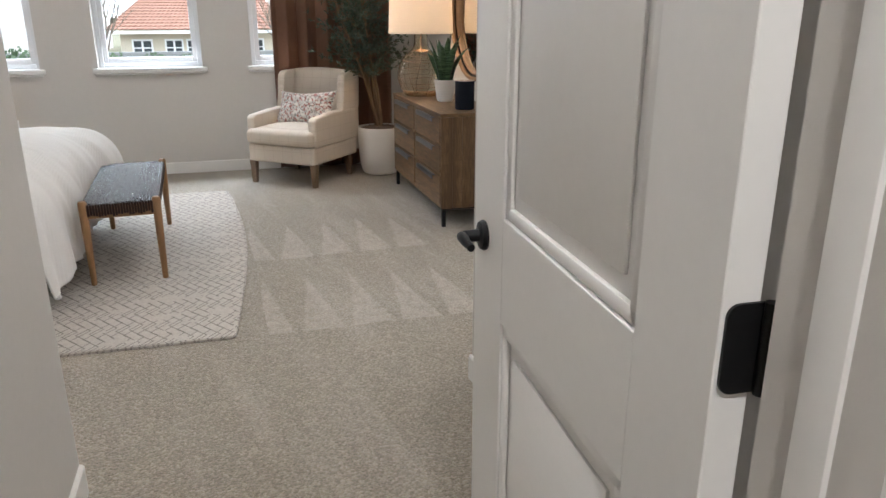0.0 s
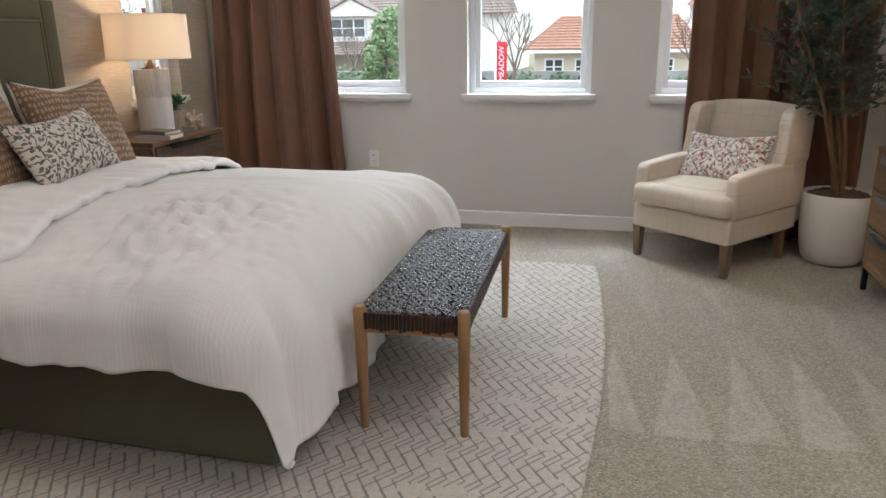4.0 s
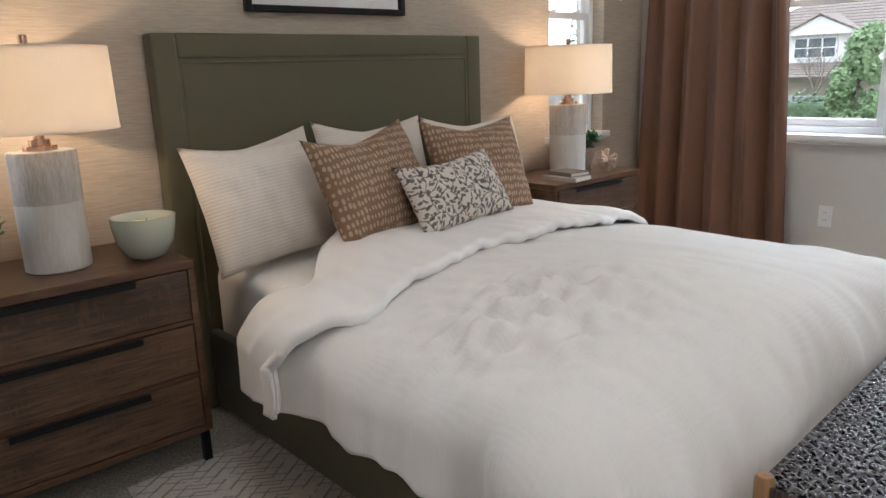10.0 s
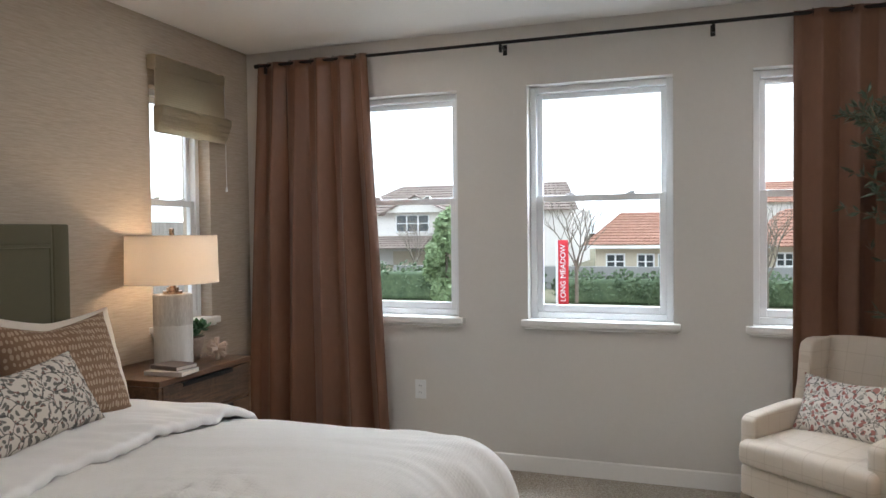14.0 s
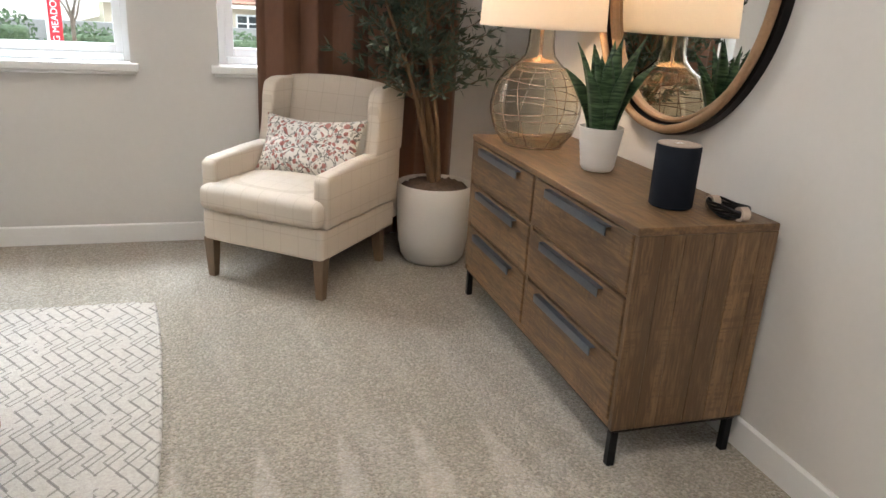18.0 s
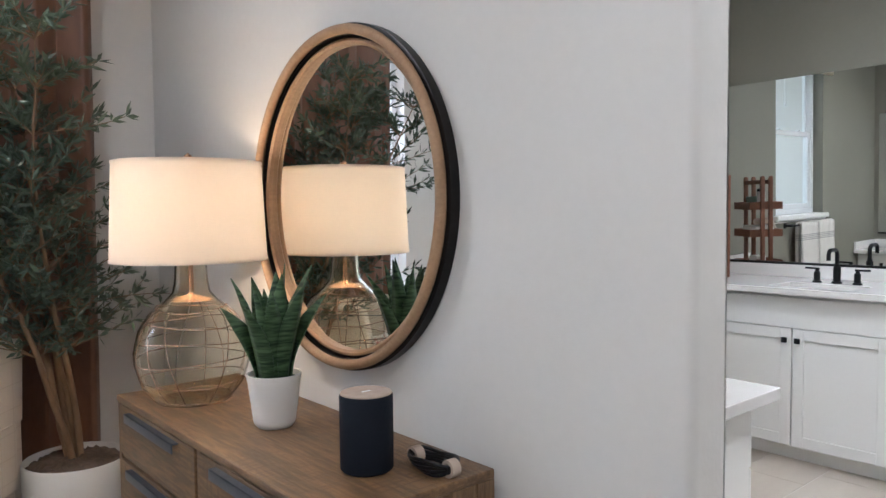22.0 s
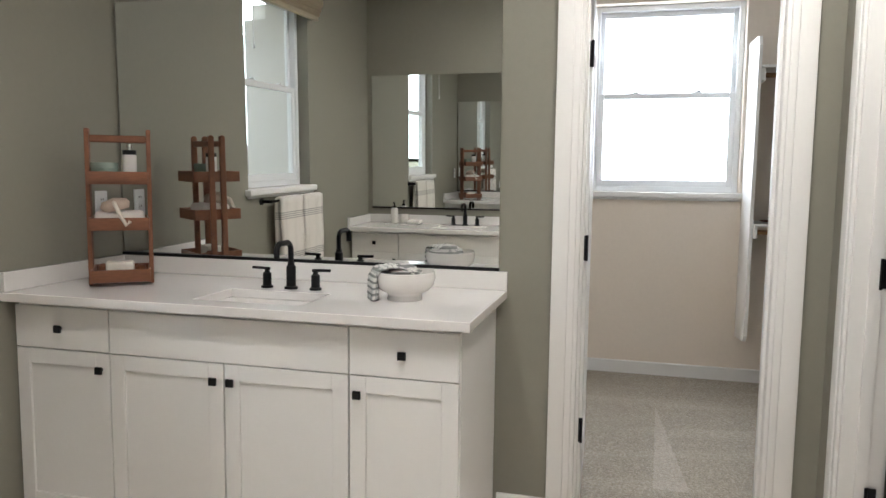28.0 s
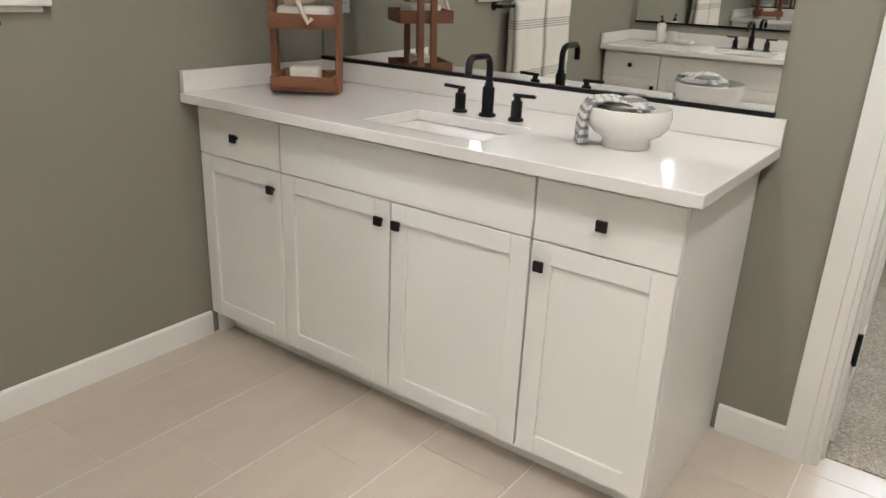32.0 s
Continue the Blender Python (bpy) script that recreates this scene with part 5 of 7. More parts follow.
for lx in (-1, 1):
    wr_ = bmesh.new()
    for k in range(64):
        y = -BL / 2 + 0.03 + (BL - 0.06) * k / 63
        box((lx * (BW / 2 - 0.001) - 0.004, y - 0.0062, 0.342 + brnd.uniform(0, 0.012)), (lx * (BW / 2 - 0.001) + 0.004 + brnd.uniform(0, 0.002), y + 0.0062, 0.405), 0.002, 1, wr_)
    tagged(part("strap_wrap", wr_, HIDE, bench, "brown leather wraps over the rail"), kind="stuff")
for ly in (-1, 1):
    wr_ = bmesh.new()
    for k in range(24):
        x = -BW / 2 + 0.030 + (BW - 0.06) * k / 23
        box((x - 0.0056, ly * (BL / 2 + 0.004) - 0.004, 0.342 + brnd.uniform(0, 0.014)), (x + 0.0056, ly * (BL / 2 + 0.004) + 0.004 + brnd.uniform(0, 0.002), 0.405), 0.002, 1, wr_)
    tagged(part("strap_wrap", wr_, HIDE, bench, "brown leather wraps over the rail"), kind="stuff")
part("seat_lining", box((-BW / 2 + 0.012, -BL / 2 + 0.012, 0.386), (BW / 2 - 0.012, BL / 2 - 0.012, 0.396), 0.002, 1), BLACKMETAL, bench, "dark backing under the weave")

# ---- wing chair ----
# local x to its right, y forwards, z up; front legs on y = 0
chair = thing("armchair", "cream windowpane-check wing chair with tapered wooden legs", "armchair", pose(0.513, 6.735, 0, 0, 0, 140.5) @ Matrix.Diagonal((1.02, 0.98, 1, 1)))
CW = 0.30
for lx in (-1, 1):
    for y, ins in ((-0.03, 0), (-0.60, 0.02)):
        x = lx * (CW - 0.025 - ins)
        bm = bmesh.new()
        a = [bm.verts.new((x + sx * 0.016, y + sy * 0.016, 0.001)) for sx, sy in ((-1, -1), (1, -1), (1, 1), (-1, 1))]
        b = [bm.verts.new((x + sx * 0.025, y + sy * 0.025 + (0.03 if y < -0.3 else 0), 0.185)) for sx, sy in ((-1, -1), (1, -1), (1, 1), (-1, 1))]
        for k in range(4):
            bm.faces.new((a[k], a[(k + 1) % 4], b[(k + 1) % 4], b[k]))
        bm.faces.new(a[::-1])
        bm.faces.new(b)
        part("leg", bm, GREYWOOD, chair, "tapered grey-brown wooden leg")
part("seat_frame", box((-CW, -0.66, 0.175), (CW, 0.0, 0.315), 0.018, 4), CHAIRFAB, chair, smooth=50)


def cushion(lo, hi, puff, bevel, n=10):
    bm = box(lo, hi, bevel, 4)
    cx, cy, cz = [(a + b) / 2 for a, b in zip(lo, hi)]
    bmesh.ops.subdivide_edges(bm, edges=[e for e in bm.edges if e.calc_length() > 0.15], cuts=n, use_grid_fill=True)
    for v in bm.verts:
        u, w = (v.co.x - cx) / (hi[0] - cx), (v.co.y - cy) / (hi[1] - cy)
        k = max(0, 1 - u * u) * max(0, 1 - w * w)
        v.co.z += puff * k * (1 if v.co.z > cz else -0.3)
    return bm


part("seat_cushion", cushion((-CW + 0.005, -0.55, 0.318), (CW - 0.005, 0.035, 0.430), 0.03, 0.035), CHAIRFAB, chair, smooth=60)
back = bmesh.new()
bg = []
for i in range(13):
    row = []
    for j in range(15):
        u, v = i / 6 - 1, j / 14
        z = 0.33 + v * (0.520 + 0.018 * (1 - u * u))
        y = -0.53 - 0.105 * v + 0.020 * (1 - u * u) * math.sin(math.pi * min(1, v * 1.1))
        row.append(back.verts.new((u * (CW - 0.045), y, z)))
    bg.append(row)
for i in range(12):
    for j in range(14):
        back.faces.new((bg[i][j], bg[i + 1][j], bg[i + 1][j + 1], bg[i][j + 1]))
bk = part("backrest", back, CHAIRFAB, chair, smooth=180)
bmod = bk.modifiers.new("thickness", "SOLIDIFY")
bmod.thickness, bmod.offset = 0.09, 1


def side_shape(outline_pts, x0, x1, bevel):
    """A padded panel with a drawn side profile (y, z) between x0 and x1."""
    bm = bmesh.new()
    f = bm.faces.new([bm.verts.new((x0, y, z)) for y, z in outline_pts])
    ext_ = bmesh.ops.extrude_face_region(bm, geom=[f])
    bmesh.ops.translate(bm, verts=[v for v in ext_["geom"] if isinstance(v, bmesh.types.BMVert)], vec=(x1 - x0, 0, 0))
    bmesh.ops.bevel(bm, geom=list(bm.edges), offset=bevel, segments=3, profile=0.5, affect="EDGES", clamp_overlap=True)
    return bm


for lx in (-1, 1):
    xi, xo = lx * (CW - 0.06), lx * (CW + 0.012)
    arm = [(-0.02, 0.31), (-0.02, 0.515), (-0.05, 0.535), (-0.30, 0.555), (-0.66, 0.565), (-0.66, 0.31)]
    part("arm", side_shape(arm, xi, xo, 0.016), CHAIRFAB, chair, smooth=50)
    wing = [(-0.43, 0.548), (-0.455, 0.64), (-0.47, 0.78), (-0.485, 0.825), (-0.53, 0.842), (-0.72, 0.850), (-0.70, 0.548)]
    part("wing", side_shape(wing, lx * (CW - 0.058), xo, 0.014), CHAIRFAB, chair, smooth=50)
part("back_panel", box((-CW + 0.01, -0.735, 0.20), (CW - 0.01, -0.665, 0.84), 0.02, 3), CHAIRFAB, chair, smooth=50)
pillow("lumbar_pillow", chair.matrix_basis @ Matrix.Translation((0.0, -0.385, 0.563)) @ pose(0, 0, 0, 62, 0, 180) @ pose(0, 0, 0, 0, 0, 2), 0.52, 0.30, 0.12, BERRY, "white lumbar pillow with red berry print on the armchair", 0.06, seed=31)

# ---- dresser ----
# local x to the back, y along its length, z up; front face on x = 0
dresser = thing("dresser", "weathered oak six-drawer dresser with steel pulls and black legs", "dresser", pose(1.371, 5.905, 0))
DL, DD, DH = 1.31, 0.43, 0.71
part("top", box((0, -DL / 2, DH - 0.022), (DD, DL / 2, DH), 0.003, 2), OAK, dresser)
part("far_side", box((0.004, DL / 2 - 0.022, 0.12), (DD, DL / 2, DH - 0.0225), 0.002, 1), OAKV, dresser)
part("bottom", box((0.006, -DL / 2 + 0.0222, 0.12), (DD, DL / 2 - 0.0222, 0.142), 0.002, 1), OAK, dresser)
part("back", box((DD - 0.012, -DL / 2 + 0.0222, 0.1422), (DD, DL / 2 - 0.0222, DH - 0.0225)), OAK, dresser)
part("divider", box((0.006, -0.012, 0.1422), (DD - 0.0122, 0.012, DH - 0.0225), 0.001, 1), OAK, dresser)
for z in (0.328, 0.510):
    part("rail", box((0.008, -DL / 2 + 0.0222, z), (DD - 0.0122, -0.0122, z + 0.010), 0.001, 1), OAK, dresser)
    part("rail", box((0.008, 0.0122, z), (DD - 0.0122, DL / 2 - 0.0222, z + 0.010), 0.001, 1), OAK, dresser)
drnd = random.Random(5)
px_ = 0.004
side_panel = part("side_panel", box((0.006, -DL / 2 + 0.012, 0.12), (DD, -DL / 2 + 0.022, DH - 0.0225)), OAKV, dresser)
for wv in (0.075, 0.062, 0.09, 0.07, 0.075):
    part("plank", box((px_, -DL / 2, 0.12), (min(px_ + wv - 0.0015, DD), -DL / 2 + 0.012, DH - 0.0225), 0.0015, 1), OAKV, side_panel)
    px_ += wv
part("plank", box((px_, -DL / 2, 0.12), (DD, -DL / 2 + 0.012, DH - 0.0225), 0.0015, 1), OAKV, side_panel)
for y0, y1 in ((-DL / 2 + 0.0255, -0.0155), (0.0155, DL / 2 - 0.0255)):
    for z0, z1 in ((0.146, 0.324), (0.342, 0.506), (0.524, 0.684)):
        dw = part("drawer", box((0.001, y0, z0), (0.35, y1, z1), 0.003, 2), OAK, dresser)
        yc = (y0 + y1) / 2 + 0.0
        pl = box((-0.020, yc - 0.20, z1 - 0.012), (0.0005, yc + 0.20, z1 - 0.008), 0.001, 1)
        box((-0.020, yc - 0.20, z1 - 0.036), (-0.016, yc + 0.20, z1 - 0.008), 0.001, 1, pl)
        part("pull", pl, PEWTER, dw, "long steel edge pull, window reflection tinted into its colour")
for x in (0.012, DD - 0.04):
    for y in (-DL / 2 + 0.006, DL / 2 - 0.032):
        part("leg", box((x, y, 0.0), (x + 0.024, y + 0.024, 0.108), 0.002, 1), BLACKMETAL, dresser)
part("base_frame", box((0.012, -DL / 2 + 0.006, 0.108), (DD - 0.012, DL / 2 - 0.006, 0.119), 0.002, 1), BLACKMETAL, dresser)

# ---- glass gourd lamp ----
gl = thing("glass_lamp", "smoky glass gourd lamp in wire netting with lit white shade", "lamp", pose(1.535, 6.325, DH + 0.0005) @ Matrix.Diagonal((1.27, 1.27, 1.29, 1)))
prof = [(0.0, 0.0), (0.070, 0.0), (0.088, 0.006), (0.118, 0.045), (0.133, 0.095), (0.134, 0.125), (0.122, 0.175), (0.098, 0.212), (0.062, 0.240), (0.042, 0.262), (0.036, 0.290), (0.034, 0.335), (0.040, 0.345)]
gb = part("glass_body", lathe(prof, 48, caps=False), AMBER, gl, smooth=60)
gb.visible_shadow = False
gm = gb.modifiers.new("thickness", "SOLIDIFY")
gm.thickness = 0.004
grnd = random.Random(9)


def on_gourd(z):
    for (r0, z0), (r1, z1) in zip(prof[1:], prof[2:]):
        if z0 <= z <= z1:
            return r0 + (r1 - r0) * (z - z0) / max(1e-6, z1 - z0)
    return 0.04


for k in range(12):
    a = 2 * math.pi * k / 12 + grnd.uniform(-0.1, 0.1)
    tw = grnd.uniform(-0.5, 0.5)
    pts = []
    for s in range(13):
        z = 0.008 + (0.225 - 0.008) * s / 12
        r = on_gourd(z) + 0.003
        pts.append((r * math.cos(a + tw * s / 12), r * math.sin(a + tw * s / 12), z))
    part("wire", tube(pts, 0.0015, 5), BRASS, gl, smooth=60)
for z in (0.006, 0.055, 0.105, 0.150, 0.190, 0.225):
    r = on_gourd(z) + 0.003
    part("wire_hoop", tube([(r * math.cos(a), r * math.sin(a), z + 0.006 * math.sin(2 * a + z * 40)) for a in [q * math.pi / 18 for q in range(37)]], 0.0015, 5), BRASS, gl, smooth=60)
part("metal_cap", lathe([(0.052, 0.243), (0.040, 0.250), (0.012, 0.256), (0.006, 0.262), (0.006, 0.40), (0.0, 0.40)], 24, caps=False), BRASS, gl, "warm metal cap and stem inside the neck", 40)
part("finial", lathe([(0.0, 0.574), (0.006, 0.576), (0.004, 0.584), (0.010, 0.592), (0.0, 0.600)], 14, caps=False), BRASS, gl, smooth=60)
sp2 = tube([(-0.173, 0, 0.572), (0.173, 0, 0.572)], 0.0022, 6)
tube([(0, -0.173, 0.572), (0, 0.173, 0.572)], 0.0022, 6, sp2)
tube([(0, 0, 0.38), (0, 0, 0.575)], 0.003, 6, sp2)
part("harp", sp2, BRASS, gl)
gs = part("shade", lathe([(0.184, 0.342), (0.174, 0.576)], 56, caps=False), SHADE, gl, "glowing white linen drum shade", 60)
for zz, rr in ((0.342, 0.184), (0.573, 0.174)):
    part("shade_trim", lathe([(rr + 0.0012, zz - 0.002), (rr + 0.0012, zz + 0.004), (rr - 0.0015, zz + 0.004), (rr - 0.0015, zz - 0.002), (rr + 0.0012, zz - 0.002)], 56, caps=False), SHADE, gs, smooth=40)
gbulb = part("bulb", lathe([(0.0, 0.40), (0.012, 0.41), (0.014, 0.435), (0.028, 0.465), (0.03, 0.485), (0.022, 0.505), (0.0, 0.515)], 16, caps=False), BULB, gl, "lit warm bulb", 180)
gbulb.visible_shadow = False
gdat = bpy.data.lights.new("lamp_light", "POINT")
gdat.energy, gdat.color, gdat.shadow_soft_size = LAMP_W * 0.8, (1.0, 0.70, 0.42), 0.03
new("lamp_light", gdat).matrix_world = gl.matrix_basis @ pose(0, 0, 0.46)

# ---- snake plant ----
sn = thing("snake_plant", "dark green snake plant in a ribbed white pot", "plant", pose(1.59, 5.895, DH + 0.0005) @ Matrix.Diagonal((0.97, 0.97, 1.0, 1)))
rp = [(0.0, 0.0), (0.048, 0.0), (0.054, 0.006)]
for k in range(14):
    z = 0.012 + 0.0088 * k
    rp += [(0.056 + 0.019 * (z / 0.14) + (0.0015 if k % 2 else 0), z)]
rp += [(0.076, 0.138), (0.077, 0.146), (0.072, 0.146), (0.069, 0.13), (0.0, 0.128)]
part("pot", lathe(rp, 40, caps=False), POTWHITE, sn, "ribbed white ceramic pot", 35)
part("soil", lathe([(0.0, 0.134), (0.07, 0.130)], 24, caps=False), SUCC, sn, "green moss top")
SNAKE = mat("banded_snake_plant_leaf", (0.007, 0.026, 0.010), 0.5, (0.080, 0.135, 0.060), 1.0, 8, 16, stretch=(1, 1, 9), spec=0.35)
srnd = random.Random(2)
for k in range(15):
    a = k * 2.4
    rad = 0.012 + 0.036 * (k / 18)
    ln = srnd.uniform(0.25, 0.32) * (1.0 if k < 11 else 0.78)
    lean = (0.08 + 0.46 * (k / 15)) * srnd.uniform(0.6, 1.1)
    wd = srnd.uniform(0.056, 0.070)
    bm = bmesh.new()
    last = None
    for s in range(9):
        u = s / 8
        w = wd * (0.42 + 0.62 * math.sin(math.pi * min(1.0, 0.08 + 0.80 * u))) * (1 - u ** 4) + 0.0008
        out = rad + math.sin(lean * u * 1.1) * ln * u
        c = Vector((out * math.cos(a), out * math.sin(a), 0.128 + ln * u * math.cos(lean * u * 0.8)))
        ta = a + math.pi / 2 + 0.5 * u * (1 if k % 2 else -1)
        sd = Vector((math.cos(ta), math.sin(ta), 0)) * w / 2
        inn = Vector((math.cos(a), math.sin(a), 0.1)) * w * 0.28
        row = [bm.verts.new(c - sd), bm.verts.new(c + inn), bm.verts.new(c + sd)]
        if last:
            bm.faces.new((last[0], last[1], row[1], row[0]))
            bm.faces.new((last[1], last[2], row[2], row[1]))
        last = row
    lf = part("leaf", bm, SNAKE, sn, smooth=180)
    lm = lf.modifiers.new("thickness", "SOLIDIFY")
    lm.thickness = 0.003

# ---- smart speaker and cable ----
sk_ = thing("speaker", "dark navy cloth cylinder speaker with flat top", "speaker", pose(1.585, 5.445, DH + 0.0005) @ Matrix.Diagonal((0.93, 0.93, 0.92, 1)))
part("cloth_body", lathe([(0.0, 0.0), (0.060, 0.0), (0.065, 0.005), (0.066, 0.185), (0.064, 0.190)], 48, caps=False), DARKNAVY, sk_, smooth=40)
part("top_disc", lathe([(0.064, 0.1901), (0.062, 0.193), (0.0, 0.193)], 48, caps=False), TERRA, sk_, "taupe top disc", 40)
part("control_strip", box((-0.012, -0.003, 0.1932), (0.012, 0.003, 0.1942), 0.001, 1), VINYL, sk_)
cabl = thing("power_cable", "coiled black cable tied with tan bands beside the speaker", "cable", pose(1.69, 5.335, DH + 0.0005))
for k in range(5):
    pts = [((0.052 + 0.004 * k) * math.cos(a) * 0.6, (0.060 + 0.003 * k) * math.sin(a), 0.007 + 0.006 * k + 0.004 * math.sin(3 * a + k)) for a in [q * math.pi / 12 for q in range(25)]]
    part("coil", tube(pts, 0.0042, 8), BLACKMETAL, cabl, smooth=60)
for s in (-1, 1):
    part("band", lathe([(0.012, -0.012), (0.020, -0.012), (0.020, 0.012), (0.012, 0.012)], 14, at=pose(0, s * 0.062, 0.021, 0, 90), caps=False), BONE, cabl, "tan cable band", 40)

# ---- round mirror ----
mr_ = thing("round_mirror", "large round mirror in black and tan wrapped frame", "mirror", pose(XB, 5.885, 1.333, 0, -90, 0))
R = 0.495
part("outer_hoop", lathe([(R - 0.030, 0.002), (R, 0.002), (R, 0.030), (R - 0.012, 0.034), (R - 0.030, 0.030), (R - 0.030, 0.002)], 96, caps=False), BRONZE, mr_, "black outer hoop", 40)
part("front_hoop", tube([((R - 0.020) * math.cos(a), (R - 0.020) * math.sin(a), 0.046) for a in [q * math.pi / 48 for q in range(97)]], 0.0145, 12), ROPE, mr_, "tan wrapped front ring", 60)
part("inner_hoop", lathe([(R - 0.058, 0.006), (R - 0.043, 0.006), (R - 0.042, 0.026), (R - 0.050, 0.030), (R - 0.058, 0.024), (R - 0.058, 0.006)], 96, caps=False), ROPE, mr_, "tan inner ring", 40)
part("black_gap", lathe([(R - 0.043, 0.004), (R - 0.030, 0.004)], 96, caps=False), BRONZE, mr_)
part("mirror_glass", lathe([(0.0, 0.010), (R - 0.057, 0.010)], 96, caps=False), MIRROR, mr_, "clear mirror glass")

# ---- olive tree ----
ot = thing("olive_tree", "tall faux olive tree with slim stems in a white planter", "tree", pose(1.355, 7.02, 0))
part("planter", lathe([(0.0, 0.0), (0.118, 0.0), (0.138, 0.008), (0.156, 0.035), (0.170, 0.10), (0.178, 0.19), (0.182, 0.30), (0.182, 0.386), (0.179, 0.392), (0.174, 0.390), (0.170, 0.35), (0.0, 0.345)], 48, caps=False), POTWHITE, ot, "tall matt white planter", 40)
moss = lathe([(0.0, 0.40), (0.08, 0.395), (0.14, 0.38), (0.173, 0.358)], 40, caps=False)
bmesh.ops.subdivide_edges(moss, edges=moss.edges, cuts=2, use_grid_fill=True)
for v in moss.verts:
    v.co.z += 0.02 * noise.noise(v.co * 40) + 0.01 * noise.noise(v.co * 90)
part("moss", moss, MOSS, ot, "dry brown moss", 180)
ornd = random.Random(14)
trunk_bm, limb_pts = bmesh.new(), []
for k in range(5):
    a = 1.3 + k * 1.45
    p = Vector((0.018 * math.cos(a), 0.018 * math.sin(a), 0.35))
    d = Vector((0.17 * math.cos(a) - 0.15, 0.12 * math.sin(a) - 0.04, 1)).normalized()
    pts, tp = [p.copy()], [1.0]
    for s in range(10):
        d = (d + Vector((ornd.uniform(-0.10, 0.10) - 0.012, ornd.uniform(-0.07, 0.05), ornd.uniform(-0.02, 0.10)))).normalized()
        p = p + d * 0.155
        p.y = min(p.y, 0.12)
        p.x = min(p.x, 0.30)
        pts.append(p.copy())
        tp.append(1 - 0.085 * (s + 1))
        if s >= 2:
            limb_pts.append((p.copy(), d.copy(), s))
    tube(pts, 0.0135, 8, trunk_bm, tp)
trunk = part("trunk", trunk_bm, BARK, ot, "slim twisting stems", 60)
crown = bmesh.new()


def olive_leaf(bm, p, d, ln, wd, rnd):
    side = d.cross(Vector((rnd.uniform(-1, 1), rnd.uniform(-1, 1), rnd.uniform(-1, 1)))).normalized()
    q = p + d * ln * 0.5
    up = side.cross(d) * wd * 0.15
    vs = [bm.verts.new(p), bm.verts.new(q + side * wd / 2 + up), bm.verts.new(p + d * ln), bm.verts.new(q - side * wd / 2 + up)]
    bm.faces.new((vs[0], vs[1], vs[2]))
    bm.faces.new((vs[0], vs[2], vs[3]))


twig_bm = bmesh.new()
for p, d, s in limb_pts:
    for t_ in range(6):
        a = ornd.uniform(0, 2 * math.pi)
        dd = (d * 0.5 + Vector((math.cos(a), math.sin(a) * 0.8 - 0.25, ornd.uniform(-0.25, 0.6)))).normalized()
        ln = ornd.uniform(0.16, 0.46) * (1.25 - 0.085 * s)
        tpts = [p.copy()]
        cur, cd = p.copy(), dd.copy()
        for u in range(6):
            cd = (cd + Vector((ornd.uniform(-0.15, 0.15), ornd.uniform(-0.15, 0.15), ornd.uniform(-0.12, 0.12)))).normalized()
            cur = cur + cd * ln / 6
            cur.y = min(cur.y, 0.16)
            cur.x = min(cur.x, 0.39)
            tpts.append(cur.copy())
            for w_ in range(5 if u else 2):
                ld = (cd * 0.8 + Vector((ornd.uniform(-1, 1), ornd.uniform(-1, 1), ornd.uniform(-0.8, 0.9)))).normalized()
                olive_leaf(crown, cur, ld, ornd.uniform(0.036, 0.066), ornd.uniform(0.010, 0.016), ornd)
        tube(tpts, 0.0028, 5, twig_bm, [1, 0.9, 0.8, 0.7, 0.6, 0.5, 0.4])
tagged(part("twig_work", twig_bm, BARK, ot, smooth=60), kind="stuff")
tagged(part("crown", crown, LEAF, ot, "loose crown of narrow dark olive leaves"), kind="stuff")


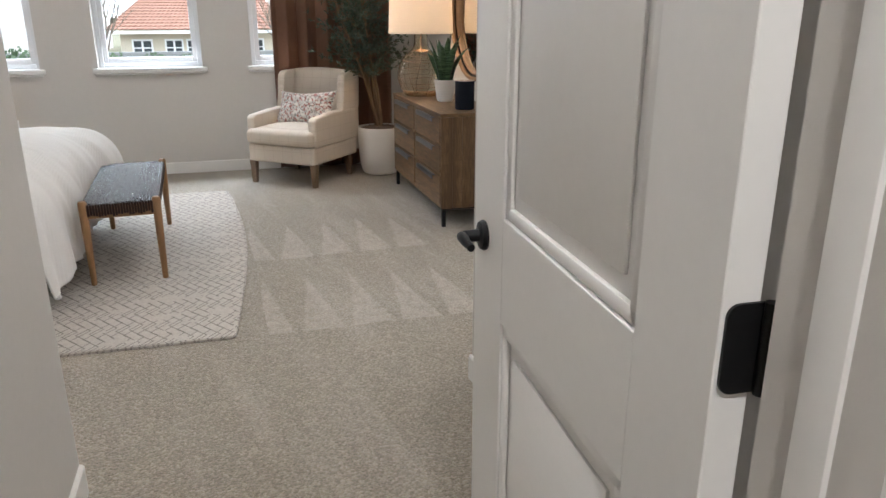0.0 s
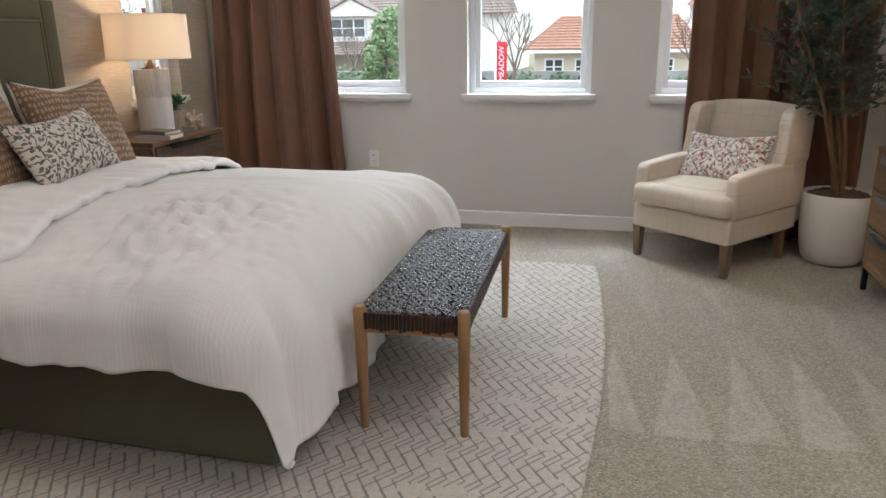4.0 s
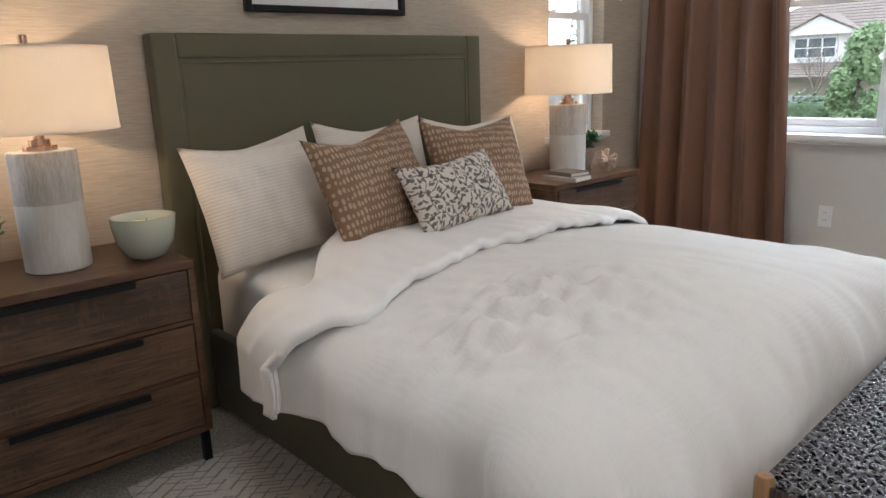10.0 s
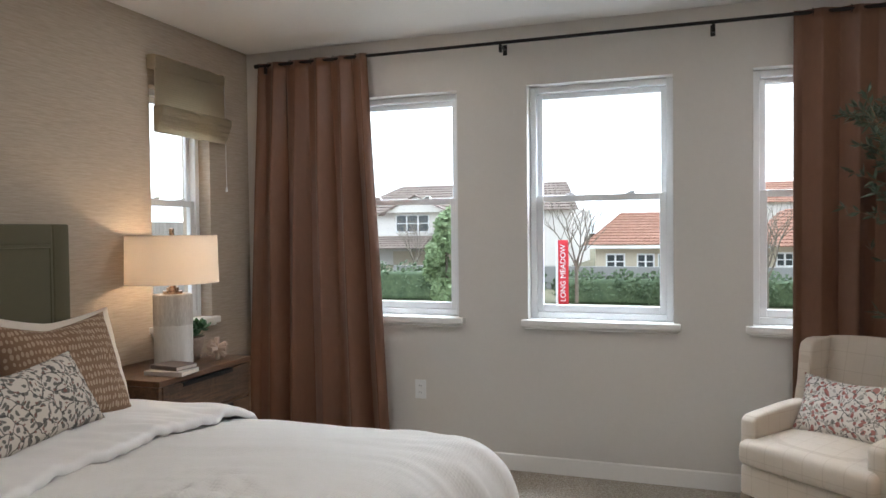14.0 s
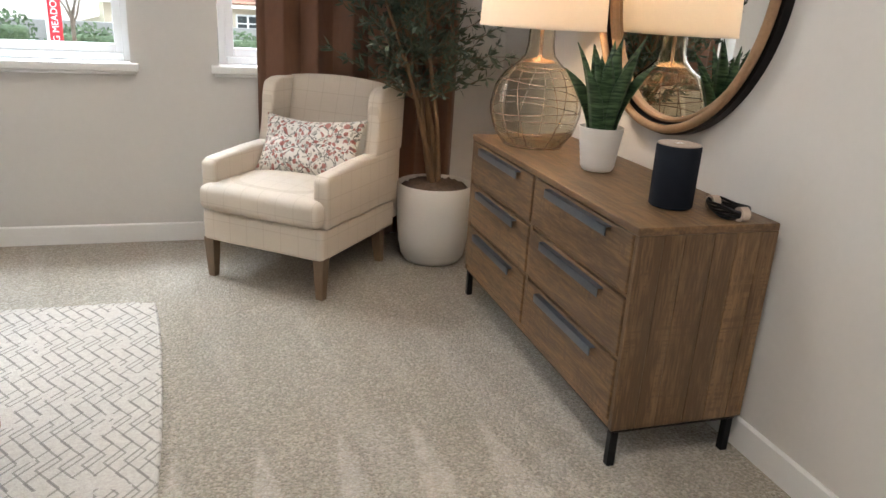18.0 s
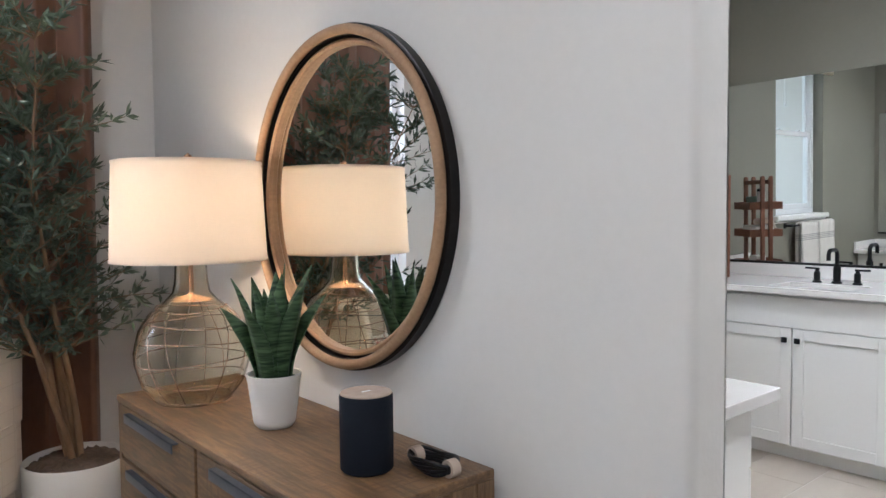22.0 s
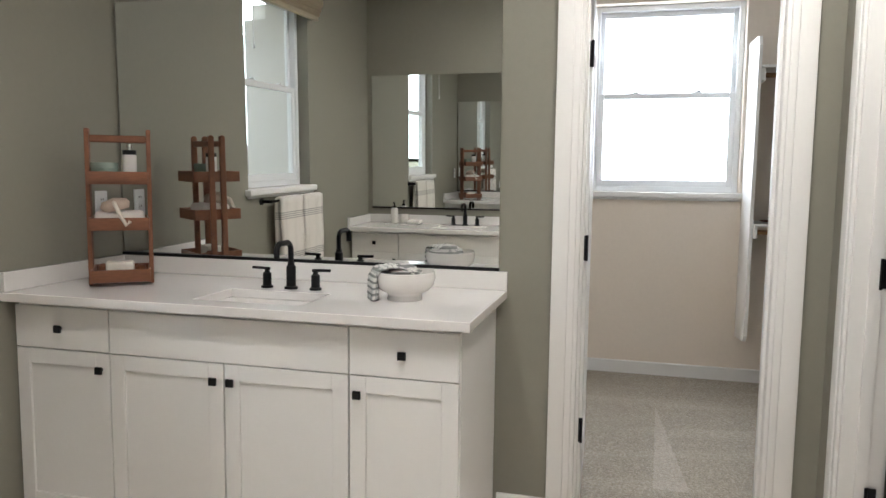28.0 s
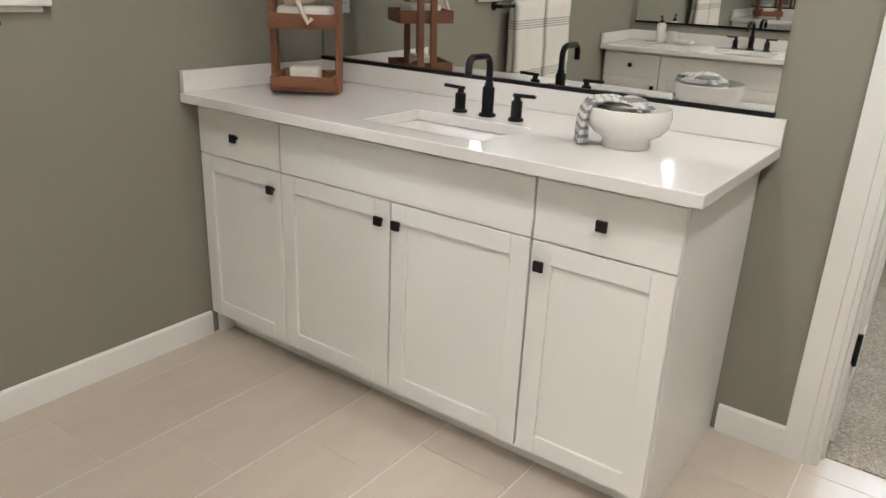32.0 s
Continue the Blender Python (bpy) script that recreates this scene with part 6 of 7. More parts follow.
# ---- bath ----
# local x out from the wall, y along it, z up
def vanity(name, at, depth, widths, label):
    W = sum(widths)
    th = thing(name, label, "cabinet", at, group="bath vanities")
    body = bmesh.new()
    box((0.002, 0.0, 0.002), (depth - 0.022, 0.018, 0.866), 0.001, 1, body)
    box((0.002, W - 0.018, 0.002), (depth - 0.022, W, 0.866), 0.001, 1, body)
    box((0.002, 0.018, 0.09), (depth - 0.022, W - 0.018, 0.108), 0, 1, body)
    box((depth - 0.040, 0.018, 0.108), (depth - 0.022, W - 0.018, 0.866), 0, 1, body)
    part("body", body, CABINET, th)
    part("toe_kick", box((depth - 0.10, 0.018, 0.001), (depth - 0.085, W - 0.018, 0.089)), CABINET, th)

    def knob(owner, y, z):
        bm = box((depth, y - 0.005, z - 0.005), (depth + 0.016, y + 0.005, z + 0.005), 0.001, 1)
        box((depth + 0.014, y - 0.0135, z - 0.0135), (depth + 0.024, y + 0.0135, z + 0.0135), 0.002, 2, bm)
        part("knob", bm, BLACKMETAL, owner, "square matt black knob")

    def shaker(y0, y1, z0, z1):
        d = part("door", box((depth - 0.019, y0 + 0.001, z0 + 0.001), (depth - 0.010, y1 - 0.001, z1 - 0.001)), CABINET, th)
        for a0, a1 in ((y0, y0 + 0.055), (y1 - 0.055, y1)):
            part("stile", box((depth - 0.0098, a0, z0), (depth, a1, z1), 0.0015, 1), CABINET, d)
        for c0, c1 in ((z0, z0 + 0.055), (z1 - 0.055, z1)):
            part("rail", box((depth - 0.0098, y0 + 0.0552, c0), (depth, y1 - 0.0552, c1), 0.0015, 1), CABINET, d)
        return d

    g, zs = 0.003, 0.694
    y = 0.0
    for k, w in enumerate(widths):
        a, b = y + g, y + w - g
        dr = part("drawer_front", box((depth - 0.020, a, zs + 0.002), (depth, b, 0.848), 0.002, 2), CABINET, th)
        if k != 1:
            knob(dr, (a + b) / 2, 0.772)
            d = shaker(a, b, 0.094, zs - 0.002)
            knob(d, b - 0.03 if k == 0 else a + 0.03, zs - 0.06)
        else:
            m = (a + b) / 2
            d = shaker(a, m - g, 0.094, zs - 0.002)
            knob(d, m - 0.032, zs - 0.06)
            d = shaker(m + g, b, 0.094, zs - 0.002)
            knob(d, m + 0.032, zs - 0.06)
        y += w
    return th


def countertop(name, at, depth, W, sx0, sx1, sy0, sy1, side_at, label):
    """A slab with an undermounted basin, back splash and one side splash."""
    th = thing(name, label, "countertop", at)
    bm = bmesh.new()
    z0, z1 = 0.868, 0.900
    o = [(0.0, 0.0), (depth, 0.0), (depth, W), (0.0, W)]
    i = [(sx0, sy0), (sx1, sy0), (sx1, sy1), (sx0, sy1)]
    v = {(n, k, z): bm.verts.new((*p, z)) for n, ps in (("o", o), ("i", i)) for k, p in enumerate(ps) for z in (z0, z1)}
    for k in range(4):
        j = (k + 1) % 4
        bm.faces.new((v["o", k, z1], v["o", j, z1], v["i", j, z1], v["i", k, z1]))
        bm.faces.new((v["o", j, z0], v["o", k, z0], v["i", k, z0], v["i", j, z0]))
        bm.faces.new((v["o", k, z0], v["o", j, z0], v["o", j, z1], v["o", k, z1]))
        bm.faces.new((v["i", j, z0], v["i", k, z0], v["i", k, z1], v["i", j, z1]))
    bmesh.ops.recalc_face_normals(bm, faces=bm.faces)
    bmesh.ops.bevel(bm, geom=list(bm.edges), offset=0.003, segments=2, profile=0.5, affect="EDGES")
    part("slab", bm, QUARTZ, th)
    part("backsplash", box((0.0, 0.0, 0.9005), (0.02, W, 0.972), 0.002, 2), QUARTZ, th)
    y = 0.0 if side_at == 0 else W - 0.02
    part("side_splash", box((0.0205, y, 0.9005), (depth - 0.004, y + 0.02, 0.972), 0.002, 2), QUARTZ, th)
    basin = bmesh.new()
    rings = []
    for ins, z in ((-0.004, 0.8675), (0.004, 0.855), (0.012, 0.77), (0.05, 0.745), (0.11, 0.742)):
        rings.append([basin.verts.new((x, yy, z)) for x, yy in rounded_rect(sx0 + ins, sx1 - ins, sy0 + ins, sy1 - ins, 0.03)])
    for a, b in zip(rings, rings[1:]):
        for k in range(len(a)):
            basin.faces.new((a[k], a[(k + 1) % len(a)], b[(k + 1) % len(a)], b[k]))
    basin.faces.new(rings[-1])
    part("basin", basin, CERAMIC, th, "white undermounted basin", 40)
    part("drain", lathe([(0.0, 0.7445), (0.02, 0.7445), (0.022, 0.7430)], 20, at=pose((sx0 + sx1) / 2 - 0.02, (sy0 + sy1) / 2, 0), caps=False), BLACKMETAL, th)
    return th


def rounded_rect(x0, x1, y0, y1, r, n=5):
    r = min(r, (x1 - x0) * 0.45, (y1 - y0) * 0.45)
    pts = []
    for cx, cy, a0 in ((x1 - r, y1 - r, 0), (x0 + r, y1 - r, 90), (x0 + r, y0 + r, 180), (x1 - r, y0 + r, 270)):
        for k in range(n + 1):
            a = radians(a0 + 90 * k / n)
            pts.append((cx + r * math.cos(a), cy + r * math.sin(a)))
    return pts


def faucet(at):
    th = thing("faucet", "matt black widespread faucet with two lever handles", "faucet", at)
    sp = lathe([(0.0, 0.0), (0.026, 0.0), (0.026, 0.008), (0.018, 0.012), (0.018, 0.085), (0.013, 0.09), (0.013, 0.10), (0.0, 0.10)], 20, caps=False)
    pts = [(0, 0, 0.09), (0, 0, 0.145)]
    for k in range(9):
        a = math.pi / 2 * k / 8
        pts.append((0.032 * (1 - math.cos(a)), 0, 0.145 + 0.032 * math.sin(a)))
    pts.append((0.085, 0, 0.177))
    for k in range(1, 9):
        a = math.pi / 2 * k / 8
        pts.append((0.085 + 0.026 * math.sin(a), 0, 0.151 + 0.026 * math.cos(a)))
    pts.append((0.111, 0, 0.125))
    tube(pts, 0.0105, 12, sp)
    part("spout", sp, BLACKMETAL, th, "arched black spout", 40)
    for s in (-1, 1):
        h = lathe([(0.0, 0.0), (0.023, 0.0), (0.023, 0.007), (0.0165, 0.011), (0.0165, 0.055), (0.010, 0.060), (0.008, 0.075), (0.0, 0.076)], 18, at=pose(0, s * 0.10, 0), caps=False)
        tube([(0.0, s * 0.10 - s * 0.012, 0.073), (0.0, s * 0.10 + s * 0.060, 0.075)], 0.0058, 10, h)
        part("handle", h, BLACKMETAL, th, "black lever handle", 40)
    return th


v1 = pose(BX - 0.002, 6.545, 0, 0, 0, 180)
vanity("vanity_cabinet", v1, 0.593, (0.402, 0.902, 0.366), "white shaker vanity cabinet with square black knobs")
countertop("countertop", v1, 0.655, 1.712, 0.305, 0.555, 0.715, 1.115, 0, "polished white quartz vanity top with undermounted sink")
faucet(v1 @ pose(0.235, 0.925, 0.9005))
v2 = pose(XC + 0.002, 4.927, 0) @ Matrix.Diagonal((1, 0.965, 0.952, 1))
vanity("vanity_cabinet", v2, 0.405, (0.366, 0.900, 0.402), "white shaker vanity cabinet with square black knobs")
countertop("countertop", v2 @ pose(0, -0.04, 0), 0.468, 1.715, 0.15, 0.37, 0.64, 1.04, 1, "polished white quartz top of the second vanity")
faucet(v2 @ pose(0.085, 0.80, 0.9005))


def wall_mirror(at, width, label, lean=0.0, turn=0.0):
    th = thing("wall_mirror", label, "mirror", at)
    gl_ = box((0.001, 0.0, 0.986), (0.006, width, 2.045))
    for v in gl_.verts:
        if v.co.x > 0.004:      # shimmed out a little at the top and at the far end
            v.co.x += math.tan(lean) * (v.co.z - 0.986) + math.tan(turn) * v.co.y
    part("mirror_glass", gl_, MIRROR, th, "plain mirror glass")
    part("bottom_channel", box((0.001, -0.002, 0.973), (0.012 + math.tan(turn) * width, width + 0.002, 0.9855), 0.001, 1), BLACKMETAL, th, "black bottom channel")


wall_mirror(pose(BX, 6.535, 0, 0, 0, 180), 1.668, "wide frameless bath mirror on a black channel", radians(0.9), radians(0.3))
wall_mirror(pose(XC, 4.91, 0), 1.60, "wide frameless bath mirror above the second vanity")

# teak tower with toiletries
tw = thing("tower_shelf", "small red-brown teak three-tier tower shelf", "shelf", pose(4.625, 6.305, 0.9005, 0, 0, -143.7) @ Matrix.Diagonal((1.08, 1.12, 1.08, 1)))
TWW, TWD = 0.105, 0.10
for s in (-1, 1):
    for f in (-1, 1):
        y0 = s * (TWW - 0.009)
        pb = box((f * 0.024 - 0.012, y0 - 0.007, 0.0), (f * 0.024 + 0.012, y0 + 0.007, 0.538), 0.002, 1)
        merge(pb, lathe([(0.0, -0.007), (0.011, -0.007), (0.012, -0.006), (0.012, 0.006), (0.011, 0.007), (0.0, 0.007)], 20, at=pose(f * 0.024, y0, 0.538, 90), caps=False))
        part("post", pb, TEAK, tw, smooth=35)
for f in (-1, 1):
    part("top_bar", box((f * 0.024 - 0.008, -TWW + 0.0165, 0.503), (f * 0.024 + 0.008, TWW - 0.0165, 0.527), 0.003, 1), TEAK, tw)
for z in (0.018, 0.200, 0.360):
    tr = part("tray", box((-TWD, -TWW + 0.02, z), (TWD, TWW - 0.02, z + 0.008)), TEAK, tw)
    for lo, hi in (((-TWD, -TWW + 0.012), (-TWD + 0.008, TWW - 0.012)), ((TWD - 0.008, -TWW + 0.012), (TWD, TWW - 0.012)), ((-TWD + 0.008, -TWW + 0.012), (TWD - 0.008, -TWW + 0.020)), ((-TWD + 0.008, TWW - 0.020), (TWD - 0.008, TWW - 0.012))):
        part("tray_side", box((*lo, z - 0.004), (*hi, z + 0.040), 0.0015, 1), TEAK, tr)
TM = tw.matrix_basis
SOAP = mat("ivory_soap", (0.74, 0.70, 0.62), 0.5)
PALEGREEN = mat("pale_sea_glass", (0.45, 0.55, 0.48), 0.15, (0.38, 0.48, 0.41), 0.4, 5, 30, transmission=0.5)
solid("soap_bar", box((-0.03, -0.05, 0), (0.03, 0.04, 0.052), 0.006, 2), SOAP, "ivory block of soap on the shelf", "soap", TM @ pose(0.0, 0.0, 0.0265))
for dx, dy, r, h in ((0.0, -0.055, 0.02, 0.045), (-0.03, 0.06, 0.018, 0.035)):
    solid("small_bottle", lathe([(0.0, 0.0), (r, 0.0), (r, h * 0.8), (r * 0.6, h), (0.0, h)], 18, caps=False), TEAK, "small dark brown bottle on the shelf", "bottle", TM @ pose(dx, dy, 0.0265), smooth=40)
ln_ = thing("lotion_bottle", "white lotion bottle with dark cap", "bottle", TM @ pose(0.0, 0.035, 0.3685))
part("bottle_body", lathe([(0.0, 0.0), (0.022, 0.0), (0.023, 0.004), (0.023, 0.088), (0.022, 0.092), (0.0, 0.092)], 22, caps=False), CERAMIC, ln_, smooth=40)
part("cap", lathe([(0.0, 0.0922), (0.0225, 0.0922), (0.0225, 0.108), (0.0, 0.109)], 20, caps=False), BLACKMETAL, ln_, "dark collar", 40)
part("nozzle", lathe([(0.0, 0.109), (0.009, 0.109), (0.009, 0.118), (0.011, 0.119), (0.011, 0.130), (0.0, 0.131)], 16, caps=False), MIRROR, ln_, "chrome spray nozzle", 40)
solid("glass_jar", lathe([(0.0, 0.0), (0.040, 0.0), (0.043, 0.006), (0.044, 0.042), (0.045, 0.043), (0.045, 0.060), (0.043, 0.063), (0.0, 0.064)], 28, caps=False), PALEGREEN, "pale green glass jar", "jar", TM @ pose(0.0, -0.045, 0.3685), smooth=40)
solid("folded_washcloth", box((-0.06, -0.078, 0), (0.06, 0.078, 0.052), 0.014, 3), TOWEL, "folded white washcloth on the shelf", "towel", TM @ pose(0, 0, 0.2085), smooth=50)
br_ = thing("bath_brush", "round pale wooden bath brush with a cord loop", "brush", TM @ pose(0.030, -0.01, 0.2605, 12, 0, 0) @ Matrix.Diagonal((1.15, 1.15, 1.15, 1)))
part("head", lathe([(0.0, 0.0), (0.036, 0.004), (0.042, 0.02), (0.034, 0.034), (0.0, 0.042)], 28, caps=False), BONE, br_, smooth=60)
part("cord_loop", tube([(0.03, 0.0, 0.03), (0.058, 0.005, 0.012), (0.064, 0.012, -0.02), (0.066, 0.02, -0.045), (0.064, 0.032, -0.035)], 0.006, 7), PAPER, br_, smooth=60)

# footed bowl with a draped cloth
bw_ = thing("footed_bowl", "glossy white footed ceramic bowl on the counter", "bowl", pose(4.612, 5.140, 0.9005) @ Matrix.Diagonal((0.93, 0.93, 0.95, 1)))
part("bowl", lathe([(0.0, 0.0), (0.064, 0.0), (0.066, 0.004), (0.064, 0.016), (0.067, 0.026), (0.090, 0.036), (0.108, 0.056), (0.115, 0.080), (0.113, 0.103), (0.109, 0.105), (0.107, 0.084), (0.098, 0.060), (0.07, 0.042), (0.0, 0.036)], 44, caps=False), CERAMIC, bw_, smooth=50)
STRIPE = mat("grey_striped_washcloth", (0.66, 0.65, 0.62), 0.95, (0.58, 0.57, 0.54), 0.6, 12, 200, 0.6, 420)
sn_, sl_, so_ = xyz(STRIPE)
over(STRIPE, mathn(sn_, sl_, "LESS_THAN", mathn(sn_, sl_, "FRACT", mathn(sn_, sl_, "DIVIDE", so_[2], 0.022)), 0.42), (0.235, 0.24, 0.23))
over(STRIPE, mathn(sn_, sl_, "MULTIPLY", mathn(sn_, sl_, "LESS_THAN", mathn(sn_, sl_, "FRACT", mathn(sn_, sl_, "DIVIDE", so_[0], 0.02)), 0.3), 0.5), (0.16, 0.17, 0.175))
ck, cg = bmesh.new(), []
for i in range(41):
    u = i / 40
    row = []
    for j in range(17):
        v = j / 16 - 0.5
        a = radians(150) + u * radians(0)
        if u < 0.42:
            x, z = 0.02 - 0.125 * (u / 0.42), 0.100 + 0.028 * math.sin(u / 0.42 * 2.4) + 0.010 * noise.noise((u * 9, v * 5, 1))
        else:
            w = (u - 0.42) / 0.58
            x, z = -0.105 - 0.016 * math.sin(min(1, w * 3) * 1.57) - 0.004 * w, 0.118 - 0.112 * w
        fold = 0.010 * math.sin(v * 22 + 2 * u) * (0.4 + u)
        row.append(ck.verts.new((x + fold, v * (0.085 + 0.03 * (1 - u)), max(z, 0.003))))
    cg.append(row)
for i in range(40):
    for j in range(16):
        ck.faces.new((cg[i][j], cg[i + 1][j], cg[i + 1][j + 1], cg[i][j + 1]))
wc_ = solid("washcloth", ck, STRIPE, "grey striped washcloth draped over the bowl's rim", "towel", bw_.matrix_basis @ pose(0, 0, 0, 0, 0, -58), smooth=180)
wcm = wc_.modifiers.new("thickness", "SOLIDIFY")
wcm.thickness = 0.006
crumple = bmesh.new()
bmesh.ops.create_icosphere(crumple, subdivisions=4, radius=0.07)
for v in crumple.verts:
    v.co *= 1 + 0.35 * noise.noise(v.co * 22)
    v.co.z *= 0.45
solid("crumpled_cloth", crumple, STRIPE, "crumpled grey striped cloth lying in the bowl", "towel", bw_.matrix_basis @ pose(0.015, 0.015, 0.098), smooth=180)

# towel bar
tb = thing("towel_bar", "matt black wall towel bar under the window", "towel bar", pose(0, 0, 0))
part("bar", tube([(3.02, BN - 0.065, 1.13), (3.74, BN - 0.065, 1.13)], 0.008, 12), BLACKMETAL, tb, smooth=40)
for x in (3.04, 3.72):
    b_ = lathe([(0.022, 0.0), (0.022, 0.008), (0.010, 0.012), (0.010, 0.07), (0.0, 0.075)], 16, at=pose(x, BN - 0.001, 1.13, 90))
    part("post", b_, BLACKMETAL, tb, smooth=40)
TSTR = mat("white_towel_with_grey_bands", (0.78, 0.74, 0.69), 0.95, (0.70, 0.66, 0.61), 0.6, 12, 200, 0.8, 420)
tn_, tl_, to_ = xyz(TSTR)
for zb in (0.10, 0.36):
    zz = mathn(tn_, tl_, "SUBTRACT", to_[2], zb)
    inb = mathn(tn_, tl_, "MULTIPLY", mathn(tn_, tl_, "GREATER_THAN", zz, 0.0), mathn(tn_, tl_, "LESS_THAN", zz, 0.05))
    st = mathn(tn_, tl_, "LESS_THAN", mathn(tn_, tl_, "FRACT", mathn(tn_, tl_, "DIVIDE", zz, 0.0125)), 0.5)
    over(TSTR, mathn(tn_, tl_, "MULTIPLY", mathn(tn_, tl_, "MULTIPLY", inb, st), 0.7), (0.25, 0.25, 0.25))


def hung_towel(x, w, drop, label):
    bm, g = bmesh.new(), []
    n = 36
    for i in range(n + 1):
        u = i / n * 2 - 1
        row = []
        for j in range(11):
            v = j / 10 - 0.5
            if abs(u) > 0.06:
                s = 1 if u > 0 else -1
                z = 1.140 - (abs(u) - 0.06) / 0.94 * (drop if s > 0 else drop * 0.9)
                y = BN - 0.065 - s * (0.014 + 0.010 * (abs(u) - 0.06))
            else:
                a = u / 0.06 * math.pi / 2
                z, y = 1.140 + 0.006 * math.cos(a), BN - 0.065 - 0.014 * math.sin(a)
            row.append(bm.verts.new((x + v * w + 0.004 * math.sin(z * 20), y + 0.004 * math.sin(v * 14 + z * 5), z - 0.655)))
        g.append(row)
    for i in range(n):
        for j in range(10):
            bm.faces.new((g[i][j], g[i + 1][j], g[i + 1][j + 1], g[i][j + 1]))
    ob = solid("towel", bm, TSTR, label, "towel", pose(0, 0, 0.655), smooth=180)
    m = ob.modifiers.new("thickness", "SOLIDIFY")
    m.thickness, m.offset = 0.022, 0


hung_towel(3.190, 0.27, 0.48, "white terry towel with grey bands over the towel bar")
hung_towel(3.490, 0.28, 0.50, "white terry towel with grey bands over the towel bar")

# things on the second vanity
def pump_bottle(at, label):
    th = thing("soap_dispenser", label, "bottle", at)
    part("bottle_body", lathe([(0.0, 0.0), (0.030, 0.0), (0.031, 0.005), (0.031, 0.115), (0.022, 0.128), (0.0, 0.129)], 24, caps=False), CERAMIC, th, smooth=40)
    p = lathe([(0.0, 0.129), (0.013, 0.129), (0.013, 0.145), (0.005, 0.147), (0.005, 0.165), (0.0, 0.166)], 14, caps=False)
    tube([(0.0, 0.0, 0.166), (0.0, 0.0, 0.172), (0.03, 0.0, 0.170)], 0.006, 8, p)
    part("pump", p, BLACKMETAL, th, "black pump", 40)


pump_bottle(v2 @ pose(0.12, 1.40, 0.9095), "white pump bottle on a tray")
tray_ = solid("vanity_tray", box((-0.06, -0.14, 0), (0.06, 0.14, 0.009), 0.003, 1), CERAMIC, "flat white tray on the vanity", "tray", v2 @ pose(0.14, 1.32, 0.9005))
solid("tumbler", lathe([(0.0, 0.0), (0.034, 0.0), (0.036, 0.004), (0.038, 0.075), (0.035, 0.075), (0.033, 0.008), (0.0, 0.008)], 24, caps=False), CERAMIC, "white ceramic tumbler on the tray", "cup", v2 @ pose(0.13, 1.31, 0.9095), smooth=40)
solid("folded_hand_towel", box((-0.05, -0.06, 0), (0.05, 0.06, 0.03), 0.012, 3), TOWEL, "small folded white hand towel", "towel", v2 @ pose(0.14, 1.22, 0.9095), smooth=50)

# ---- shower ----
WTILE = mat("white_shower_wall_panel", (0.74, 0.72, 0.69), 0.25, (0.70, 0.68, 0.65), 0.5, 2, 40)
wall("wall_shower_east", "x", 3.66, 3.70, 2.6, 3.60, 0, CB, [], WTILE, "white shower wall panel")
wall("wall_shower_south", "y", 2.62, 2.60, 2.1, 3.66, 0, CB, [], WTILE, "white shower wall panel")
wall("wall_passage_south", "y", 3.34, 3.22, 1.06, 2.1, 0, CB, [], WALL, "plain painted wall beside the passage")
wall("wall_shower_west", "x", 2.1, 1.98, 2.6, 3.62, 0, CB, [], SAGE, "short wall at the shower's end")
sh = thing("shower_enclosure", "framed glass shower enclosure with slim black rails", "shower", pose(0, 0, 0))
part("curb", box((2.1, 3.51, 0.0), (3.66, 3.64, 0.085), 0.006, 2), WTILE, sh, "white curb")
part("pan", box((2.1, 2.62, 0.0), (3.66, 3.51, 0.03)), WTILE, sh, "white shower pan")
for x in (2.115, 2.86, 3.645):
    part("post", box((x - 0.012, 3.565, 0.086), (x + 0.012, 3.59, 2.0), 0.002, 1), BLACKMETAL, sh)
for z in (0.086, 1.985):
    part("rail", box((2.1, 3.563, z), (3.66, 3.592, z + 0.022), 0.002, 1), BLACKMETAL, sh)
for a, b in ((2.13, 2.845), (2.875, 3.63)):
    gp = part("glass_panel", box((a, 3.574, 0.11), (b, 3.581, 1.98)), SHOWERGLASS, sh)
    gp.visible_shadow = False
part("handle", tube([(3.05, 3.583, 0.92), (3.05, 3.63, 0.92), (3.05, 3.63, 1.12), (3.05, 3.583, 1.12)], 0.009, 10), BLACKMETAL, sh, "black bar handle", 40)
for z in (0.22, 1.75):
    part("hinge", box((3.60, 3.56, z), (3.66, 3.596, z + 0.06), 0.003, 1), BLACKMETAL, sh)

solid("shower_jamb", box((3.690, 3.602, 0.001), (3.699, 3.728, CB - 0.002), 0.002, 1), TRIM, "white painted jamb beside the shower", "trim", kind="structure")

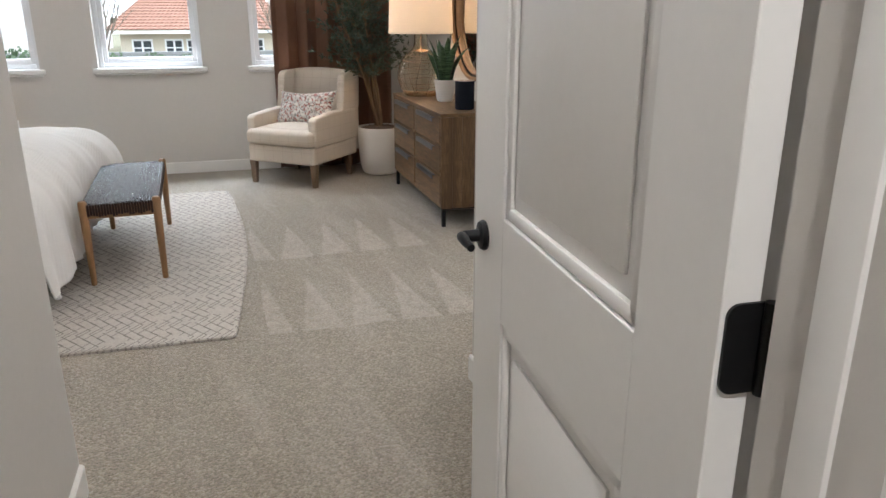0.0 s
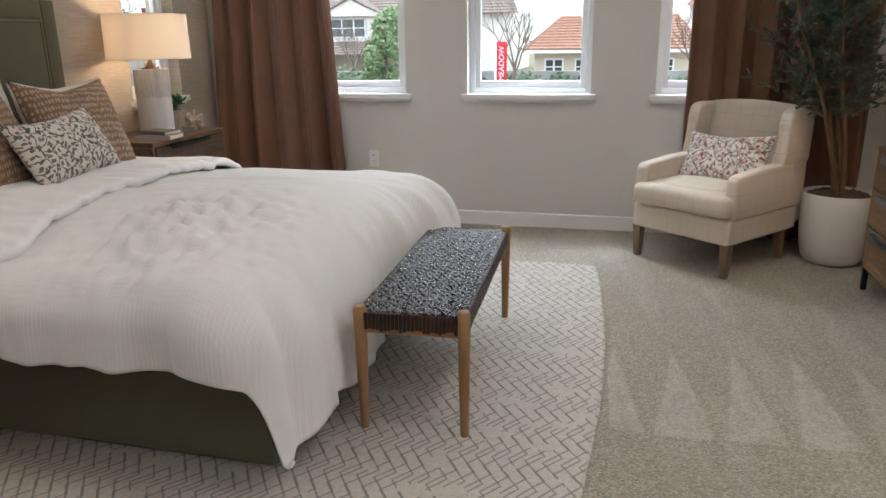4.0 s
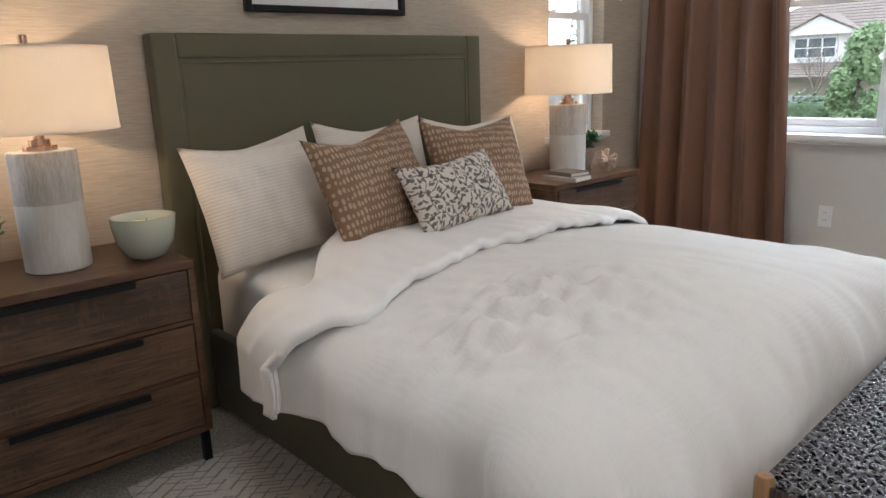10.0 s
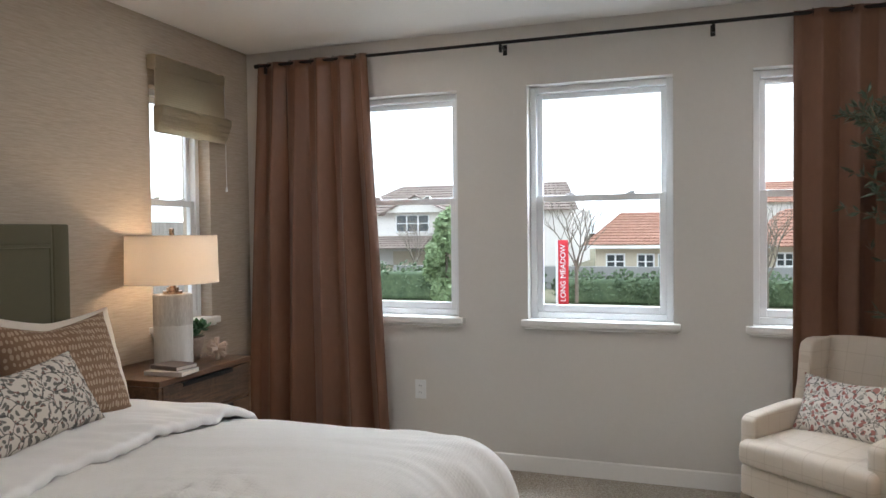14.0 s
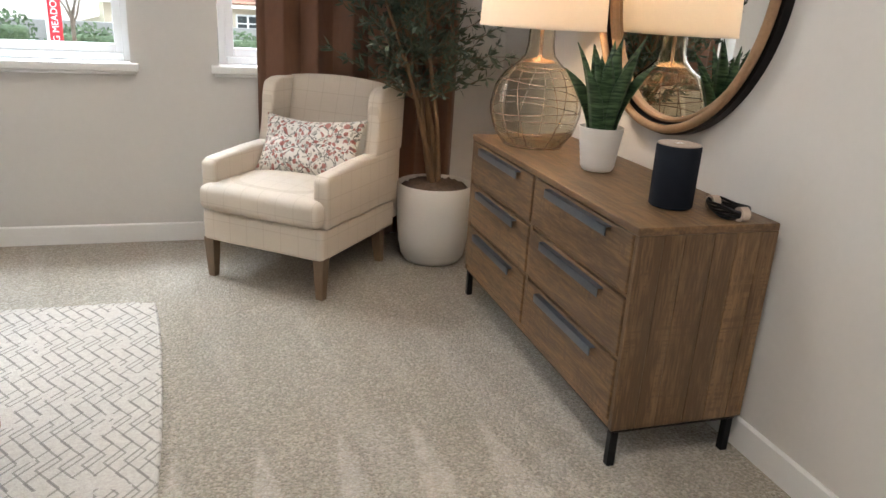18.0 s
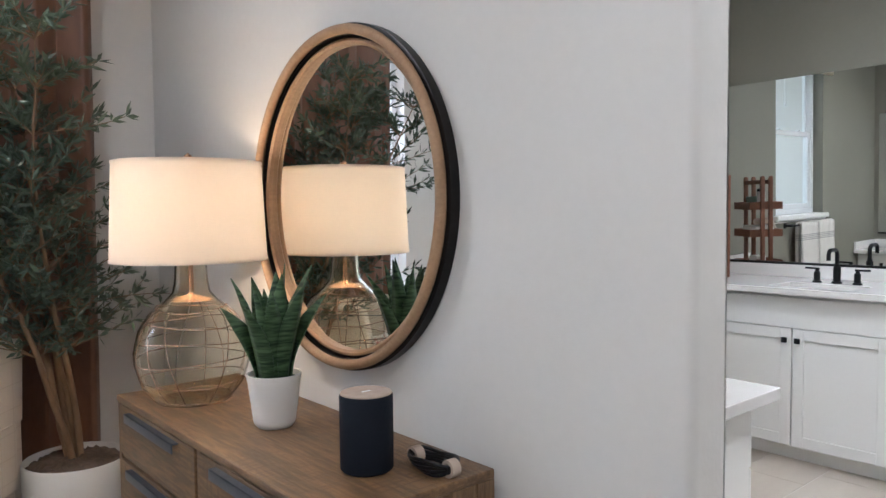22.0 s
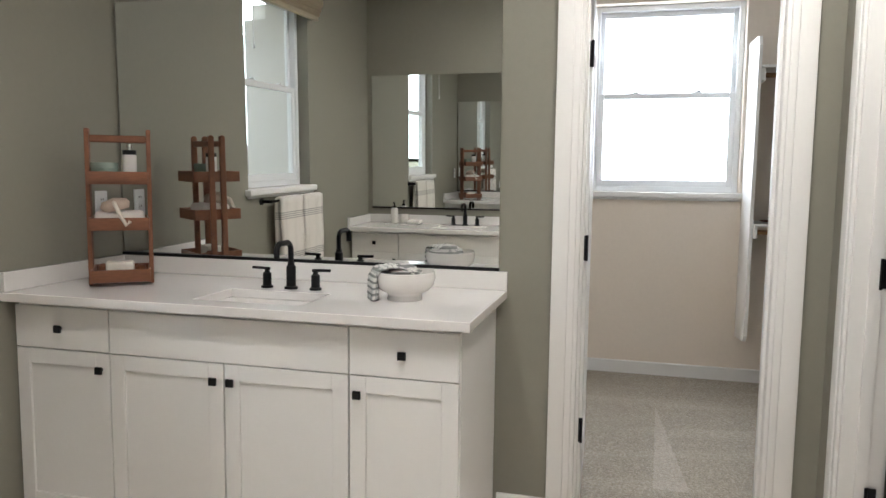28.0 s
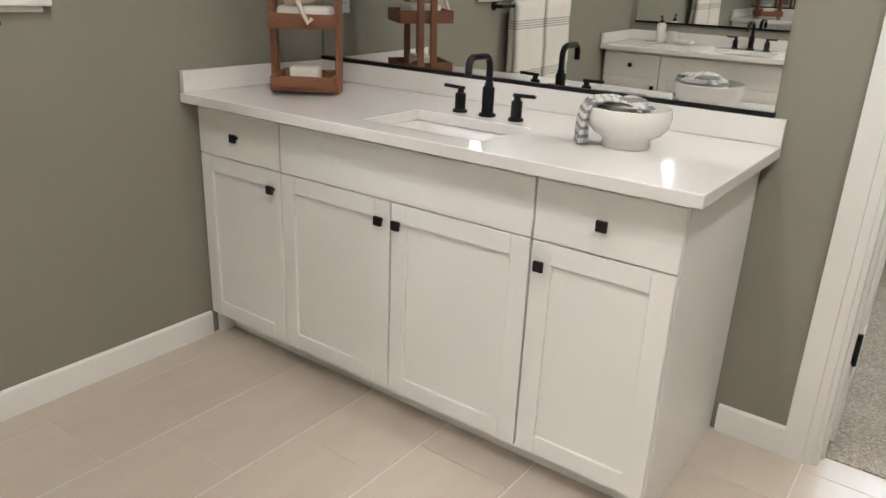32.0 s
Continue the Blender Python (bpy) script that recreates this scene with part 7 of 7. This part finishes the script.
# ---- closet ----
cs = thing("closet_shelving", "white closet side panel with two shelves and hanging rods", "shelving", pose(0, 0, 0))
pan = bmesh.new()
pf = pan.faces.new([pan.verts.new((x, 3.69, z)) for x, z in ((XE - 0.005, 0.31), (6.90, 0.35), (6.86, 0.39), (6.84, 2.11), (6.88, 2.17), (XE - 0.005, 2.19))])
pe = bmesh.ops.extrude_face_region(pan, geom=[pf])
bmesh.ops.translate(pan, verts=[v for v in pe["geom"] if isinstance(v, bmesh.types.BMVert)], vec=(0, 0.02, 0))
part("side_panel", pan, TRIM, cs)
for z in (1.055, 1.98):
    part("shelf", box((6.83, 2.02, z), (XE - 0.005, 3.689, z + 0.018), 0.002, 1), TRIM, cs)
    part("cleat", box((6.85, 3.665, z - 0.07), (XE - 0.005, 3.689, z - 0.001), 0.002, 1), TRIM, cs)
    part("rod", tube([(6.90, 2.02, z - 0.035), (6.90, 3.68, z - 0.035)], 0.014, 12), LEGWOOD, cs, "wooden hanging rod", 40)
hat = thing("hat", "brown felt fedora hat on the closet shelf", "hat", pose(7.0, 3.48, 1.0735, 0, 0, 70))
FELT = mat("brown_felt", (0.12, 0.045, 0.028), 0.9, (0.09, 0.033, 0.02), 0.5, 6, 120, 0.3, 400)
brim = lathe([(0.09, 0.004), (0.12, 0.003), (0.15, 0.008), (0.155, 0.012), (0.15, 0.013), (0.12, 0.008), (0.09, 0.010)], 40, caps=False)
part("brim", brim, FELT, hat, smooth=60)
crn = lathe([(0.092, 0.004), (0.092, 0.03), (0.086, 0.075), (0.074, 0.11), (0.05, 0.118), (0.0, 0.10)], 40, caps=False)
for v in crn.verts:
    v.co.x *= 1.12
    if v.co.z > 0.07:
        v.co.y *= 0.85
part("crown", crn, FELT, hat, smooth=60)
part("band", lathe([(0.0945, 0.010), (0.0945, 0.034)], 40, at=Matrix.Diagonal((1.12, 1, 1, 1)), caps=False), BLACKMETAL, hat, "dark hat band", 60)

# ---- bath floor tiles ----
tile_mesh = finish(box((-0.3025, -0.1500, -0.004), (0.3025, 0.1500, 0.004), 0.0012, 1))
tile_mesh.materials.append(TILE)
floor_bath = bpy.data.objects["floor_bath"]
floor_bath.data.materials.clear()
floor_bath.data.materials.append(GROUT)
for ry in range(11):
    yc = 3.535 + 0.305 * ry
    off = 4.465 - 0.182 * ((ry - 2) % 3)
    for rx in range(-5, 3):
        xc = off + 0.6065 * rx + 0.303
        if xc + 0.303 < 1.94 or xc - 0.303 > BX + 0.06:
            continue
        x0, x1 = max(xc - 0.3025, 1.935), min(xc + 0.3025, 5.0)
        if x1 - x0 > 0.6:
            part("tile", tile_mesh, None, floor_bath, at=pose(xc, yc, 0.0))
        elif x1 - x0 > 0.02:
            part("tile", box((x0 - xc, -0.1500, -0.004), (x1 - xc, 0.1500, 0.004), 0.0012, 1), TILE, floor_bath, at=pose(xc, yc, 0.0))

# ---- outside ----
GZ = -1.05
LAWN = mat("dry_winter_ground", (0.24, 0.21, 0.14), 0.95, (0.15, 0.15, 0.085), 0.9, 0.6, 9, 0.5, 20)
ASPHALT = mat("pale_worn_asphalt", (0.30, 0.30, 0.30), 0.9, (0.24, 0.24, 0.24), 0.7, 0.8, 30, 0.4, 60)
CONCRETE = mat("pale_concrete", (0.46, 0.44, 0.41), 0.9, (0.40, 0.38, 0.35), 0.6, 1.0, 20, 0.2, 60)
STUCCO = mat("cream_stucco", (0.62, 0.55, 0.44), 0.9, (0.55, 0.48, 0.38), 0.5, 1.2, 30, 0.4, 50)
STUCCOC = mat("pale_cream_stucco", (0.74, 0.72, 0.62), 0.9, (0.68, 0.66, 0.56), 0.5, 1.2, 30, 0.4, 50)
STUCCOW = mat("white_stucco", (0.74, 0.71, 0.68), 0.9, (0.68, 0.65, 0.62), 0.5, 1.2, 30, 0.4, 50)
CLAY = mat("orange_clay_roof_tile", (0.42, 0.23, 0.165), 0.85, (0.30, 0.16, 0.115), 0.8, 3, 14, 0.3, 30, per_object=0.4)
SHAKE = mat("grey_brown_roof_shake", (0.30, 0.245, 0.215), 0.9, (0.22, 0.175, 0.155), 0.8, 3, 14, 0.3, 30, per_object=0.4)
DARKGLASS = mat("dark_far_window_glass", (0.05, 0.06, 0.065), 0.1, (0.10, 0.11, 0.12), 0.6, 2, 8)
HEDGE = mat("hedge_leaf", (0.06, 0.10, 0.048), 0.6, (0.12, 0.17, 0.085), 0.9, 3, 12)
BAMBOO = mat("light_green_leaf", (0.19, 0.27, 0.13), 0.6, (0.29, 0.38, 0.20), 0.9, 3, 12)
BARE = mat("grey_bark", (0.22, 0.19, 0.155), 0.9, (0.15, 0.13, 0.10), 0.7, 5, 40)

dome = bmesh.new()
bmesh.ops.create_uvsphere(dome, u_segments=48, v_segments=24, radius=260)
for f in list(dome.faces):
    if f.calc_center_median().z < -14:
        dome.faces.remove(f)
solid("backdrop", dome, emitter("overcast_sky_glow", (0.95, 0.975, 1.0), SKY_GLOW), "plain bright overcast sky", "sky", kind="structure", smooth=180)
solid("ground", box((-240, YN + 0.2, GZ - 0.5), (240, 240, GZ)), LAWN, "dry winter ground outside the house", "ground", kind="structure")
solid("ground", box((-240, -240, GZ - 0.5), (XA - 0.2, YN + 0.2, GZ)), LAWN, "dry winter ground beside the house", "ground", kind="structure")
solid("road", box((-120, 12.5, GZ), (120, 20.5, GZ + 0.01)), ASPHALT, "pale worn residential road", "road", kind="structure")
solid("pavement", box((-120, 20.7, GZ), (120, 22.2, GZ + 0.13), 0.02, 2), CONCRETE, "pale concrete sidewalk", "pavement", kind="structure")
solid("kerb", box((-120, 20.5, GZ), (120, 20.69, GZ + 0.14), 0.02, 2), CONCRETE, "concrete kerb along the road", "kerb", kind="structure")


def leaf_mass(centres, count, size, rnd):
    """Many small two-triangle leaves scattered through ellipsoids (centre, radii)."""
    vol = [r[0] * r[1] * r[2] for _, r in centres]
    verts, faces = [], []
    for _ in range(count):
        c, r = rnd.choices(centres, vol)[0]
        while True:
            p = Vector((rnd.uniform(-1, 1), rnd.uniform(-1, 1), rnd.uniform(-1, 1)))
            if 0.30 < p.length < 1:
                break
        p = Vector(c) + Vector((p.x * r[0], p.y * r[1], p.z * r[2]))
        d = Vector((rnd.uniform(-1, 1), rnd.uniform(-1, 1), rnd.uniform(-1, 1))).normalized()
        s = d.orthogonal().normalized()
        ln = size * rnd.uniform(0.6, 1.4)
        k = len(verts)
        verts += [p - d * ln / 2, p + s * ln * 0.3, p + d * ln / 2, p - s * ln * 0.3]
        faces.append((k, k + 1, k + 2, k + 3))
    me = bpy.data.meshes.new("leaves")
    me.from_pydata([tuple(v) for v in verts], [], faces)
    return me


def hedge(x0, x1, y, height, count, seed, label):
    rnd = random.Random(seed)
    n = max(2, int((x1 - x0) / 0.9))
    cs_ = [((x0 + (x1 - x0) * (k + 0.5) / n + rnd.uniform(-0.2, 0.2), y + rnd.uniform(-0.15, 0.15), GZ + height * 0.48 + rnd.uniform(-0.08, 0.06)), ((x1 - x0) / n * 0.75, 0.55, height * 0.52)) for k in range(n)]
    ob = new("hedge", leaf_mass(cs_, count, 0.14, rnd))
    ob.data.materials.append(HEDGE)
    tagged(ob, label, "hedge", kind="stuff")
    core = bmesh.new()
    box((x0 + 0.2, y - 0.30, GZ), (x1 - 0.2, y + 0.30, GZ + height * 0.72), 0.15, 3, core)
    solid("hedge_core", core, HEDGE, "dense dark green inside of the hedge", "hedge", kind="stuff")


hedge(-24, -4.6, 27.5, 1.40, 9000, 1, "dense trimmed green hedge along the sidewalk")
hedge(-4.4, 9.5, 27.5, 1.14, 8000, 2, "dense trimmed green hedge along the sidewalk")


def leafy_tree(x, y, height, spread, count, material, seed, label):
    rnd = random.Random(seed)
    th = thing("tree", label, "tree", pose(x, y, GZ))
    tb_ = tube([(0, 0, 0), (0.03, 0.02, height * 0.3), (-0.02, 0.05, height * 0.6), (0.02, 0, height * 0.9)], 0.07, 7, None, [1, 0.8, 0.5, 0.2])
    for k in range(9):
        a, h = k * 2.4, height * rnd.uniform(0.25, 0.75)
        tube([(0, 0, h), (spread * 0.35 * math.cos(a), spread * 0.35 * math.sin(a), h + 0.25), (spread * 0.7 * math.cos(a), spread * 0.7 * math.sin(a), h + 0.4)], 0.03, 5, tb_, [1, 0.6, 0.3])
    part("trunk", tb_, BARE, th)
    cs_ = []
    for k in range(16):
        h = height * rnd.uniform(0.18, 0.95)
        w = spread * (1.0 - 0.55 * abs(h / height - 0.45))
        a = rnd.uniform(0, 6.28)
        cs_.append(((w * 0.55 * math.cos(a), w * 0.55 * math.sin(a), h), (spread * rnd.uniform(0.3, 0.5), spread * rnd.uniform(0.3, 0.5), height * rnd.uniform(0.10, 0.16))))
    tagged(part("crown", leaf_mass(cs_, count, 0.13, rnd), material, th), kind="stuff")


leafy_tree(-7.0, 24.2, 3.0, 0.82, 6500, BAMBOO, 5, "bushy light green tree beside the hedge")
leafy_tree(-30, 43.5, 6.3, 1.8, 2500, HEDGE, 6, "distant round tree beyond the fence")
leafy_tree(6.2, 25.5, 2.9, 1.1, 4200, BAMBOO, 8, "bushy light green tree beside the hedge")


def bare_tree(x, y, height, seed):
    rnd = random.Random(seed)
    th = thing("bare_tree", "leafless young street tree with fine grey branches", "tree", pose(x, y, GZ))
    bm = bmesh.new()

    def grow(p, d, ln, r, depth):
        pts, tp = [p.copy()], [1.0]
        for k in range(4):
            d = (d + Vector((rnd.uniform(-0.18, 0.18), rnd.uniform(-0.18, 0.18), rnd.uniform(-0.05, 0.12)))).normalized()
            p = p + d * ln / 4
            pts.append(p.copy())
            tp.append(1 - 0.13 * (k + 1))
            if depth and k >= 1:
                for _ in range(2 if depth > 1 else 1):
                    a = rnd.uniform(0, 6.28)
                    dd = (d * 0.75 + 0.65 * Vector((math.cos(a), math.sin(a), rnd.uniform(0.0, 0.5)))).normalized()
                    grow(p, dd, ln * rnd.uniform(0.55, 0.75), r * 0.5, depth - 1)
        tube(pts, r, 5, bm, tp)

    tube([(0, 0, 0), (0.01, 0.0, height * 0.2), (0.0, 0.02, height * 0.42)], 0.055, 8, bm, [1.1, 0.95, 0.9])
    for k in range(5):
        a = k * 1.3
        grow(Vector((0, 0.02, height * (0.34 + 0.02 * k))), Vector((0.55 * math.cos(a), 0.55 * math.sin(a), 1)).normalized(), height * 0.36, 0.028, 2)
    part("branches", bm, BARE, th)


bare_tree(-2.98, 23.6, 3.6, 4)
bare_tree(-10.5, 30.5, 3.0, 9)
bare_tree(1.9, 24.0, 3.1, 12)

# the house's own rear wing, seen through the bath window
wing_ = thing("house_wing", "pale stucco wing of the house beyond the bath window", "house", pose(0, 0, 0))
part("wall", box((2.5, 9.6, GZ), (8.5, 9.9, 4.2)), STUCCOC, wing_)
part("roof", box((2.3, 9.4, 4.2), (8.7, 10.2, 4.35), 0.03, 2), CLAY, wing_)

# banner
bn = thing("banner", "tall red banner with white lettering on a white pole", "banner", pose(-3.34, 23.2, GZ))
part("pole", tube([(-0.11, 0, 0), (-0.11, 0, 2.18)], 0.035, 8), VINYL, bn, "white pole")
REDCLOTH = mat("red_banner_cloth", (0.62, 0.03, 0.045), 0.7, (0.55, 0.025, 0.04), 0.4, 3, 30)
bc, bcg = bmesh.new(), []
for i in range(13):
    z = 0.37 + 1.78 * i / 12
    bcg.append([bc.verts.new((-0.07 + 0.28 * j / 6, 0.018 * math.sin(z * 5 + j), z)) for j in range(7)])
for i in range(12):
    for j in range(6):
        bc.faces.new((bcg[i][j], bcg[i][j + 1], bcg[i + 1][j + 1], bcg[i + 1][j]))
bcl = part("cloth", bc, REDCLOTH, bn, smooth=180)
bcm = bcl.modifiers.new("thickness", "SOLIDIFY")
bcm.thickness = 0.006
txt = bpy.data.curves.new("lettering", "FONT")
txt.body, txt.size, txt.align_x, txt.align_y, txt.extrude = "LONG MEADOW", 0.205, "LEFT", "CENTER", 0.002
txt.materials.append(VINYL)
tob = new("lettering", txt)
tob.parent = bn
tob.matrix_local = pose(0.07, -0.032, 0.46) @ pose(0, 0, 0, 90, 0, 0) @ pose(0, 0, 0, 0, 0, 90)
bl_ = bmesh.new()
bmesh.ops.create_icosphere(bl_, subdivisions=3, radius=0.42)
for v in bl_.verts:
    v.co *= 1 + 0.10 * noise.noise(v.co * 3)
    v.co.z = max(-0.1, v.co.z * 0.75)
solid("boulder", bl_, STUCCOW, "pale rounded landscape boulder on the roadside", "boulder", pose(-1.64, 22.4, GZ - 0.02), smooth=180)


def roof_plane(parent, p00, p10, p01, p11, material, courses, waves_n):
    """A slope of overlapping courses from the eave (p00..p10) to the ridge (p01..p11)."""
    bm = bmesh.new()
    a, b, c, d = (Vector(p) for p in (p00, p10, p01, p11))
    nrm = (b - a).cross(c - a).normalized()
    for k in range(courses):
        u0, u1 = k / courses, (k + 1.15) / courses
        e0, e1 = a + (c - a) * u0, b + (d - b) * u0
        f0, f1 = a + (c - a) * min(u1, 1), b + (d - b) * min(u1, 1)
        low, high = None, None
        for j in range(waves_n + 1):
            s = j / waves_n
            bump = nrm * (0.05 + (0.04 if j % 2 else 0))
            p, q = bm.verts.new(e0 + (e1 - e0) * s + bump), bm.verts.new(f0 + (f1 - f0) * s + nrm * 0.005)
            if low:
                bm.faces.new((low, p, q, high))
            low, high = p, q
    ob = part("roof_slope", bm, material, parent)
    m = ob.modifiers.new("thickness", "SOLIDIFY")
    m.thickness = 0.06


def far_window(parent, x0, x1, y, z0, z1, bars):
    f = part("window", frame_bm(x0, x1, z0, z1, y - 0.06, y + 0.02, 0.09), VINYL, parent)
    part("pane", box((x0 + 0.05, y - 0.02, z0 + 0.05), (x1 - 0.05, y + 0.0, z1 - 0.05)), DARKGLASS, f)
    for k in range(bars):
        x = x0 + (x1 - x0) * (k + 1) / (bars + 1)
        part("bar", box((x - 0.05, y - 0.05, z0 + 0.05), (x + 0.05, y - 0.015, z1 - 0.05)), VINYL, f)
    part("crossbar", box((x0 + 0.05, y - 0.048, (z0 + z1) / 2 - 0.03), (x1 - 0.05, y - 0.016, (z0 + z1) / 2 + 0.03)), VINYL, f)


h1 = thing("house", "white two-storey stucco house with a grey-brown shake roof", "house", pose(0, 0, 0))
part("wall", box((-24, 52.0, GZ), (-7.7, 62, 2.75)), STUCCOW, h1)
roof_plane(h1, (-24.6, 51.5, 2.65), (-7.0, 51.5, 2.65), (-21.7, 57, 4.9), (-8.7, 57, 4.9), SHAKE, 11, 90)
roof_plane(h1, (-24.6, 49.2, 0.15), (-13.6, 49.2, 0.15), (-24.6, 52, 1.0), (-13.6, 52, 1.0), SHAKE, 6, 70)
part("gable_end", box((-7.8, 52.2, 2.7), (-7.65, 61.8, 2.9)), STUCCOW, h1)
gab = bmesh.new()
gf = gab.faces.new([gab.verts.new(p) for p in ((-21.0, 51.4, 2.72), (-16.2, 51.4, 2.72), (-18.6, 51.4, 3.82))])
ge = bmesh.ops.extrude_face_region(gab, geom=[gf])
bmesh.ops.translate(gab, verts=[v for v in ge["geom"] if isinstance(v, bmesh.types.BMVert)], vec=(0, 1.5, 0))
part("gable", gab, STUCCOW, h1)
roof_plane(h1, (-21.4, 51.2, 2.62), (-21.4, 54.5, 2.62), (-18.6, 51.2, 3.96), (-18.6, 54.5, 3.96), SHAKE, 6, 14)
roof_plane(h1, (-15.8, 54.5, 2.62), (-15.8, 51.2, 2.62), (-18.6, 54.5, 3.96), (-18.6, 51.2, 3.96), SHAKE, 6, 14)
far_window(h1, -20.3, -17.7, 51.99, 1.3, 2.6, 2)
far_window(h1, -10.9, -9.6, 51.99, 0.95, 2.3, 1)
part("garage_door", box((-20.5, 51.9, GZ), (-15.5, 51.98, -0.05)), STUCCO, h1)

h2 = thing("house", "cream stucco bungalow with an orange clay tile roof", "house", pose(0, 0, 0))
part("wall", box((-5.0, 44.0, GZ), (3.2, 54, 0.52)), STUCCO, h2)
roof_plane(h2, (-5.6, 43.2, 0.48), (3.8, 43.2, 0.48), (-3.9, 47.5, 2.3), (2.6, 47.5, 2.3), CLAY, 12, 74)
roof_plane(h2, (-5.6, 54, 0.48), (-5.6, 43.2, 0.48), (-3.9, 50, 2.3), (-3.9, 47.5, 2.3), CLAY, 10, 50)
part("fascia", box((-5.6, 43.15, 0.34), (3.8, 43.25, 0.50)), VINYL, h2)
far_window(h2, -4.45, -3.4, 43.99, -0.85, 0.05, 1)
far_window(h2, -2.8, -1.85, 43.99, -0.85, 0.05, 1)
far_window(h2, -1.7, -0.7, 43.99, -0.85, 0.05, 1)
far_window(h2, 1.2, 2.4, 43.99, -0.85, 0.05, 1)
solid("garden_wall", box((-12.5, 33.0, GZ), (22, 33.25, -0.12), 0.02, 2), ASPHALT, "low grey garden wall behind the hedge", "wall", kind="structure")

h3 = thing("house", "cream stucco bungalow with an orange clay tile roof", "house", pose(0, 0, 0))
part("wall", box((4.0, 46.0, GZ), (14, 56, 0.35)), STUCCO, h3)
roof_plane(h3, (3.4, 45.2, 0.3), (14.6, 45.2, 0.3), (5.2, 49.5, 2.4), (12.5, 49.5, 2.4), CLAY, 12, 80)
roof_plane(h3, (3.4, 56, 0.3), (3.4, 45.2, 0.3), (5.2, 52, 2.4), (5.2, 49.5, 2.4), CLAY, 10, 50)
far_window(h3, 4.3, 5.2, 45.99, -0.75, 0.05, 1)
h4 = thing("house", "white two-storey stucco house far behind the bungalows", "house", pose(0, 0, 0))
part("wall", box((4.5, 66, GZ), (16, 74, 3.4)), STUCCOW, h4)
roof_plane(h4, (4, 65.4, 3.3), (16.5, 65.4, 3.3), (6, 70, 5.2), (14.5, 70, 5.2), CLAY, 10, 60)
far_window(h4, 7.0, 8.6, 65.99, 1.5, 2.9, 1)

# west side: board fence and neighbour's wall
fe = thing("fence", "weathered board fence beside the house", "fence", pose(0, 0, 0))
FENCE = mat("weathered_fence_board", (0.36, 0.33, 0.29), 0.9, (0.27, 0.24, 0.21), 0.8, 3, 30, 0.2, 60, per_object=0.5, stretch=(1, 6, 0.5))
board = finish(box((-0.01, -0.068, 0.0), (0.01, 0.068, 2.75), 0.003, 1))
board.materials.append(FENCE)
for k in range(90):
    part("board", board, None, fe, at=pose(-13, 10 + 0.14 * k, GZ))
for z in (0.5, 2.2):
    part("rail", box((-13.06, 9.9, GZ + z), (-13.02, 22.6, GZ + z + 0.09)), FENCE, fe)

nh = thing("house", "cream stucco neighbour house close beside the bath window", "house", pose(0, 0, 0))
part("wall", box((2.9, 10.6, GZ), (12, 20.5, 5.2)), STUCCO, nh)
part("roof", box((2.5, 10.2, 5.2), (12.4, 20.9, 5.45), 0.03, 1), SHAKE, nh)
